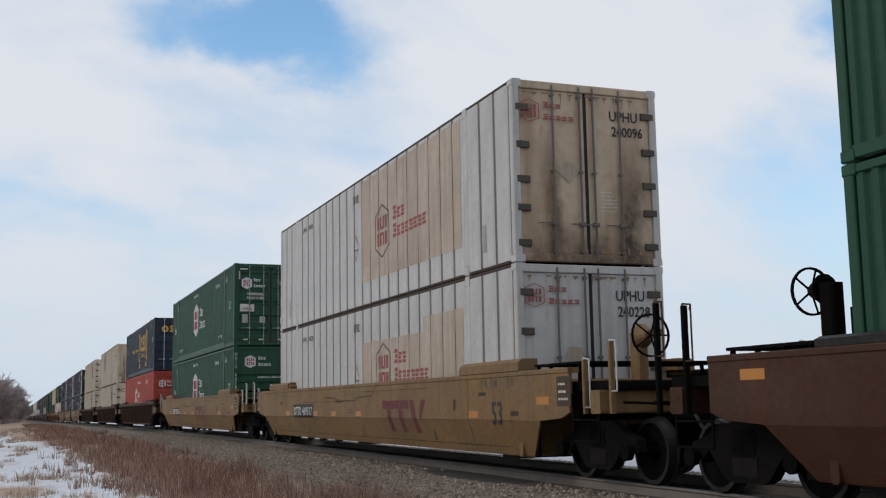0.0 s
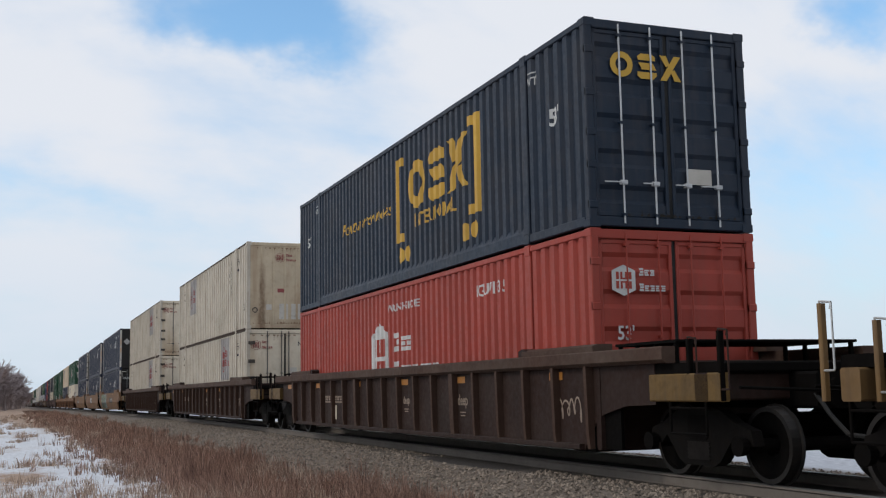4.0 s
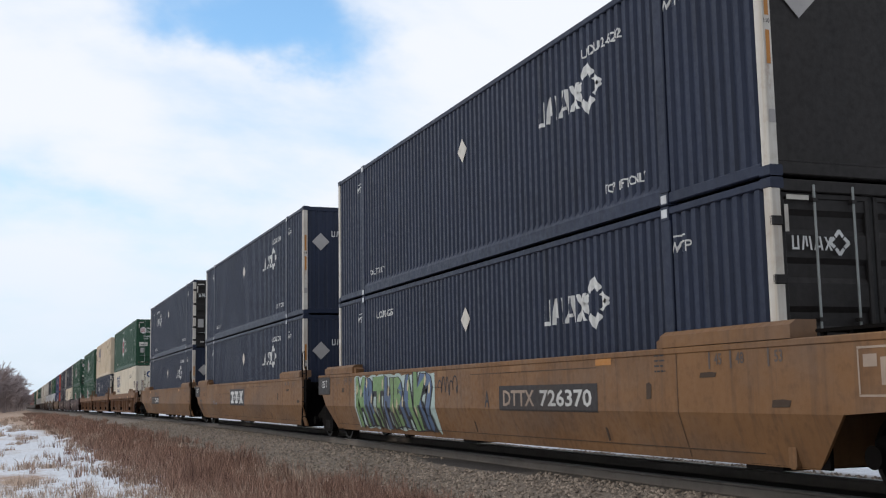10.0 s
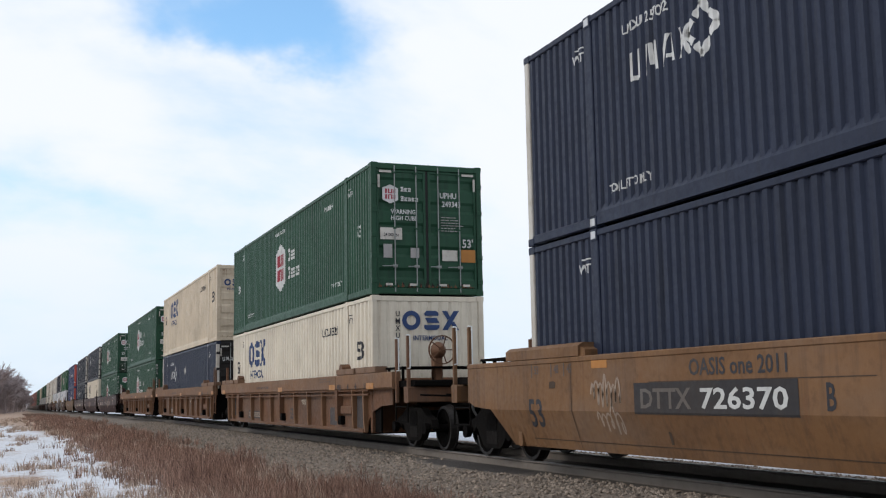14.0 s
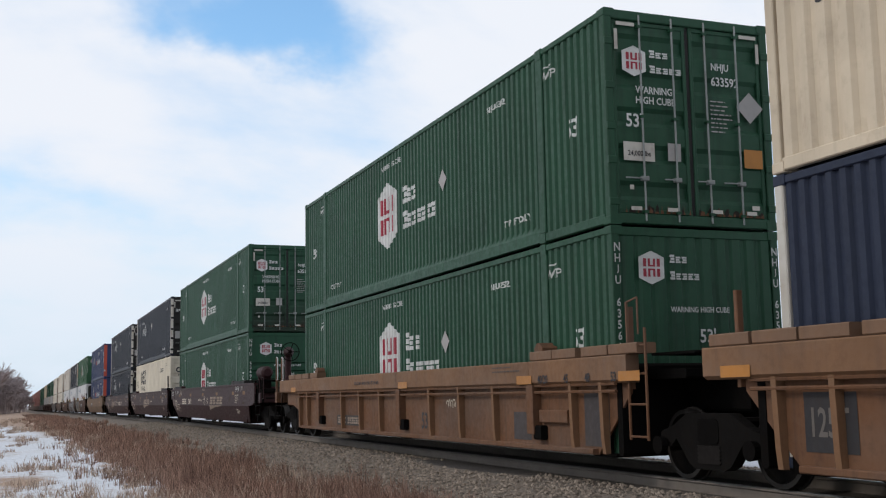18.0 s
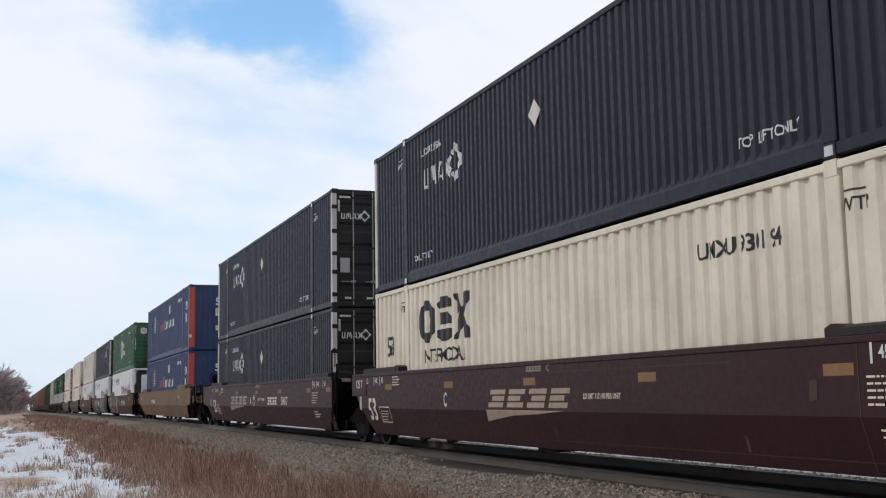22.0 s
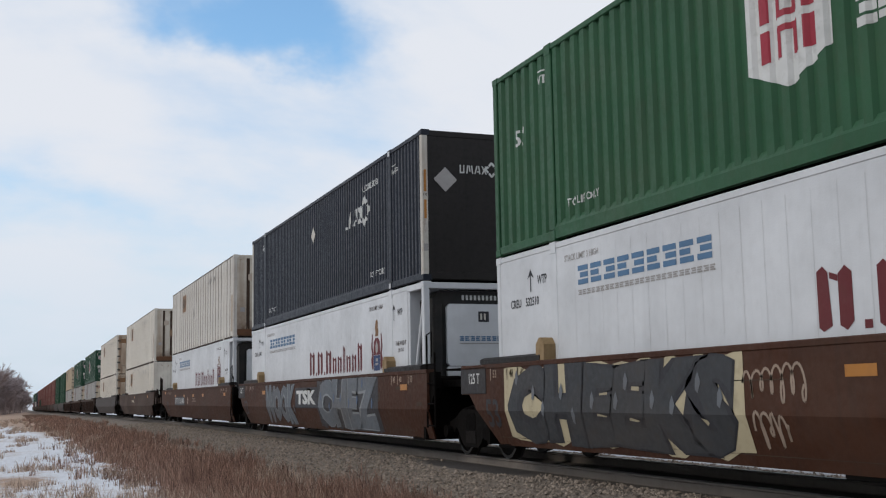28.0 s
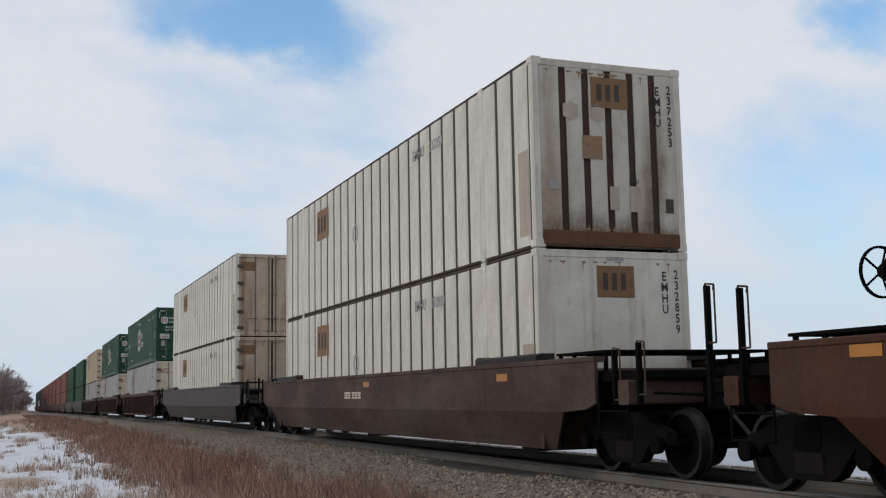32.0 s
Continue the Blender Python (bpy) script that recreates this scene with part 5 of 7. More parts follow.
        end_stickers(c, [(sx * 0.97, 2.70, 0.28, 0.05, "sticker"), (sx * 1.12, 2.48, 0.05, 0.28, "sticker"), (sx * 0.9, 0.22, 0.16, 0.05, "sticker"), (sx * 0.35, 0.22, 0.16, 0.05, "sticker")], -0.002)


def tall_cube_marks(c, style, ink="ink_white", y_from_front=(1.0, 15.2)):
    """Length mark at both ends of the long side, handling marks by the lifting posts."""
    for y in y_from_front:
        paint(c, "length_mark", Flat().text("53'", 0, 0, 0.27, 0.74) if style != "corr" or ink != "ink_black" else Flat().text("53", 0, 0, 0.42, 0.8), ink, "side", (SX, y, 1.5 if style != "corr" else 1.75), style)
    for y in (1.72, L - 1.72):
        paint(c, "handling_mark", Flat().text("WTP", 0, 0, 0.13, 1.0).rect(-0.12, 0.12, 0.12, 0.14), ink, "side", (SX, y, 2.45), style)


def green_box(front="doors", mat="green", letters="NHJU", digits="635129", inc=False, tail=0, label="", marks=True, placard=False, badge_y=8.9, style="fine", end_mat=None):
    c = make_container("freight_container", label or "dark green corrugated steel freight container with a white badge", style, mat, front, cast=None, rods="rod_grey", end_mat=end_mat)
    hex_badge(c, "side", badge_y, 1.55, 1.25, 1.40, style, wx=1.0, ww=1.35 if not inc else 1.9, rows=((0.06, 3), (-0.30, 5 if not inc else 7)))
    if marks:
        tall_cube_marks(c, style)
        paint(c, "lettering", Flat().text("WARNING HIGH CUBE", 0, 0, 0.10), "ink_white", "side", (SX, 9.0, 2.58), style)
        paint(c, "container_number", Flat().text(letters + " " + digits, 0, 0, 0.13), "ink_white", "side", (SX, 3.6, 2.45), style)
        paint(c, "lettering", Flat().text("TOP LIFT ONLY", 0, 0, 0.11), "ink_white", "side", (SX, 2.9, 0.48), style)
        paint(c, "lettering", Flat().text("TOP LIFT ONLY", 0, 0, 0.11), "ink_white", "side", (SX, L - 2.9, 0.48), style)
    if placard:
        paint(c, "placard_holder", Flat().poly([(0, -0.2), (0.2, 0), (0, 0.2), (-0.2, 0)]), "grey_patch", "side", (SX, 6.0, 1.7), "smooth")
    if front == "doors":
        hex_badge(c, "end", -0.86, 2.20, 0.36, 0.42, "smooth", wx=0.24, ww=0.5 if inc else 0.42)
        end_text(c, [("WARNING", -0.56, 1.82, 0.10), ("HIGH CUBE", -0.54, 1.68, 0.10), (letters, 0.50, 2.22, 0.13), (digits, 0.57, 2.03, 0.13)] + ([("53'", -0.88, 1.40, 0.19)] if inc else [("53'", 0.95, 1.16, 0.2)]), "ink_white", 0.012)
        if inc:
            end_stickers(c, [(-0.82, 0.98, 0.47, 0.25, "sticker"), (-0.28, 1.0, 0.2, 0.24, "grey_patch"), (0.98, 0.98, 0.30, 0.26, "amber"), (0.98, 0.3, 0.12, 0.06, "sticker"), (-0.95, 0.5, 0.06, 0.06, "sticker")], 0.014)
            paint(c, "placard_holder", Flat().poly([(0, -0.22), (0.22, 0), (0, 0.22), (-0.22, 0)]), "bronze" if digits == "635129" else "grey_patch", "end", (0.96, 0.014, 1.70))
            end_text(c, [("24,000 lbs", -0.82, 0.95, 0.085)], "ink_black", 0.010)
            small_print(c, 0.50, 1.74, 0.36, 8, "grey_patch", 0.012)
        else:
            end_stickers(c, [(-0.84, 1.33, 0.50, 0.26, "sticker"), (-0.92, 0.95, 0.2, 0.30, "grey_patch"), (-0.30, 0.92, 0.2, 0.22, "grey_patch"), (0.52, 0.88, 0.36, 0.24, "sticker"), (0.96, 0.88, 0.34, 0.28, "amber")], 0.014)
            end_text(c, [("24,000 lbs", -0.84, 1.30, 0.085)], "ink_black", 0.010)
            small_print(c, 0.6, 1.72, 0.55, 6, "grey_patch", 0.012)
        corner_marks(c)
        stain(c, "rusty", -1.14, 1.14, 0.165, 0.07, 0.35, 26, sum(map(ord, digits)), 0.024)
        stain(c, "soot_run", -1.14, 1.14, 0.165, 0.11, 0.3, 17, sum(map(ord, digits)) + 3, 0.028)
    else:
        stain(c, "soot_run", -1.1, 1.1, 0.17, 0.05, 0.2, 20, sum(map(ord, digits)), -0.002)
        hex_badge(c, "end", -0.72, 2.36, 0.38, 0.44, "smooth", wx=0.28, ww=0.46)
        for x in (-1.22, 1.22):
            paint(c, "container_number", Flat().column(letters + " " + digits, 0, 0, 0.11, 1.3), "ink_white", "end", (x, -0.006, 2.62))
        end_text(c, [("WARNING HIGH CUBE", 0.0, 1.82, 0.075), ("53'", 0.1, 1.48, 0.19)])
        end_stickers(c, [(0.1, 0.72, 0.5, 0.27, "sticker"), (0.1, 0.52, 0.22, 0.10, "sticker"), (0.9, 0.65, 0.2, 0.35, "grey_patch")])
        end_text(c, [("24,000 lbs", 0.1, 0.69, 0.085)], "ink_black", EY - 0.003)
    return c


def diamond_mark(f, x, y, r):
    """Ring of four leaning bars round a small square."""
    for k in range(4):
        a = math.pi / 2 * k
        ca, sa = math.cos(a), math.sin(a)
        for (p, q) in (((0.08 * r, 1.0 * r), (0.46 * r, 0.54 * r)), ((0.54 * r, 0.46 * r), (1.0 * r, 0.08 * r))):
            (x0, y0), (x1, y1) = p, q
            w = 0.24 * r
            pts = [(x0, y0), (x1, y1), (x1 - w * 0.8, y1 - w * 0.8), (x0 - w * 0.8, y0 - w * 0.8)]
            f.poly([(x + u * ca - v * sa, y + u * sa + v * ca) for u, v in pts])
    return f


def stroke_words(s):
    """Four stroked blocks and a diamond ring, s high."""
    f = Flat()
    full, s = s, s * 0.84
    t = 0.16 * s
    f.rect(0, t, t, s).rect(0, 0, 0.62 * s, t).rect(0.62 * s - t, t, 0.62 * s, s)
    f.rect(0.85 * s, 0, 0.85 * s + t, s, 0.12 * s).rect(1.25 * s, 0.25 * s, 1.25 * s + t, s, -0.1 * s).rect(1.6 * s, 0, 1.6 * s + t, s, -0.12 * s)
    f.rect(1.9 * s, 0, 1.9 * s + t, s, 0.3 * s).rect(2.56 * s, 0, 2.56 * s + t, s, -0.16 * s).rect(2.22 * s, 0.2 * s, 2.5 * s, 0.33 * s)
    f.cross(2.85 * s, 0, 0.7 * s, s, t * 1.1)
    return diamond_mark(f, 4.2 * s, 0.6 * s, 0.82 * full)


def navy_box(front="doors", mat="navy", letters="UMXU", digits="257092", number=True, label="", logo=None, end_mat=None):
    c = make_container("freight_container", label or "navy corrugated steel freight container with white corner posts", "fine", mat, front, posts="post_white", kind="navy_box", cast="pale_grey", rods="rod_grey", end_mat=end_mat or ("dark_end" if front in ("doors", "flat") else None))
    flip = front == "doors"
    place = (lambda y: L - y) if flip else (lambda y: y)
    paint(c, "word_mark", stroke_words(0.44), "ink_white", "side", (SX, logo or place(4.2) + 1.15, 1.70), "fine")
    paint(c, "placard_holder", Flat().poly([(0, -0.21), (0.21, 0), (0, 0.21), (-0.21, 0)]), "sticker", "side", (SX, 8.28, 2.0), "smooth")
    if number:
        paint(c, "container_number", Flat().text(letters + "  " + digits, 0, 0, 0.14), "ink_white", "side", (SX, place(3.4), 2.42), "fine")
    paint(c, "lettering", Flat().text("TOP LIFT ONLY", 0, 0, 0.12, 0.9), "ink_white", "side", (SX, 2.9, 0.45), "fine")
    paint(c, "lettering", Flat().text("TOP LIFT ONLY", 0, 0, 0.12, 0.9), "ink_white", "side", (SX, L - 2.9, 0.45), "fine")
    for y in (1.72, L - 1.72):
        paint(c, "handling_mark", Flat().text("WTP", 0, 0, 0.13, 1.0).rect(-0.12, 0.12, 0.12, 0.14), "ink_white", "side", (SX, y, 2.40), "fine")
    if flip:
        paint(c, "word_mark", stroke_words(0.17), "ink_white", "end", (-1.06, 0.012, 2.16))
        end_text(c, [(letters, 0.52, 2.24, 0.15), (digits, 0.64, 2.01, 0.15)], "ink_white", 0.012)
        paint(c, "placard_holder", Flat().poly([(0, -0.24), (0.24, 0), (0, 0.24), (-0.24, 0)]), "grey_patch", "end", (0.88, 0.010, 1.66))
        end_stickers(c, [(-0.97, 1.02, 0.24, 0.36, "grey_patch"), (0.92, 0.86, 0.42, 0.28, "sticker"), (0.5, 0.86, 0.14, 0.14, "sticker")], 0.014)
        end_text(c, [("24,000 lbs", 0.92, 0.84, 0.07)], "ink_black", 0.010)
        small_print(c, 0.62, 1.42, 0.5, 4, "ink_white", 0.012)
        corner_marks(c)
    else:
        paint(c, "placard_holder", Flat().poly([(0, -0.24), (0.24, 0), (0, 0.24), (-0.24, 0)]), "grey_patch", "end", (-0.82, EY, 1.94))
        paint(c, "word_mark", stroke_words(0.19), "ink_white", "end", (-0.52, EY, 2.08))
        paint(c, "container_number", Flat().column(letters, -0.12, 0, 0.12, 1.35).column(digits, 0.12, 0.0, 0.12, 1.35), "ink_white", "end", (0.92, EY, 2.60))
        for sx in (-1, 1):
            end_stickers(c, [(sx * 1.235, 1.90, 0.05, 0.42, "amber"), (sx * 1.235, 1.35, 0.05, 0.36, "amber"), (sx * 1.23, 0.62, 0.08, 0.14, "grey_patch")], -0.006)
            end_text(c, [("110", sx * 1.235, 1.63, 0.05)], "ink_black", -0.006)
    return c


def round_blocks(s):
    """Three heavy round-shouldered blocks, s high."""
    f = Flat()
    f.ring(0.5 * s, 0.5 * s, 0.5 * s, 0.52, 20)
    f.poly([(1.25 * s, 0.74 * s), (2.0 * s, 0.74 * s), (2.0 * s, 0.9 * s), (1.85 * s, s), (1.35 * s, s), (1.2 * s, 0.86 * s)])
    f.poly([(1.25 * s, 0.64 * s), (1.4 * s, 0.37 * s), (2.05 * s, 0.37 * s), (1.9 * s, 0.64 * s)])
    f.poly([(1.2 * s, 0.27 * s), (1.2 * s, 0.1 * s), (1.35 * s, 0), (1.9 * s, 0), (2.05 * s, 0.14 * s), (2.05 * s, 0.27 * s)])
    f.cross(2.2 * s, 0, 0.95 * s, s, 0.30 * s)
    return f


def lettered_box(front, mat, ink, letters="UMXU", digits="930194", label=""):
    c = make_container("freight_container", label, "corr", mat, front, rods=mat if mat != "dark_blue" else "pale_grey")
    if ink == "ink_gold":
        paint(c, "word_mark", round_blocks(0.95), ink, "side", (SX, 7.35, 1.35), "corr")
        paint(c, "lettering", Flat().text("INTERMODAL", 0, 0, 0.26, 0.95), ink, "side", (SX, 5.95, 1.12), "corr")
        f = Flat()
        for sx in (-1, 1):
            f.rect(sx * 2.05 - 0.10, -0.85, sx * 2.05 + 0.10, 0.85)
            f.rect(min(sx * 1.95, sx * 1.68), -0.85, max(sx * 1.95, sx * 1.68), -0.68).rect(min(sx * 1.95, sx * 1.68), 0.68, max(sx * 1.95, sx * 1.68), 0.85)
            for d in (-0.22, 0.22):
                f.ring(sx * 1.7 + d, -1.12, 0.16, 0.02, 14)
        paint(c, "bracket_mark", f, ink, "side", (SX, 5.95, 1.66), "corr")
        paint(c, "slogan", Flat().fit("How tomorrow moves", 0, -0.03, 3.5, 0.25, 0.0, 0.07), ink, "side", (SX, 12.0, 1.5), "corr")
        paint(c, "word_mark", round_blocks(0.36), ink, "end", (-0.9, 0.012 if front == "doors" else EY, 2.1))
        end_stickers(c, [(0.45, 0.75, 0.4, 0.22, "sticker")])
    else:
        paint(c, "word_mark", round_blocks(0.80), ink, "side", (SX, 13.5, 1.72), "corr")
        paint(c, "lettering", Flat().text("INTERMODAL", 0, 0, 0.26, 0.95), ink, "side", (SX, 12.25, 1.48), "corr")
        paint(c, "container_number", Flat().text(letters + " " + digits, 0, 0, 0.2, 0.9), "ink_black", "side", (SX, 3.5, 2.3), "corr")
        if front == "doors":
            paint(c, "word_mark", round_blocks(0.26), ink, "end", (-1.02, 0.012, 2.1))
            end_text(c, [("INTERMODAL", -0.6, 1.98, 0.085)], ink, 0.012)
            end_text(c, [(letters, 0.5, 2.24, 0.15), (digits, 0.66, 1.98, 0.16)], "ink_black", 0.012)
        else:
            paint(c, "word_mark", round_blocks(0.42), ink, "end", (-0.62, EY, 2.15))
            end_text(c, [("INTERMODAL", 0.03, 1.98, 0.11)], ink)
            paint(c, "container_number", Flat().column(letters + " " + digits, 0, 0, 0.12, 1.3), "ink_black", "end", (-0.72, EY, 2.5))
    tall_cube_marks(c, "corr", "ink_black" if ink != "ink_gold" else "ink_white")
    stain(c, "rust_run" if ink != "ink_gold" else "soot_run", -1.1, 1.1, 0.17, 0.06, 0.6, 22, sum(map(ord, digits)), 0.024 if front == "doors" else -0.002)
    if mat == "cream":
        stain(c, "rust_run", -1.1, 1.1, 2.72, 0.05, 1.6, 16, 5, 0.024, True)
    return c


def aged_box(front, digits, logo_y, mat="old_white", end_mat=None, letters="NHWU"):
    """Ribbed aluminium container with a faded badge on a grey patch."""
    c = make_container("freight_container", "aged cream ribbed freight container with a faded red badge", "rib", mat, front, kind="aged", end_mat=end_mat or "tan_door", top_mat=None, rods="grey_post")
    paint(c, "faded_patch", Flat().rect(-0.85, -0.75, 0.85, 0.75), "grey_patch", "side", (SX + 0.003, logo_y, 2.05), "rib")
    hex_badge(c, "side", logo_y + 0.42, 2.05, 0.7, 0.98, "rib", mark="ink_faded_red", words="ink_faded_red", wx=0.42, ww=0.85, outline=True, rows=((0.08, 3), (-0.26, 5)))
    for y in (1.72, L - 1.72):
        paint(c, "handling_mark", Flat().text("WTP", 0, 0, 0.15, 1.0).rect(-0.14, 0.13, 0.14, 0.15).rect(-0.16, -0.28, 0.16, -0.2), "ink_black", "side", (SX, y, 2.35), "rib")
    paint(c, "length_mark", Flat().text("53'", 0, 0, 0.22), "ink_black", "side", (SX, 0.55, 0.75), "rib")
    paint(c, "container_number", Flat().column(letters, -0.15, 0, 0.17, 1.25).column(digits, 0.15, 0, 0.17, 1.25), "ink_black", "side", (SX, 3.2 if logo_y > 8 else L - 3.2, 2.5), "rib")
    k = sum(map(ord, digits))
    stain(c, "rust_run", -1.1, 1.1, 0.17, 0.06, 0.5, 24, k, 0.034 if front == "doors" else 0.0)
    stain(c, "rust_run", -1.1, 1.1, 2.72, 0.05, 0.9, 16, k + 1, 0.034 if front == "doors" else 0.0, True)
    if front == "doors":
        hex_badge(c, "end", -0.98, 2.38, 0.30, 0.34, "smooth", mark="ink_faded_red", words="ink_faded_red", wx=0.2, ww=0.36, outline=True)
        end_text(c, [(letters, 0.72, 2.42, 0.15), (digits, 0.78, 2.20, 0.15)], "ink_black", 0.030)
        end_stickers(c, [(0.28, 1.42, 0.22, 0.42, "sticker"), (0.62, 1.42, 0.24, 0.40, "sticker"), (0.9, 0.78, 0.28, 0.32, "amber")], 0.030)
    else:
        hex_badge(c, "end", -0.18, 2.38, 0.28, 0.32, "smooth", mark="ink_faded_red", words="ink_faded_red", wx=0.2, ww=0.36, outline=True)
        paint(c, "container_number", Flat().column(letters, -0.13, 0, 0.145, 1.2).column(digits, 0.13, -0.03, 0.145, 1.2), "ink_black", "end", (0.74, EY, 2.48))
        end_stickers(c, [(-0.12, 1.28, 0.28, 0.13, "ink_faded_red"), (-0.05, 0.58, 0.30, 0.52, "sticker"), (0.36, 0.58, 0.30, 0.52, "sticker"), (-0.55, 0.72, 0.18, 0.18, "sticker"), (1.0, 0.42, 0.2, 0.3, "grey_patch")], 0.024)
        paint(c, "ring_mark", Flat().ring(-1.02, 0.62, 0.09, 0.7), "ink_black", "end", (0, 0.0, 0))
    return c


def panel_patch(c, ink, y0, y1, z0, z1, width):
    """A faded rectangle, painted panel by panel so that the channels stay dark."""
    pitch = (L - 0.26) / 26
    f = Flat()
    for i in range(26):
        a, b = 0.13 + i * pitch + pitch * (1 - width) / 2, 0.13 + i * pitch + pitch * (1 + width) / 2
        a, b = max(a, y0), min(b, y1)
        if b - a > 0.02:
            f.rect(-b, z0, -a, z1)
    paint(c, "faded_patch", f, ink, "side", (SX + 0.003, 0, 0), "panel")


def panel_box(digits, end_mat, patch):
    c = make_container("freight_container", "dirty white panelled freight container with a faded red badge", "panel", "white", "doors", kind="aged", end_mat=end_mat, top_mat="grey_post", rods="grey_post")
    for y0, y1, z0, z1 in patch:
        panel_patch(c, "tan_patch", y0, y1, z0, z1, 0.96)
    hex_badge(c, "side", 6.62, 1.48, 0.95, 1.15, "panel", mark="ink_faded_red", words="ink_faded_red", wx=0.72, ww=2.0, outline=True, edge="ink_brown", rows=((0.10, 3), (-0.22, 8)))
    paint(c, "length_mark", Flat().text("53/102", 0, 0, 0.19, 0.62), "ink_brown", "side", (SX - 0.002, 8.53, 2.48), "panel")
    paint(c, "placard_holder", Flat().poly([(0, -0.3), (0.19, 0.02), (0.17, 0.02), (0, -0.26)]).poly([(0, -0.3), (0, -0.26), (-0.17, 0.02), (-0.19, 0.02)]).poly([(-0.19, 0.03), (-0.17, 0.03), (0, 0.28), (0, 0.32)]).poly([(0.19, 0.03), (0, 0.32), (0, 0.28), (0.17, 0.03)]).rect(-0.16, -0.05, 0.16, -0.02), "ink_brown", "side", (SX - 0.002, 8.53, 1.35), "panel")
    paint(c, "container_number", Flat().text("UPHU", -0.3, 0, 0.13).text(digits, 0.35, 0, 0.13), "ink_brown", "side", (SX - 0.002, 12.99, 2.5), "panel")
    k = sum(map(ord, digits))
    stain(c, "rust_run", -1.1, 1.1, 0.17, 0.10, 0.9, 22, k, 0.034)
    stain(c, "rust_run", -1.1, 1.1, 2.72, 0.05, 1.2, 14, k + 1, 0.034, True)
    hex_badge(c, "end", -1.0, 2.40, 0.34, 0.38, "smooth", mark="ink_faded_red", words="ink_faded_red", wx=0.24, ww=0.55, outline=True)
    end_text(c, [("UPHU", 0.70, 2.42, 0.17), (digits, 0.76, 2.17, 0.17)], "ink_black", 0.030)
    paint(c, "placard_ghost", Flat().poly([(0, -0.18), (0.18, 0), (0.1, 0.16), (-0.1, 0.16), (-0.18, 0)]), "tan_patch", "end", (-0.32, 0.030, 1.45))
    small_print(c, 0.4, 1.15, 0.32, 6, "sticker", 0.030)
    for y in (1.2, 15.0):
        paint(c, "handling_mark", Flat().rect(-0.06, -0.2, 0.06, 0.25), "grey_patch", "side", (SX, y, 0.5), "panel")
    return c


def channel_box(front, digits, end_mat=None, mat="soiled_white"):
    c = make_container("freight_container", "weathered white panelled freight container with dark channels and a faded badge", "panel", mat, front, kind="channel_box", end_mat=end_mat, top_mat="grey_post" if front == "slotted" else None, rods="grey_post")
    paint(c, "badge", Flat().rect(-0.55, -0.38, 0.55, 0.38), "bronze", "side", (SX, 12.15, 2.15), "panel", "faded orange badge")
    paint(c, "badge_mark", Flat().bars(-0.42, -0.2, 0.84, 0.4, 3, 0.3), "gap", "side", (SX - 0.003, 12.15, 2.15), "panel")
    paint(c, "container_number", Flat().text("EMHU", -0.45, 0, 0.2).text(digits, 0.5, 0, 0.2), "grey_patch", "side", (SX, 4.6, 2.45), "panel")
    paint(c, "placard_ghost", Flat().ring(0, 0, 0.22, 0.7, 16), "grey_patch", "side", (SX, 9.3, 1.5), "panel")
    panel_patch(c, "tan_patch", 0.2, 0.55, 0.2, 1.5, 0.8)
    e = EY if front == "slotted" else 0.008 if front == "flat" else 0.030
    if front != "doors":
        paint(c, "badge", Flat().rect(-0.32, -0.24, 0.32, 0.24), "bronze", "end", (0.02, e, 2.42), label="faded orange badge")
        paint(c, "badge_mark", Flat().bars(-0.22, -0.13, 0.46, 0.26, 3, 0.3), "gap", "end", (0.02, e - 0.004, 2.42))
        paint(c, "container_number", Flat().column("EMHU", -0.11, -0.03, 0.14, 1.2).column(digits, 0.1, 0, 0.14, 1.2), "ink_black", "end", (0.98, e, 2.55))
    else:
        paint(c, "badge", Flat().rect(-0.26, -0.16, 0.26, 0.16), "bronze", "end", (-0.85, e, 2.45), label="faded orange badge")
        end_text(c, [("EMHU", 0.72, 2.42, 0.14), (digits, 0.78, 2.2, 0.14)], "ink_black", e)
    if front == "slotted":
        end_stickers(c, [(-0.3, 1.55, 0.34, 0.36, "rust_run"), (0.05, 0.78, 0.16, 0.36, "tan_patch"), (0.42, 0.78, 0.2, 0.40, "tan_patch"), (-0.98, 0.95, 0.16, 0.16, "grey_patch"), (1.02, 0.7, 0.14, 0.22, "gap")], e)
        paint(c, "placard_ghost", Flat().poly(hexagon(-0.66, 2.1, 0.26, 0.3)).poly(hexagon(-0.2, 2.1, 0.22, 0.3)), "tan_patch", "end", (0, e, 0))
        end_text(c, [("HAU", 0.4, 1.06, 0.07)], "ink_black", e)
        part("kick_plate", "k", lambda: Shape().slab(-HW + 0.125, HW - 0.125, -0.012, 0.02, 0.04, 0.26, 0.01), "rusty", c, "rusty kick plate")
    k = sum(map(ord, digits))
    stain(c, "rust_run", -1.1, 1.1, 0.27 if front == "slotted" else 0.17, 0.06, 0.5, 24, k, e + 0.003)
    stain(c, "rust_run", -1.1, 1.1, 2.72, 0.04, 1.1, 12, k + 1, e + 0.003, True)
    if front == "flat":
        end_stickers(c, [(-0.2, 0.36, 0.26, 0.12, "ink_faded_red"), (0.02, 2.76, 0.3, 0.06, "grey_patch")], e)
    return c


def reefer(digits, label=""):
    """White smooth-sided refrigerated container with its cooling unit in an open frame at the front."""
    c = thing("refrigerated_container", label or "smooth white refrigerated container with a cooling unit in front", "container", "stacked freight containers")
    steel_frame(c, "fresh_white", "fresh_white", "reefer")
    for m in (None, TURN):
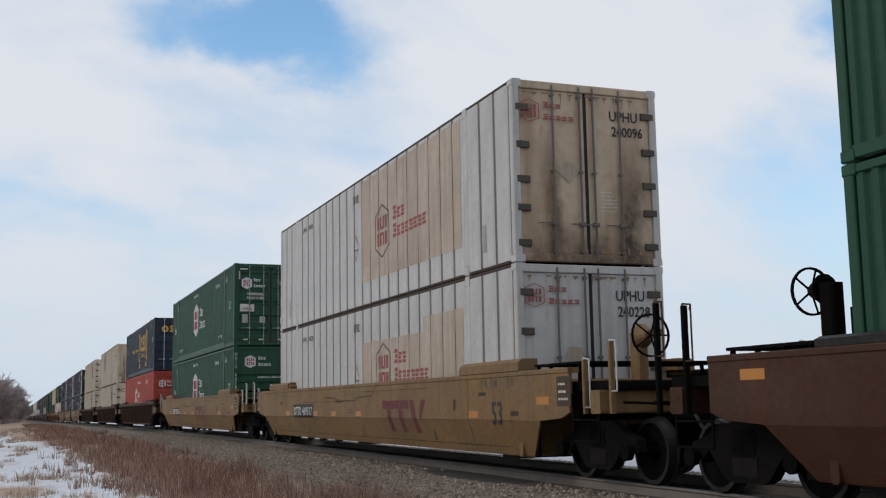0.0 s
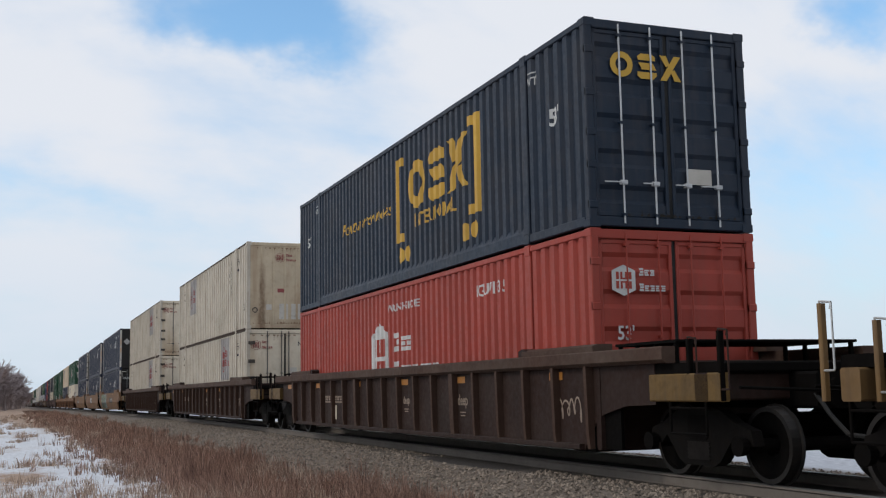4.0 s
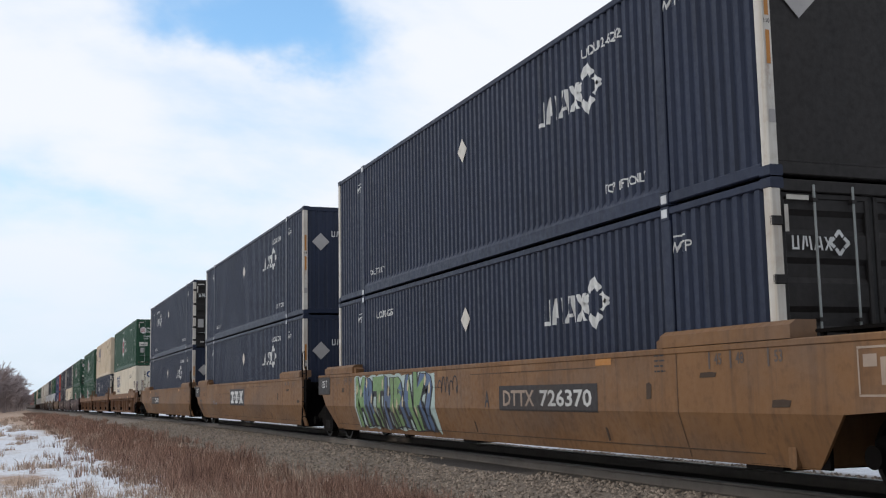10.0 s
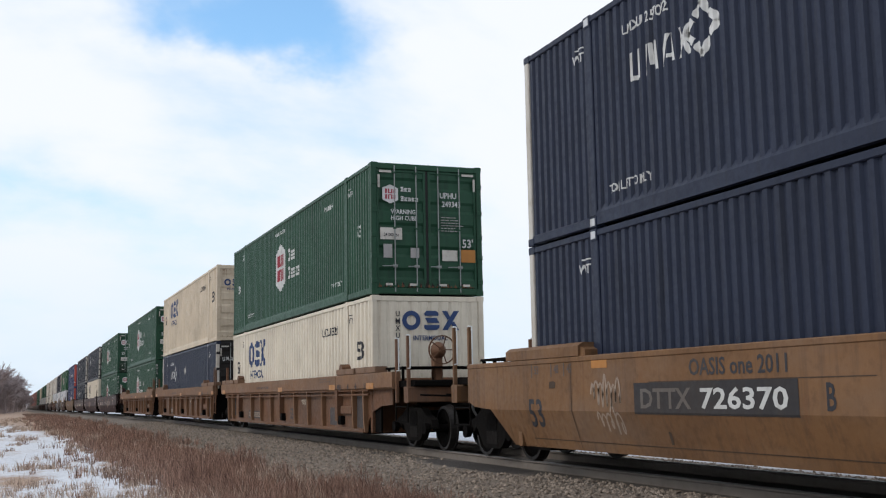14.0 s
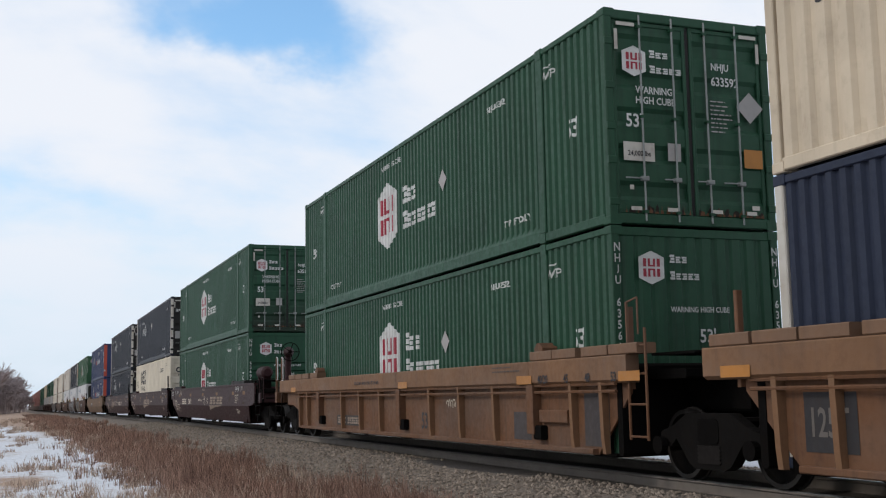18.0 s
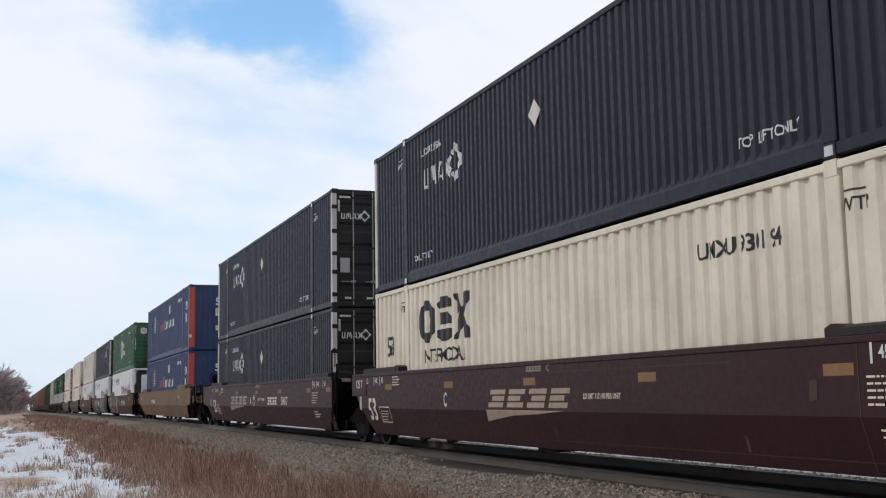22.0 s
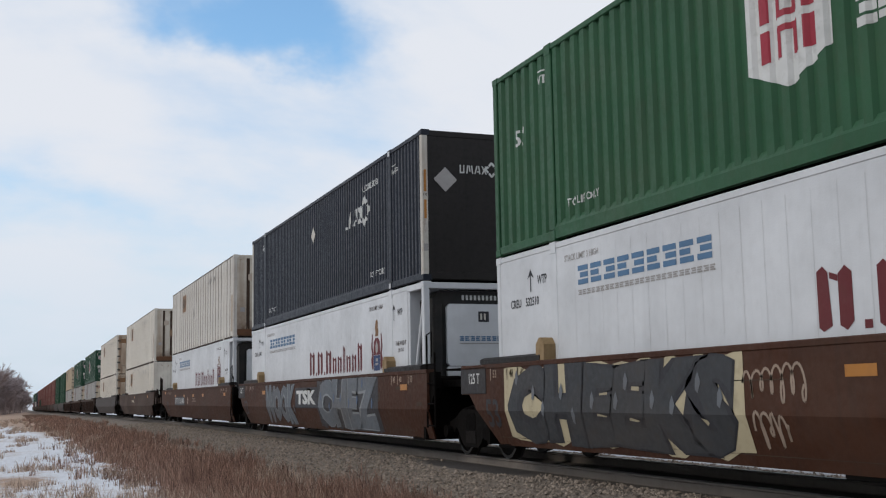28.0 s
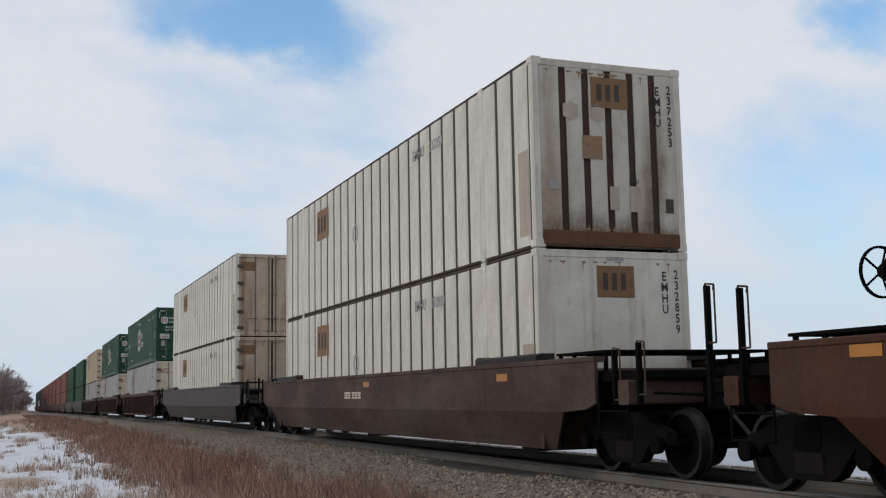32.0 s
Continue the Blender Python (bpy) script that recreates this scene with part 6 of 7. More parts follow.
        for a, b in ((0.95, 1.88), (2.07, L - 2.07), (L - 1.88, L - 0.13)):
            part("side_wall", ("reefer", a), lambda: side_sheet("smooth", a, b, 0.10, H - 0.05), "fresh_white", c, at=m)
    part("side_wall", "extra", lambda: side_sheet("smooth", 0.13, 0.95, 0.10, H - 0.05), "fresh_white", c, at=pose(0, L, 0, 0, 0, 180) @ pose(0, 14.95 + 0.12, 0))
    part("bulkhead", "b", lambda: Shape().slab(-HW + 0.02, HW - 0.02, 0.86, 0.98, 0.05, H - 0.05), "fresh_white", c)
    part("end_header", "r", lambda: Shape().slab(-HW + 0.11, HW - 0.11, 0.01, 0.12, H - 0.14, H - 0.02), "fresh_white", c)
    for s in (-1, 1):
        part("frame_brace", s, lambda: Shape().rod((s * (HW - 0.06), 0.10, H - 0.18), (s * (HW - 0.06), 0.84, 0.55), 0.04, 8), "fresh_white", c)
        part("frame_rail", s, lambda: Shape().slab(s * (HW - 0.05) - 0.05, s * (HW - 0.05) + 0.05, 0.12, 0.90, H - 0.14, H - 0.02), "fresh_white", c)
    u = part("cooling_unit", "u", lambda: Shape().prism(oct_(-1.06, 0.80, 0.75, H - 0.17, 0.14), "y", 0.16, 0.87), "rubber", c, "black cooling unit housing")
    part("unit_cover", "u", lambda: Shape().prism(oct_(-0.80, 0.72, 1.31, H - 0.42, 0.06), "y", 0.09, 0.17), "fresh_white", u, "white moulded cover")
    part("unit_lower_cover", "u", lambda: Shape().prism(oct_(-0.80, 0.72, 0.50, 1.30, 0.03), "y", 0.10, 0.18), "fresh_white", u, "white moulded cover")
    for s in (-1, 1):
        part("unit_grille", s, lambda: Shape().slab(-0.13 + s * 0.83 - 0.10, -0.13 + s * 0.83 + 0.08, 0.10, 0.17, 0.98, H - 0.42, 0.03), "rubber", u, "black side grille")
    paint(c, "maker_plate", Flat().bars(-0.42, 0, 0.84, 0.09, 10, 0.25), "ink_white", "end", (-0.05, 0.150, H - 0.34))
    paint(c, "maker_badge", Flat().rect(-0.11, -0.1, 0.11, 0.1), "ink_black", "end", (-0.05, 0.084, 2.24))
    paint(c, "maker_badge_mark", Flat().bars(-0.07, -0.06, 0.15, 0.12, 2, 0.35), "sticker", "end", (-0.05, 0.080, 2.24))
    paint(c, "word_mark", Flat().word(-0.5, 0, 1.0, 0.09, 9), "ink_blue", "end", (-0.05, 0.084, 1.78))
    paint(c, "word_line", Flat().rect(-0.5, 0, 0.5, 0.02), "grey_patch", "end", (-0.05, 0.084, 1.72))
    paint(c, "container_number", Flat().column("CREU", 0, 0, 0.13, 1.25), "ink_black", "end", (HW - 0.06, -0.008, 2.55))
    # near long side
    paint(c, "word_mark", Flat().word(0, 0, 3.2, 0.26, 9), "ink_blue", "side", (SX, 13.45, 2.22), "smooth")
    paint(c, "word_line", Flat().word(0, 0, 3.2, 0.07, 26), "grey_patch", "side", (SX, 13.45, 2.08), "smooth")
    paint(c, "lettering", Flat().text("STACK LIMIT 3 HIGH", 0, 0, 0.09), "grey_patch", "side", (SX, L - 2.8, 2.62), "smooth")
    paint(c, "lettering", Flat().text("STACK LIMIT 3 HIGH", 0, 0, 0.09), "ink_brown", "side", (SX, 3.0, 2.62), "smooth")
    f = Flat()
    # heavy old-style word in blocks: tall, broken strokes of uneven height
    x, heights = 0.0, (0.62, 0.08, 0.60, 0.08, 0.60, 0.42, 0.42, 0.66, 0.42, 0.42, 0.66)
    for i, h in enumerate(heights):
        w = 0.10 if h < 0.2 else 0.52 if i in (0, 2, 4) else 0.20 if h == 0.66 and i == 7 else 0.36
        if h < 0.2:
            f.rect(x, 0, x + w, h)
        else:
            f.poly([(x, 0.04), (x + w * 0.12, 0), (x + w * 0.36, 0.05), (x + w * 0.30, h * 0.9), (x + w * 0.16, h), (x, h * 0.92)])
            f.poly([(x + w * 0.56, 0.05), (x + w * 0.74, 0), (x + w * 0.92, 0.08), (x + w * 0.92, h * 0.86), (x + w * 0.75, h * 0.97), (x + w * 0.56, h * 0.85)])
            f.poly([(x + w * 0.34, h * 0.80), (x + w * 0.55, h * 0.74), (x + w * 0.55, h * 0.84), (x + w * 0.34, h * 0.90)])
        x += w + 0.09
    paint(c, "word_mark", f, "ink_maroon", "side", (SX, 8.65, 1.30), "smooth", "dark red heavy lettering shapes")
    # heraldic crest: shield in two fields, two supporters, a lion above
    paint(c, "crest", shrunk().poly([(-0.26, 0), (0.26, 0), (0.28, 0.40), (-0.28, 0.40)]), "ink_navy", "side", (SX, 2.95, 1.30), "smooth", "navy lower field of a heraldic shield")
    paint(c, "crest_field", shrunk().poly([(-0.28, 0.41), (0.28, 0.41), (0.26, 0.75), (0.12, 0.86), (-0.12, 0.86), (-0.26, 0.75)]), "ink_maroon", "side", (SX, 2.95, 1.30), "smooth")
    paint(c, "crest_band", shrunk().poly([(-0.09, 0.50), (0.0, 0.44), (0.09, 0.50), (0.11, 0.66), (0.0, 0.78), (-0.11, 0.66)]).rect(-0.12, 0.14, 0.12, 0.20).rect(-0.08, 0.24, 0.10, 0.32), "grey_patch", "side", (SX - 0.003, 2.95, 1.30), "smooth")
    for s in (-1, 1):
        pts = [(0.31, 0.02), (0.44, 0.06), (0.50, 0.30), (0.42, 0.45), (0.49, 0.62), (0.41, 0.98), (0.34, 0.95), (0.37, 0.68), (0.30, 0.45)]
        paint(c, "crest_supporter", shrunk().poly([(s * p, q) for p, q in (pts if s > 0 else pts[::-1])]), "ink_maroon", "side", (SX, 2.95, 1.30), "smooth")
    paint(c, "crest_lion", shrunk().poly([(-0.13, 0.90), (0.12, 0.90), (0.15, 1.05), (0.09, 1.13), (0.12, 1.26), (0.02, 1.35), (-0.07, 1.30), (-0.15, 1.17), (-0.10, 1.02)]), "bronze", "side", (SX, 2.95, 1.30), "smooth", "gold lion shape")
    for y in (1.55, L - 1.45):
        paint(c, "handling_mark", Flat().text("WTP", 0.14, 0, 0.13, 0.8).rect(-0.255, -0.16, -0.225, 0.10).poly([(-0.35, 0.04), (-0.24, 0.18), (-0.13, 0.04), (-0.24, 0.09)]), "ink_black", "side", (SX, y, 2.42), "smooth")
    seams = Flat()
    for i in range(31):
        seams.rect(-2.3 - i * 0.375, 0.34, -2.292 - i * 0.375, H - 0.2)
    paint(c, "weld_seam", seams, "pale_grey", "side", (SX + 0.002, 0, 0), "smooth")
    paint(c, "container_number", Flat().text("CREU", -0.32, 0, 0.13).text(digits, 0.25, 0, 0.13), "ink_black", "side", (SX, L - 1.0, 2.12), "smooth")
    paint(c, "lettering", Flat().text("TARE WEIGHT", 0, 0, 0.09, 0.8).text("(LB) 13230", 0, -0.14, 0.09, 0.8), "ink_brown", "side", (SX, 1.38, 1.80), "smooth")
    return c


def blue_box(label):
    c = make_container("freight_container", label, "corr", "blue", "upright", posts="orange_red", kind="posted")
    for s in (-1, 1):
        part("post_face", s, lambda: Shape().slab(min(s * (HW - 0.11), s * (HW - 0.25)), max(s * (HW - 0.11), s * (HW - 0.25)), -0.003, 0.05, 0.14, H - 0.12, 0.006), "orange_red", c)
    rnd = random.Random(2)
    paint(c, "word_mark", Flat().word(0, 0, 1.5, 0.34, 5, 0.08), "ink_faded_red", "side", (SX, 10.5, 1.42), "corr")
    f, x = Flat(), 0.0
    for i in range(8):
        h = 0.5 if i == 0 else 0.36
        f.rect(x, 0, x + 0.11, h, 0.06).rect(x + 0.22, 0, x + 0.33, h, 0.06)
        x += 0.46
    paint(c, "word_mark", f, "ink_white", "side", (SX, 8.8, 1.42), "corr")
    g = Flat()
    for k in range(7):
        w = 0.36 * math.sqrt(max(0.05, 1 - ((k - 3) / 3.6) ** 2))
        g.rect(-w, (k - 3) * 0.13, w, (k - 3) * 0.13 + 0.07)
    paint(c, "globe_mark", g, "sticker", "side", (SX, 12.8, 1.9), "corr")
    paint(c, "length_mark", Flat().text("53", 0, 0, 0.36, 0.9), "ink_white", "side", (SX, 1.0, 2.05), "corr")
    paint(c, "height_plate", Flat().rect(-0.16, -0.2, 0.16, 0.2), "sticker", "side", (SX, 1.0, 1.5), "corr")
    paint(c, "height_plate", Flat().rect(-0.16, -0.2, 0.16, 0.2), "sticker", "side", (SX, 6.8, 2.3), "corr")
    paint(c, "container_number", Flat().word(0, 0, 1.1, 0.14, 7), "ink_white", "side", (SX, 3.8, 2.4), "corr")
    end_text(c, [("53", 0.05, 2.16, 0.34)], "ink_white")
    end_stickers(c, [(0.08, 1.68, 0.44, 0.34, "sticker"), (0.1, 0.98, 0.46, 0.22, "sticker"), (0.08, 0.72, 0.18, 0.16, "amber"), (0.98, 0.92, 0.08, 0.26, "sticker")])
    end_stickers(c, [(-1.23, 0.62, 0.14, 0.14, "sticker")], -0.006)
    end_text(c, [("110\"", 0.08, 1.72, 0.17)], "ink_black", EY - 0.003)
    end_text(c, [("24,000lbs", 0.1, 0.96, 0.075)], "ink_black", EY - 0.003)
    paint(c, "container_number", Flat().column("UMXU", 0, 0, 0.10, 1.3), "sticker", "end", (0.78, EY, 2.5))
    return c


def red_box():
    c = make_container("freight_container", "red corrugated steel freight container with a white gate badge", "corr", "red", "doors", rods="red")
    hex_badge(c, "side", 9.3, 1.45, 1.2, 1.5, "corr", face="ink_white", mark="red", wx=0.95, ww=2.6, rows=((0.08, 3), (-0.30, 7)))
    paint(c, "lettering", Flat().text("WARNING HIGH CUBE", 0, 0, 0.15), "ink_white", "side", (SX, 7.8, 2.45), "corr")
    paint(c, "container_number", Flat().text("HGIU 71035", 0, 0, 0.2), "ink_white", "side", (SX, 3.5, 2.4), "corr")
    hex_badge(c, "end", -0.82, 2.2, 0.36, 0.42, "smooth", wx=0.24, ww=0.42, mark="red")
    end_text(c, [("53'", -0.8, 1.5, 0.2)], "ink_white", 0.012)
    return c


def far_container(mat, label, style="corr", end="doors"):
    """A container that only shows far down the line: the same shape in fewer parts."""
    c = thing("freight_container", label, "container", "stacked freight containers")
    for m in (None, TURN):
        part("side_wall", (style, "far"), lambda: side_sheet(style, 0.12, L - 0.12, 0.04, H - 0.02), mat, c, at=m)
    part("roof", "r", roof_sheet, mat, c)
    part("rear_wall", "flat", lambda: Shape().slab(-HW + 0.02, HW - 0.02, 0.012, 0.06, 0.03, H - 0.03, 0.004), mat, c, at=TURN)
    part("floor_frame", "f", lambda: Shape().box(-HW + 0.09, HW - 0.09, 0.13, L - 0.13, 0.05, 0.16), "under", c)
    for sgn in (-1, 1):
        x0, x1 = (-HW + 0.1, -0.03) if sgn < 0 else (0.03, HW - 0.1)
        part("door", ("far", sgn), lambda: grooves(0.1, H - 0.1, 5, 0.03, 0.03, x0, x1), mat, c)
        for y in (0.0, L):
            part("corner_post", ("far", sgn, y), lambda: Shape().slab(min(sgn * HW, sgn * (HW - 0.12)), max(sgn * HW, sgn * (HW - 0.12)), y if y == 0 else y - 0.13, 0.13 if y == 0 else y, 0, H), mat, c)
    return c


# ---- car markings ----
def amber_marks(car, ys, ribbed=False, z=1.12, ink="amber"):
    for y in ys:
        car_paint(car, "reflector", Flat().rect(-0.2, -0.055, 0.2, 0.055), ink, y, z, ribbed)


def length_number(car, ink, y, z=0.6, h=0.44):
    car_paint(car, "length_mark", Flat().text("53", 0, 0, h, 0.9), ink, y, z)


def reporting_marks(car, y, z, w, letters="", digits="", ink="ink_white", panel="mark_grey", h=0.2, ribbed=False, faded=None):
    """The car's mark and number on a dark panel; unread ones stay slim bars."""
    if panel:
        car_paint(car, "mark_panel", Flat().rect(-w / 2, -h * 0.8, w / 2, h * 0.8), panel, y, z, ribbed)
    rows = [(Flat().fit(letters, -w * 0.45, -h / 2, -w * 0.10, h / 2, 0.02) if letters else Flat().word(-w * 0.45, -h / 2, w * 0.35, h, 4), faded or ink),
            (Flat().fit(digits, -w * 0.04, -h / 2, w * 0.45, h / 2, 0.02) if digits else Flat().word(-w * 0.04, -h / 2, w * 0.49, h, 6), ink)]
    for f, i in rows:
        car_paint(car, "reporting_mark", f, i, y, z, ribbed).location.x = -0.003


def graffiti(car, word, y0, y1, z0, z1, fill, edge, back=None, seed=1, lean=0.0, shine=None, other=None, rim="graf_rim"):
    """A big sprayed word: ragged ground, fat outline, body and drips or flashes."""
    rnd = random.Random(seed)
    w, zc, h = y0 - y1, (z0 + z1) / 2, (z1 - z0) / 2
    if back:
        n = 22
        top = [(w * (i / n * 1.04 - 0.02), min(h * rnd.uniform(0.86, 1.08), 1.31 - zc)) for i in range(n + 1)]
        low = [(w * (i / n * 1.04 - 0.02), -h * rnd.uniform(0.84, 1.05)) for i in range(n, -1, -1)]
        car_paint(car, "graffiti_ground", Flat().poly(top + low), back, y0, zc)
    for name, m, bold, ink, o in (("graffiti_outline", 0.0, 0.125, edge, 0.004), ("graffiti_rim", 0.03, 0.082, rim, 0.006), ("graffiti", 0.05, 0.055, fill, 0.008)):
        f = Flat().fit(word, w * m * 0.2, -h * (1 - m), w * (1 - m * 0.2), h * (1 - m), bold, lean)
        # the hand's swing: letters swell, sink and lean
        f.p = [(a + 0.16 * noise.noise((a * 1.3, b * 1.6, seed)), max(-h, min(h, b * (1.0 + 0.22 * noise.noise((a * 0.9, 3.0, seed))) + 0.10 * noise.noise((a * 1.1, b * 2.0, seed + 9))))) for a, b in f.p]
        if other and name == "graffiti":
            # every second letter in the other colour
            g = Flat()
            g.p = list(f.p)
            odd = lambda q: int(sum(f.p[i][0] for i in q) / len(q) / w * len(word)) % 2 == 1
            g.f, f.f = [q for q in f.f if odd(q)], [q for q in f.f if not odd(q)]
            car_paint(car, name, g, other, y0, zc).location.x = -o
        car_paint(car, name, f, ink, y0, zc).location.x = -o
    f = Flat()
    for i in range(len(word) * 2):
        x, q = w * (i + rnd.uniform(0.2, 0.8)) / (len(word) * 2), rnd.uniform(-0.7, 0.6) * h
        f.poly([(x, q), (x + 0.05, q - 0.03), (x + 0.11, q + 0.09), (x + 0.06, q + 0.2), (x + 0.01, q + 0.12)])
    car_paint(car, "graffiti_flash", f, shine or edge, y0, zc).location.x = -0.012


def scrawl(car, y, z, w, h, ink, seed, n=5, ribbed=False):
    """A thin hand-drawn tag of loops and strokes."""
    rnd, f = random.Random(seed), Flat()
    size = [rnd.uniform(0.45, 1.0) for _ in range(n + 1)]
    loop = [rnd.uniform(0.1, 0.75) for _ in range(n + 1)]
    pts = []
    for i in range(n * 14 + 1):
        u = i / 14
        k = min(int(u), n)
        a = 2 * math.pi * u
        pts.append((w * (u / n - 0.5) - w / n * loop[k] * math.cos(a) * 0.6, h * 0.5 * size[k] * math.sin(a) + 0.08 * h * math.sin(a * 0.37 + seed)))
    t = 0.010 + 0.012 * h
    for (x0, z0), (x1, z1) in zip(pts, pts[1:]):
        d = math.hypot(x1 - x0, z1 - z0) or 1.0
        e = (-(z1 - z0) / d * t, (x1 - x0) / d * t)
        f.poly([(x0 - e[0], z0 - e[1]), (x1 - e[0], z1 - e[1]), (x1 + e[0], z1 + e[1]), (x0 + e[0], z0 + e[1])])
    car_paint(car, "chalk_tag", f, ink, y, z, ribbed)


def capacity_marks(car, y, ink, d=1):
    for o, s in ((0.0, "53"), (0.62, "48"), (1.0, "45")):
        car_paint(car, "length_mark", Flat().rect(-0.14, -0.1, -0.11, 0.1).text(s, 0.03, 0, 0.12), ink, y - d * o, 1.18)

# where the containers' front ends lie along the train
FRONT = (-8.05, 15.32, 38.78, 62.59, 86.14, 109.69, 133.31, 152.91, 172.49, 196.47, 216.13, 235.58, 259.36, 278.81,
         298.4, 322.09, 346.03, 365.58, 384.99, 408.68, 432.58, 455.78, 479.08, 501.48, 523.28)

MARK_SHIFT = (0.49, -0.35, -0.01, -0.05, 0.08, 0.13, -0.41, 0.04, -0.28, 0.03, 0.02, -0.12, 0.01, 0.25, -0.01, 0.21, -0.01, 0.02, -0.09, -0.11)


def trucks_for(i, near, far):
    if near == "coupler":
        put(truck("", 0), FRONT[i] - 2.0, RT)
    if far == "coupler":
        put(truck("", 0), FRONT[i] + L + 2.0, RT)
    else:
        put(truck("", 0), (FRONT[i] + L + FRONT[i + 1]) / 2, RT)


def car(i, label, style, mat, near="coupler", far="coupler", **k):
    c = make_car(label, style, mat, near, far, **k)
    put(c, FRONT[i])
    MARKS[c.name] = MARK_SHIFT[i] if i < len(MARK_SHIFT) else 0.0
    trucks_for(i, near, far)
    return c


YELLOW = "ochre yellow smooth-sided well car with faded lettering"
RIBBED = "rusty dark brown ribbed well car with yellow end sills"
TAN = "faded tan smooth-sided well car of an articulated set"
ORANGE = "faded orange ribbed well car of an articulated set"
MAROON = "maroon smooth-sided well car of an articulated set"
RUST = "rust-brown smooth-sided well car covered with graffiti"
DARK = "dark brown smooth-sided well car, grimy"

# 0: the car that leaves as the clip begins
stack(FRONT[0], green_box("doors", "green", "HGIU", "645110"), green_box("doors", "green", "HGIU", "640882"))
c = car(0, "rust-brown smooth-sided well car with dark graffiti", "smooth", "rust_car", brake_far=True)
amber_marks(c, (16.9, 12.0))
length_number(c, "ink_black", 14.6, 0.55, 0.5)
scrawl(c, 13.5, 0.6, 2.6, 0.6, "graf_dark", 3)
# 1
stack(FRONT[1], panel_box("240228", "white", ((2.2, 8.15, 0.2, 2.12), (2.2, 4.2, 2.12, 2.4))), panel_box("240096", "sooty_door", ((2.2, 8.15, 0.52, 2.78),)))
c1 = c = car(1, YELLOW, "smooth", "yellow_car", brake_near=True)
# 2
stack(FRONT[2], green_box("grooved", "green", "HGIU", "645926"), green_box("doors", "green", "HGIU", "646038"))
c2 = car(2, YELLOW, "smooth", "yellow_car")
for k in (c, c2):
    f = Flat().rect(-1.15, 0.16, 0.42, 0.32, -0.04).rect(-0.78, -0.28, -0.55, 0.155, -0.12).rect(-0.08, -0.28, 0.15, 0.155, -0.12).rect(0.72, -0.28, 0.94, 0.32, -0.28).poly([(0.98, 0.02), (1.08, -0.06), (1.3, 0.32), (1.08, 0.32)])
    car_paint(k, "owner_mark", f, "ink_maroon", 6.2 if k is c2 else 5.25, 0.64, label="dark red owner's mark in plain strokes")
    length_number(k, "ink_black", 0.75, 0.72, 0.36)
    reporting_marks(k, 13.0, 0.76, 2.05, "DTTX" if k is c else "", "469317" if k is c else "", h=0.21)
    amber_marks(k, (1.68, 11.75, 10.1, 8.1, 14.7), z=0.70)
    car_paint(k, "notice", Flat().lines(-0.25, 0.05, 0.5, 2, 0.03, 0.06, 5), "ink_black", 9.7, 0.95)
    car_paint(k, "notice", Flat().lines(-0.3, 0.05, 0.6, 2, 0.03, 0.06, 7), "ink_black", 8.6, 0.72)
    car_paint(k, "caution_plate", Flat().rect(-0.2, -0.2, 0.2, 0.2), "seam", -1.5, 1.02)
    car_paint(k, "caution_print", Flat().lines(-0.15, 0.08, 0.3, 3, 0.05, 0.1, 4), "sticker", -1.5, 1.02).location.x = -0.003
    amber_marks(k, (-0.85,), z=0.9)
    car_paint(k, "panel_seam", Flat().rect(-8.0, -0.012, 8.0, 0.012), "tan_car", 8.0, 0.62)
    f = Flat()
    for y0, z0, y1, z1 in ((10.9, 1.07, 10.0, 1.05), (10.0, 1.05, 9.85, 0.98), (9.85, 0.98, 8.35, 0.98), (8.35, 0.98, 8.2, 1.05), (8.2, 1.05, 7.15, 1.06), (7.15, 1.06, 6.85, 1.25)):
        f.poly([(-y0, z0 - 0.012), (-y1, z1 - 0.012), (-y1, z1 + 0.012), (-y0, z0 + 0.012)])
    car_paint(k, "weld_seam", f, "seam", 0.0, 0.0)
# 3
stack(FRONT[3], red_box(), lettered_box("doors", "dark_blue", "ink_gold", label="dark blue corrugated freight container with large gold lettering"))
c3 = car(3, RIBBED, "ribbed", "brown_car", end_mat="brown_car")
# 4
stack(FRONT[4], aged_box("doors", "630310", 4.05), aged_box("posts", "630783", 12.1, end_mat="run_end"))
c4 = car(4, RIBBED, "ribbed", "brown_car")
# 5
stack(FRONT[5], aged_box("doors", "630299", 4.05), aged_box("doors", "630510", 4.05))
c5 = car(5, RIBBED, "ribbed", "brown_car")
for k in (c3, c4, c5):
    reporting_marks(k, 12.5, 0.72, 1.7, "DTTX" if k is c5 else "", "620199" if k is c5 else "", ink="ink_faded", panel=None, h=0.16, ribbed=True)
    amber_marks(k, (1.0, 4.55, 7.42, 10.56, 13.95, 17.0), True, 1.05)
    for s in (-1, 1):
        for e, d in ((0.0, -1), (L, 1)):
            part("end_sill_cap", (s, e), lambda: Shape().slab(min(s * (CW - 0.14), s * (CW - 0.02)), max(s * (CW - 0.14), s * (CW - 0.02)), min(e + d * 1.62, e + d * 3.02), max(e + d * 1.62, e + d * 3.02), 0.71, 1.02, 0.015), "sill_yellow", k, "yellow end sill")
    car_paint(k, "stencil", Flat().rect(-0.13, -0.16, 0.13, 0.16), "ink_cream", 12.4, 0.42, True)
    for y, h in ((7.33, 0.2), (4.46, 0.24)):
        car_paint(k, "chalk_tag", Flat().text("deep", 0, 0, h, 0.9).rect(-0.12, -h * 0.78, 0.12, -h * 0.7).rect(-0.10, -h * 1.0, 0.10, -h * 0.92), "ink_faded", y, 0.69, True)
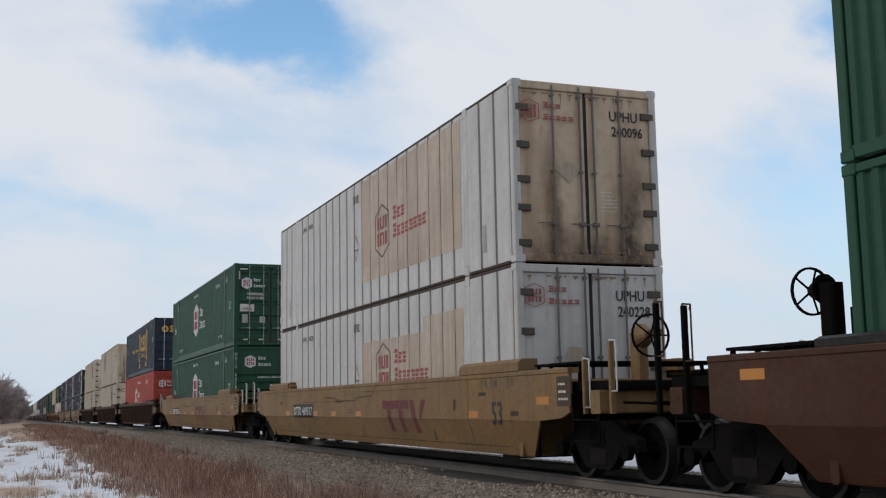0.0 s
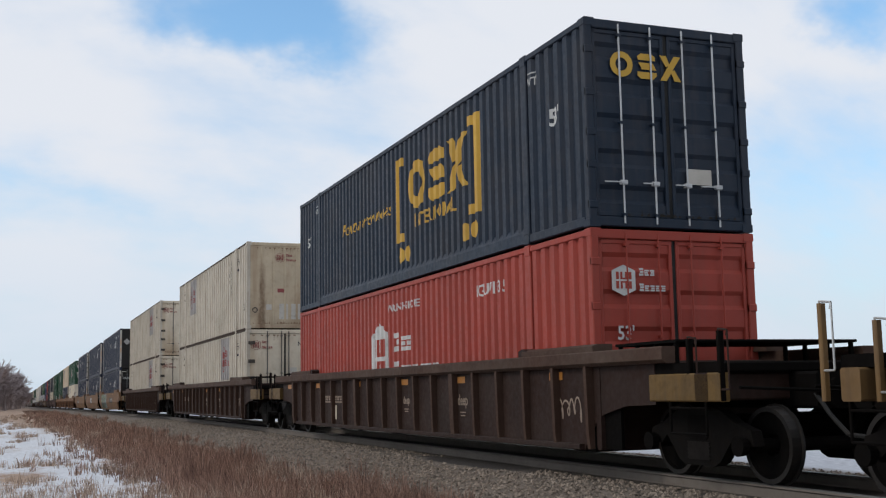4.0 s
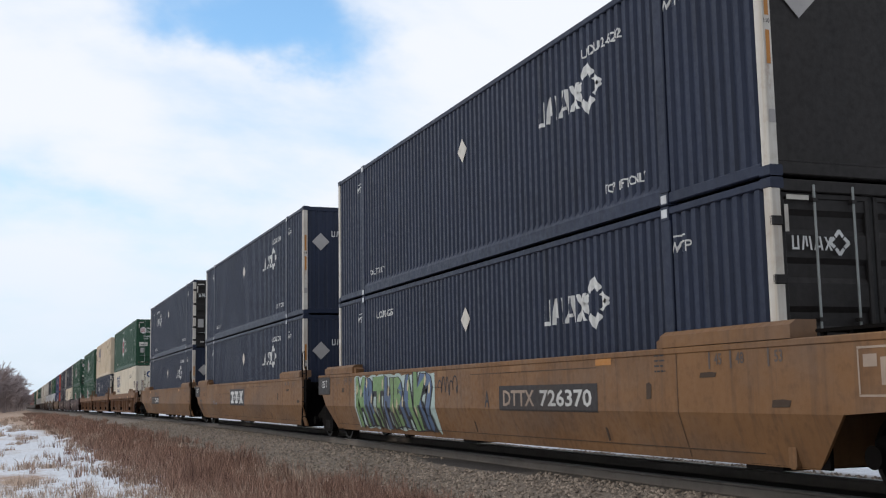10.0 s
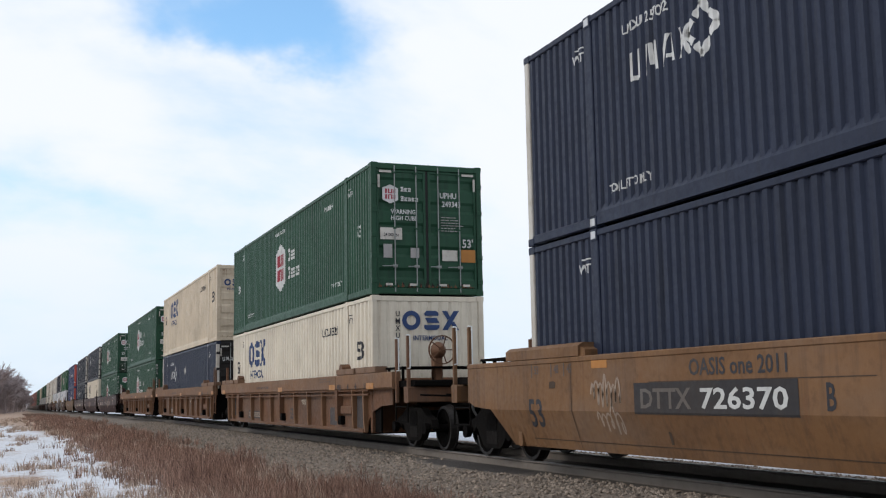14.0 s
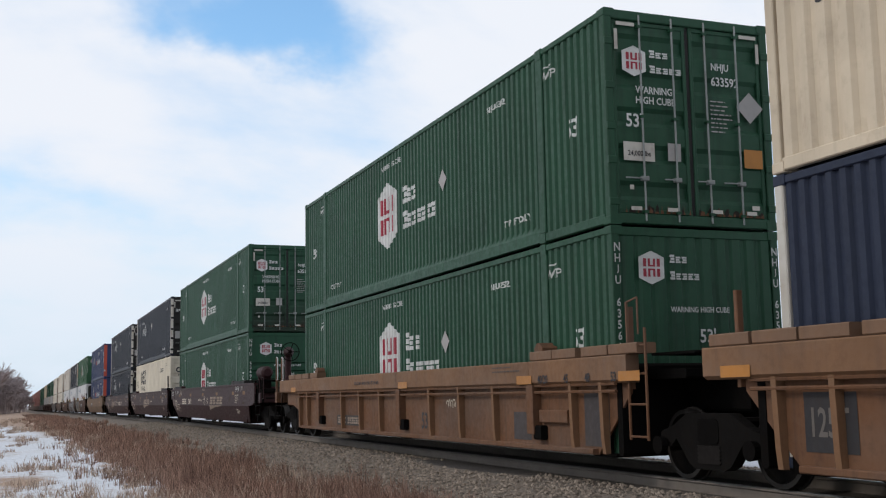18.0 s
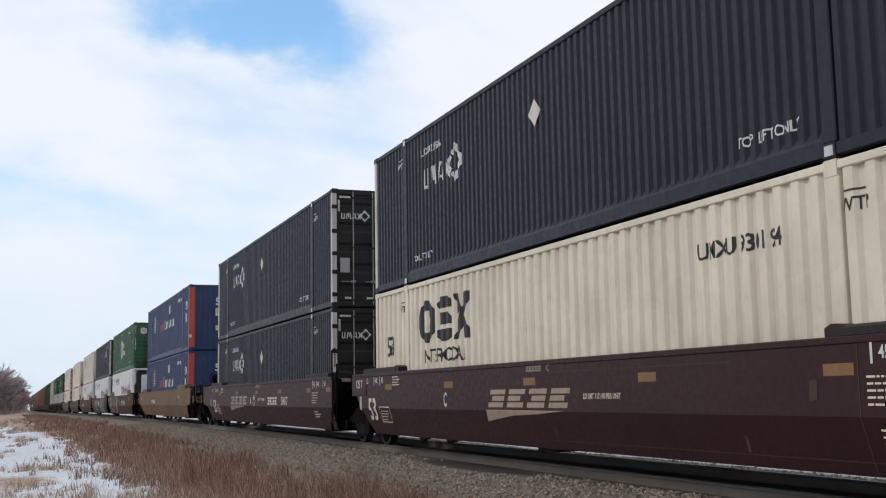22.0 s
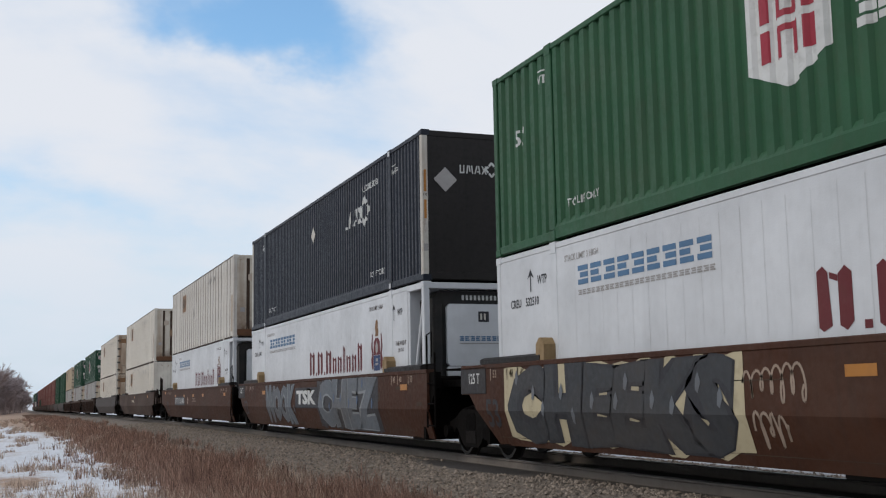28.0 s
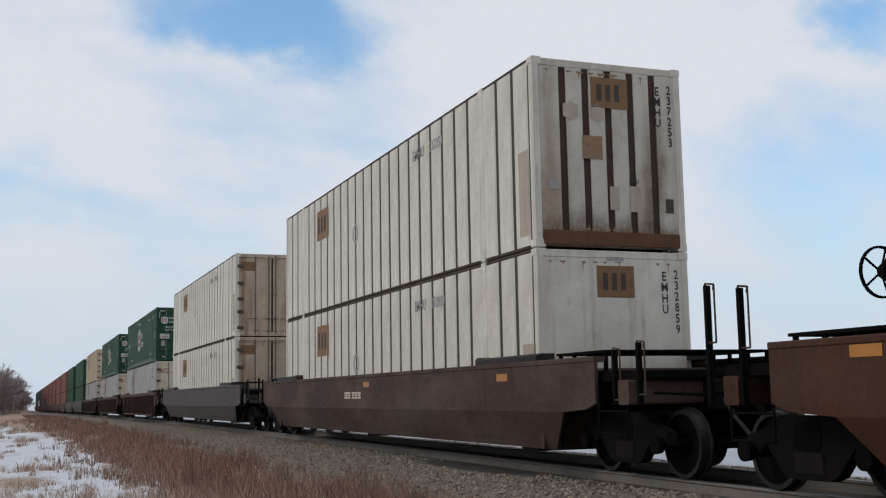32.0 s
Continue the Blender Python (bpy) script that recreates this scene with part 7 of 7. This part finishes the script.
    scrawl(k, 0.6, 0.62, 0.7, 0.35, "ink_faded", 9, 4, True)
# 6, 7, 8: three tan wells
stack(FRONT[6], navy_box("doors", "navy", "UMXU", "246265", logo=5.35), navy_box("flat", "navy", "UMXU", "246202", end_mat="dark_end"))
c6 = c = car(6, TAN, "smooth", "tan_car", "coupler", "joint")
reporting_marks(c, 5.33, 0.78, 3.08, "DTTX", "726370", h=0.23, faded="ink_faded")
car_paint(c, "lettering", Flat().text("A", 0, 0, 0.26, 0.7), "ink_black", 7.34, 0.77)
graffiti(c, "MRTHBAK?", 14.5, 9.75, 0.17, 1.28, "graf_green", "graf_dark", "graf_aqua", 8, 0.0, "graf_pale", "graf_blue", "graf_dark")
drip = Flat()
for i in range(17):
    drip.rect(0.3 + i * 0.27, -0.17, 0.36 + i * 0.27 + 0.03 * (i % 3), 0.16 + 0.07 * (i % 4), -0.12)
car_paint(c, "graffiti_drip", drip, "graf_dark", 14.5, 0.36).location.x = -0.015
amber_marks(c, (3.62,), z=1.24)
amber_marks(c, (9.3, 6.25), z=1.2, ink="bronze")
car_paint(c, "notice", Flat().lines(-0.12, 0.1, 0.24, 4, 0.03, 0.06, 5), "ink_black", 2.3, 1.15)
scrawl(c, 9.0, 1.0, 0.9, 0.3, "ink_black", 17, 5)
car_paint(c, "notice_frame", Flat().rect(-0.24, 0.2, 0.24, 0.22).rect(-0.24, -0.22, 0.24, -0.2).rect(-0.24, -0.195, -0.22, 0.195).rect(0.22, -0.195, 0.24, 0.195).rect(-0.17, 0.04, 0.0, 0.15).rect(0.04, -0.12, 0.16, 0.12), "ink_faded", -1.15, 1.0)
stack(FRONT[7], navy_box("upright", "navy", "UMXU", "257214"), navy_box("upright", "navy", "UMXU", "259304"))
c7 = c = car(7, TAN, "smooth", "tan_car", "joint", "joint")
car_paint(c, "owner_mark_plate", Flat().rect(-1.27, -0.27, 1.27, 0.27), "ink_black", 8.24, 0.85)
f = Flat()
for x in (-1.08, -0.34):
    f.rect(x, 0.09, x + 0.62, 0.19, -0.02).rect(x + 0.2, -0.1, x + 0.4, 0.085, 0.02).rect(x + 0.06, -0.2, x + 0.52, -0.105, -0.02)
for z in (-0.07, -0.02, 0.03):
    f.rect(-0.62, z, -0.16, z + 0.022).rect(0.1, z, 0.5, z + 0.022)
f.cross(0.44, -0.2, 0.62, 0.4, 0.22)
car_paint(c, "owner_mark", f, "ink_white", 8.24, 0.85).location.x = -0.004
amber_marks(c, (12.3, 8.95, 6.4), z=1.2, ink="bronze")
car_paint(c, "lettering", Flat().text("C", 0, 0, 0.26, 0.7), "ink_black", 11.24, 0.77)
car_paint(c, "tag", Flat().text("OASIS one", 0, 0, 0.15, 0.9), "graf_grey", 12.5, 0.66)
length_number(c, "ink_black", 15.8, 0.57, 0.42)
stack(FRONT[8], navy_box("upright", "navy", "UMXU", "257001"), navy_box("doors", "navy", "UMXU", "257092"))
c8 = c = car(8, TAN, "smooth", "tan_car", "joint", "coupler")
reporting_marks(c, 11.72, 0.78, 3.0, "DTTX", "726370", h=0.23, faded="grey_post")
car_paint(c, "lettering", Flat().text("B", 0, 0, 0.26, 0.7), "ink_black", 9.77, 0.79)
car_paint(c, "tag", Flat().text("OASIS one 2011", 0, 0, 0.19, 1.0), "graf_dark", 11.2, 1.12)
scrawl(c, 13.9, 0.85, 0.75, 0.5, "ink_faded", 31, 7)
scrawl(c, 13.85, 0.5, 0.6, 0.35, "ink_faded", 32, 5)
amber_marks(c, (2.95, 14.05), z=1.22)
length_number(c, "ink_black", 15.94, 0.58, 0.4)
# 9, 10, 11: three orange ribbed wells
stack(FRONT[9], lettered_box("upright", "ivory", "ink_navy", "UMXU", "930281", "ivory corrugated freight container with large navy lettering"), green_box("doors", "green", "UPHU", "249343"))
c9 = car(9, ORANGE, "boxed", "orange_car", "coupler", "joint", brake_near=True)
stack(FRONT[10], navy_box("doors", "navy", "UMXU", "242426"), lettered_box("doors", "cream", "ink_navy", "UMXU", "931077", "cream corrugated freight container with rust runs and navy lettering"))
c10 = car(10, ORANGE, "boxed", "orange_car", "joint", "joint")
stack(FRONT[11], green_box("upright", "green", "NHJU", "635602", inc=True, placard=True, badge_y=9.2), green_box("doors", "green", "NHJU", "633592", inc=True, placard=True, badge_y=9.25))
c11 = car(11, ORANGE, "boxed", "orange_car", "joint", "coupler")
for k in (c9, c10, c11):
    reporting_marks(k, 11.9, 0.34, 1.9, ink="ink_faded", panel="mark_grey", h=0.14, ribbed=True)
    car_paint(k, "length_mark", Flat().text("53", 0, 0, 0.30), "ink_black", 6.95, 0.41, True)
    for s, y, h in (("52,900 LBS MAX GROSS WT FOR 20 FT CONTAINER", 10.1, 0.075), ("40/20", 1.75, 0.12), ("45", 1.05, 0.12), ("48", 0.45, 0.12), ("53", -0.22, 0.12)):
        car_paint(k, "lettering", Flat().text(s, 0, 0, h), "ink_black", y, 1.13 if h < 0.1 else 1.06, True).location.x = -0.143
    car_paint(k, "notice", Flat().lines(-0.5, 0.05, 1.0, 2, 0.03, 0.06, 3), "ink_brown", 3.0, 1.2, True).location.x = -0.143
    car_paint(k, "grey_panel", Flat().rect(-0.3, -0.2, 0.3, 0.2), "grey_car", 2.74, 0.40, True)
    car_paint(k, "grey_panel", Flat().rect(-0.33, -0.34, 0.33, 0.34), "grey_car", 0.48, 0.52, True)
    scrawl(k, 5.6, 0.72, 0.4, 0.14, "ink_cream", 5, 4, True)
    for y in (2.35, -0.6, 7.75, 16.6):
        car_paint(k, "reflector", Flat().rect(-0.25, -0.06, 0.25, 0.06), "amber", y, 1.06, True).location.x = -0.145
    part("side_box", "b", lambda: Shape().slab(-CW + 0.03, -CW + 0.12, 1.05, 1.9, 0.46, 0.64, 0.015), "orange_car", k)
    for z in (0.88, 0.97):
        part("side_pipe", z, lambda: Shape().rod((-CW + 0.02, -0.3, z), (-CW + 0.02, L + 0.3, z), 0.022, 6), "orange_car", k)
# 12, 13, 14: three maroon wells
stack(FRONT[12], green_box("grooved", "green", "NHJU", "636908", inc=True, badge_y=9.3), green_box("doors", "green", "NHJU", "635129", inc=True, badge_y=9.4, end_mat="sooty_green"))
c12 = car(12, MAROON, "smooth", "maroon_car", "coupler", "joint", brake_near=True)
stack(FRONT[13], lettered_box("doors", "ivory", "ink_black", "UMXU", "930194", "cream corrugated freight container with large navy lettering"), navy_box("doors", "black", "UMXU", "255946"))
c13 = car(13, MAROON, "smooth", "maroon_car", "joint", "joint")
stack(FRONT[14], navy_box("doors", "black", "UMXU", "256988"), navy_box("doors", "black", "UMXU", "258683"))
c14 = car(14, MAROON, "smooth", "maroon_car", "joint", "coupler")
for k, ch, logo, own, num, lim, ring, letter in ((c12, "B", 6.45, 13.0, 11.45, 8.6, 7.6, 6.89), (c13, "C", 9.63, 4.6, 3.2, 5.9, 0, 11.36), (c14, "A", 12.39, 5.75, 4.25, 7.32, 8.36, 8.88)):
    f = Flat().word(0.12, 0.0, 2.8, 0.27, 4, 0.12, 0.36)
    f.poly([(0.05, -0.04), (2.7, -0.04), (1.9, -0.09), (1.0, -0.12), (0.0, -0.22)])
    car_paint(k, "owner_mark", f, "ink_faded", logo, 0.67, label="faded cream owner's mark in plain bars")
    car_paint(k, "lettering", Flat().text(ch, 0, 0, 0.25, 0.7), "ink_cream", letter, 0.79)
    car_paint(k, "lettering", Flat().text("LD LMT 117,100 PER UNIT" if ch != "B" else "LD LMT 117,000 PER UNIT", 0, 0, 0.085), "ink_cream", lim, 0.82)
    if ring:
        car_paint(k, "round_mark", Flat().ring(0, 0, 0.17, 0.88, 20).rect(-0.11, 0.03, 0.11, 0.055).rect(-0.11, 0.07, 0.11, 0.09).text("H", 0, -0.06, 0.09), "ink_cream", ring, 0.80)
    if k is not c13:
        car_paint(k, "owner_word", Flat().word(-0.62, -0.11, 1.25, 0.22, 4, 0, 0.3), "ink_cream", own, 0.78)
        car_paint(k, "lettering", Flat().text("254017", 0, 0, 0.23, 0.86), "ink_cream", num, 0.78)
    car_paint(k, "lettering", Flat().word(-0.3, -0.04, 0.5, 0.08, 10).text(ch, 0.4, 0, 0.1), "ink_faded", 7.8, 1.22)
    length_number(k, "ink_cream", 15.55, 0.60, 0.46)
    capacity_marks(k, 15.9, "ink_white")
    capacity_marks(k, 0.0, "ink_white", -1)
    amber_marks(k, (-0.35, 1.55, 4.8, 8.0, 11.2, 14.45), z=1.04, ink="bronze")
    car_paint(k, "notice", Flat().lines(-0.3, 0.1, 0.6, 5, 0.03, 0.06, 2), "ink_cream", 0.9, 0.86)
    car_paint(k, "notice", Flat().lines(-0.3, 0.1, 0.6, 3, 0.03, 0.06, 3), "ink_cream", 0.8, 0.4)
    car_paint(k, "notice_frame", Flat().rect(-0.32, 0.14, 0.32, 0.155).rect(-0.32, -0.155, 0.32, -0.14).rect(-0.32, -0.15, -0.305, 0.15).rect(0.305, -0.15, 0.32, 0.15).lines(-0.26, 0.06, 0.5, 4, 0.025, 0.055, 6), "ink_cream", 14.75, 0.5)
    car_paint(k, "notice", Flat().lines(-0.22, 0.08, 0.44, 4, 0.03, 0.05, 9), "ink_cream", 14.0, 1.14)
    car_paint(k, "sticker", Flat().rect(-0.07, -0.14, 0.07, 0.14), "tan_patch", 16.35, 0.72)
# 15
stack(FRONT[15], blue_box("blue corrugated freight container with orange-red corner posts, on a well car"), blue_box("blue corrugated freight container with orange-red corner posts, stacked on another"))
c = car(15, "dull ochre smooth-sided well car, grimy", "smooth", "olive_car", brake_near=True)
reporting_marks(c, 11.0, 0.82, 1.7)
amber_marks(c, (1.2, 16.6), z=1.0)
length_number(c, "ink_black", 1.8, 0.7, 0.32)
# 16, 17, 18: three rust-brown wells
stack(FRONT[16], reefer("532510"), green_box("grooved", "leaf_green", "HGIU", "639819", style="corr", end_mat="sooty_leaf_green", label="bright green corrugated steel freight container with a white badge"))
c16 = car(16, RUST, "smooth", "rust_car", "coupler", "joint")
reporting_marks(c16, 4.75, 0.82, 2.98, "DTTX", "723183", h=0.23, panel="black")
car_paint(c16, "lettering", Flat().text("A", 0, 0, 0.26, 0.7), "ink_black", 6.68, 0.81)
car_paint(c16, "round_mark", Flat().ring(0, 0, 0.15, 0.3, 18), "ink_faded", 7.19, 0.82)
graffiti(c16, "CHEEKS", 15.4, 9.7, 0.15, 1.27, "graf_steel", "graf_dark", "graf_pale", 12, 0.15, "graf_grey", None, "graf_dark")
scrawl(c16, 9.1, 0.95, 0.95, 0.4, "ink_faded", 41, 6)
scrawl(c16, 9.2, 0.5, 0.5, 0.5, "ink_faded", 42, 4)
stack(FRONT[17], reefer("532497"), navy_box("flat", "black", "UMXU", "245018"))
c17 = car(17, RUST, "smooth", "rust_car", "joint", "joint")
graffiti(c17, "WOOK", 13.1, 9.35, 0.16, 1.24, "graf_slate", "graf_dark", None, 21, 0.1, "graf_grey")
graffiti(c17, "CHEZ", 7.0, 2.3, 0.14, 1.31, "graf_slate", "graf_dark", "graf_dark", 22, 0.1, "graf_blue")
car_paint(c17, "owner_mark_plate", Flat().rect(-1.15, -0.26, 1.15, 0.26), "ink_black", 8.2, 0.86)
car_paint(c17, "owner_mark", Flat().fit("TSK", -1.0, -0.18, 1.0, 0.18, 0.05), "ink_white", 8.2, 0.87).location.x = -0.004
stack(FRONT[18], reefer("532603"), channel_box("slotted", "239264", end_mat="rusty_end", mat="heavily_soiled"))
c18 = car(18, RUST, "smooth", "rust_car", "joint", "coupler", brake_far=True)
reporting_marks(c18, 11.9, 0.82, 2.98, "DTTX", "723183", h=0.23, panel="black")
car_paint(c18, "lettering", Flat().text("B", 0, 0, 0.26, 0.7), "ink_black", 9.97, 0.82)
car_paint(c18, "round_mark", Flat().ring(0, 0, 0.15, 0.3, 18), "ink_faded", 9.44, 0.82)
car_paint(c18, "notice", Flat().lines(-0.6, 0.0, 1.2, 2, 0.05, 0.09, 3), "ink_faded", 7.6, 0.88)
for k in (c16, c17, c18):
    amber_marks(k, (0.6, 5.4, 7.9, 10.5, 13.3), z=1.03)
    length_number(k, "ink_black", 16.0, 0.58, 0.44)
    amber_marks(k, (16.9,), z=1.2)
# 19, 20
stack(FRONT[19], channel_box("flat", "232859"), channel_box("slotted", "237253", end_mat="rusty_end"))
c = car(19, DARK, "smooth", "dark_brown_car")
reporting_marks(c, 9.0, 0.9, 1.4, ink="ink_cream", panel=None, h=0.14)
amber_marks(c, (1.0, 8.0), z=1.12)
stack(FRONT[20], channel_box("doors", "231180", end_mat="stained"), channel_box("doors", "236617", end_mat="stained"))
car(20, "grey-brown smooth-sided well car, grimy", "smooth", "grey_car")
# 21 to 23
stack(FRONT[21], aged_box("doors", "631442", 12.1, "white"), green_box("doors", "green", "NHJU", "637730"))
car(21, RIBBED, "ribbed", "dark_brown_car")
stack(FRONT[22], aged_box("doors", "631027", 12.1, "white"), green_box("doors", "green", "NHJU", "634418"))
car(22, RIBBED, "ribbed", "dark_brown_car")
stack(FRONT[23], aged_box("doors", "630951", 12.1, "white"), aged_box("doors", "630218", 12.1, "cream"))
car(23, RIBBED, "ribbed", "dark_brown_car")
for k, ink in ((c1, "ink_brown"), (c2, "ink_brown"), (c6, "ink_brown"), (c7, "ink_brown"), (c8, "ink_brown"), (c16, "ink_faded"), (c17, "ink_faded"), (c18, "ink_faded")):
    capacity_marks(k, 15.9, ink)
    capacity_marks(k, 0.2, ink, -1)
# beyond: only ever seen far down the line
FAR = [("green", "green")] * 2 + [("far_red", "far_red"), ("far_red", "far_red"), ("far_red", "far_red"), ("far_red", "far_red"), ("far_red", "far_red"), ("green", "far_red"), ("far_red", "far_red"), ("navy", "navy"), ("white", "green"), ("navy", "green"), ("far_red", "green")]
for i, (lo, up) in enumerate(FAR):
    u = FRONT[24] + i * 21.8
    names = {"green": "dark green", "far_red": "dull red", "navy": "navy", "white": "white"}
    stack(u, far_container(lo, names[lo] + " corrugated freight container in a well car"), far_container(up, names[up] + " corrugated freight container stacked on another"))
    k = thing("well_car", "dark grey smooth-sided well car far down the line", "freight car", "double-stack well cars")
    body_side("smooth", "grey_car" if i < 2 else "dark_brown_car", k, -2.0, L + 2.0, -0.55, L + 0.55)
    part("well_floor", "smooth", lambda: Shape().box(-CW + 0.17, CW - 0.17, -0.5, L + 0.5, 0.06, 0.10), "under", k)
    part("draft_sill", "far", lambda: Shape().slab(-0.42, 0.42, -2.8, L + 2.8, 0.5, 1.0, 0.03), "under", k)
    for y in (-2.0, L + 2.0):
        part("wheelset", ("far", y), lambda: Shape().slab(-1.05, 1.05, y - 1.1, y + 1.1, -0.14, 0.75, 0.2), "under", k)
    put(k, u)

ties()
stones()
grass("red_grass", "tall dead red-brown prairie grass in clumps", 46000, 5, (0.07, 0.036, 0.028), (0.45, 0.275, 0.20),
      lambda r: (3.55 + r.gauss(-0.30, 0.95), field_y(r)), 0.40, (8, 26),
      lambda x, y, r: (x < 4.55 + 0.5 * noise.noise((y * 0.3, 1, 1)) or (x < 5.6 and r.random() < 0.22)) and (x > 2.1 or r.random() < 0.3) and noise.noise((x * 0.9, y * 0.35, 9)) > -0.28)
grass("pale_grass", "straw-coloured dead grass poking through snow", 46000, 6, (0.13, 0.087, 0.066), (0.66, 0.50, 0.38),
      lambda r: (r.uniform(-4, 4.6), field_y(r)), 0.25, (8, 22), lambda x, y, r: noise.noise((x * 0.8, y * 0.4, 3)) > (-0.05 if y < 26 else 0.12) or x > 2.1)
grass("dark_grass", "short matted dead brown grass along the embankment", 26000, 7, (0.12, 0.072, 0.056), (0.30, 0.20, 0.15),
      lambda r: (r.uniform(1.6, 4.9), 12 + 200 * r.random() ** 1.6), 0.20, (6, 18), lambda x, y, r: noise.noise((x * 0.7, y * 0.3, 13)) > -0.1)
plant_trees()


def motions():
    """The whole train rolls along the track."""
    for root, u, z in ROLLING:
        walk(root, [(t, on_track(u - g, z)) for t, g in zip(TIMES, GONE)])


motions()
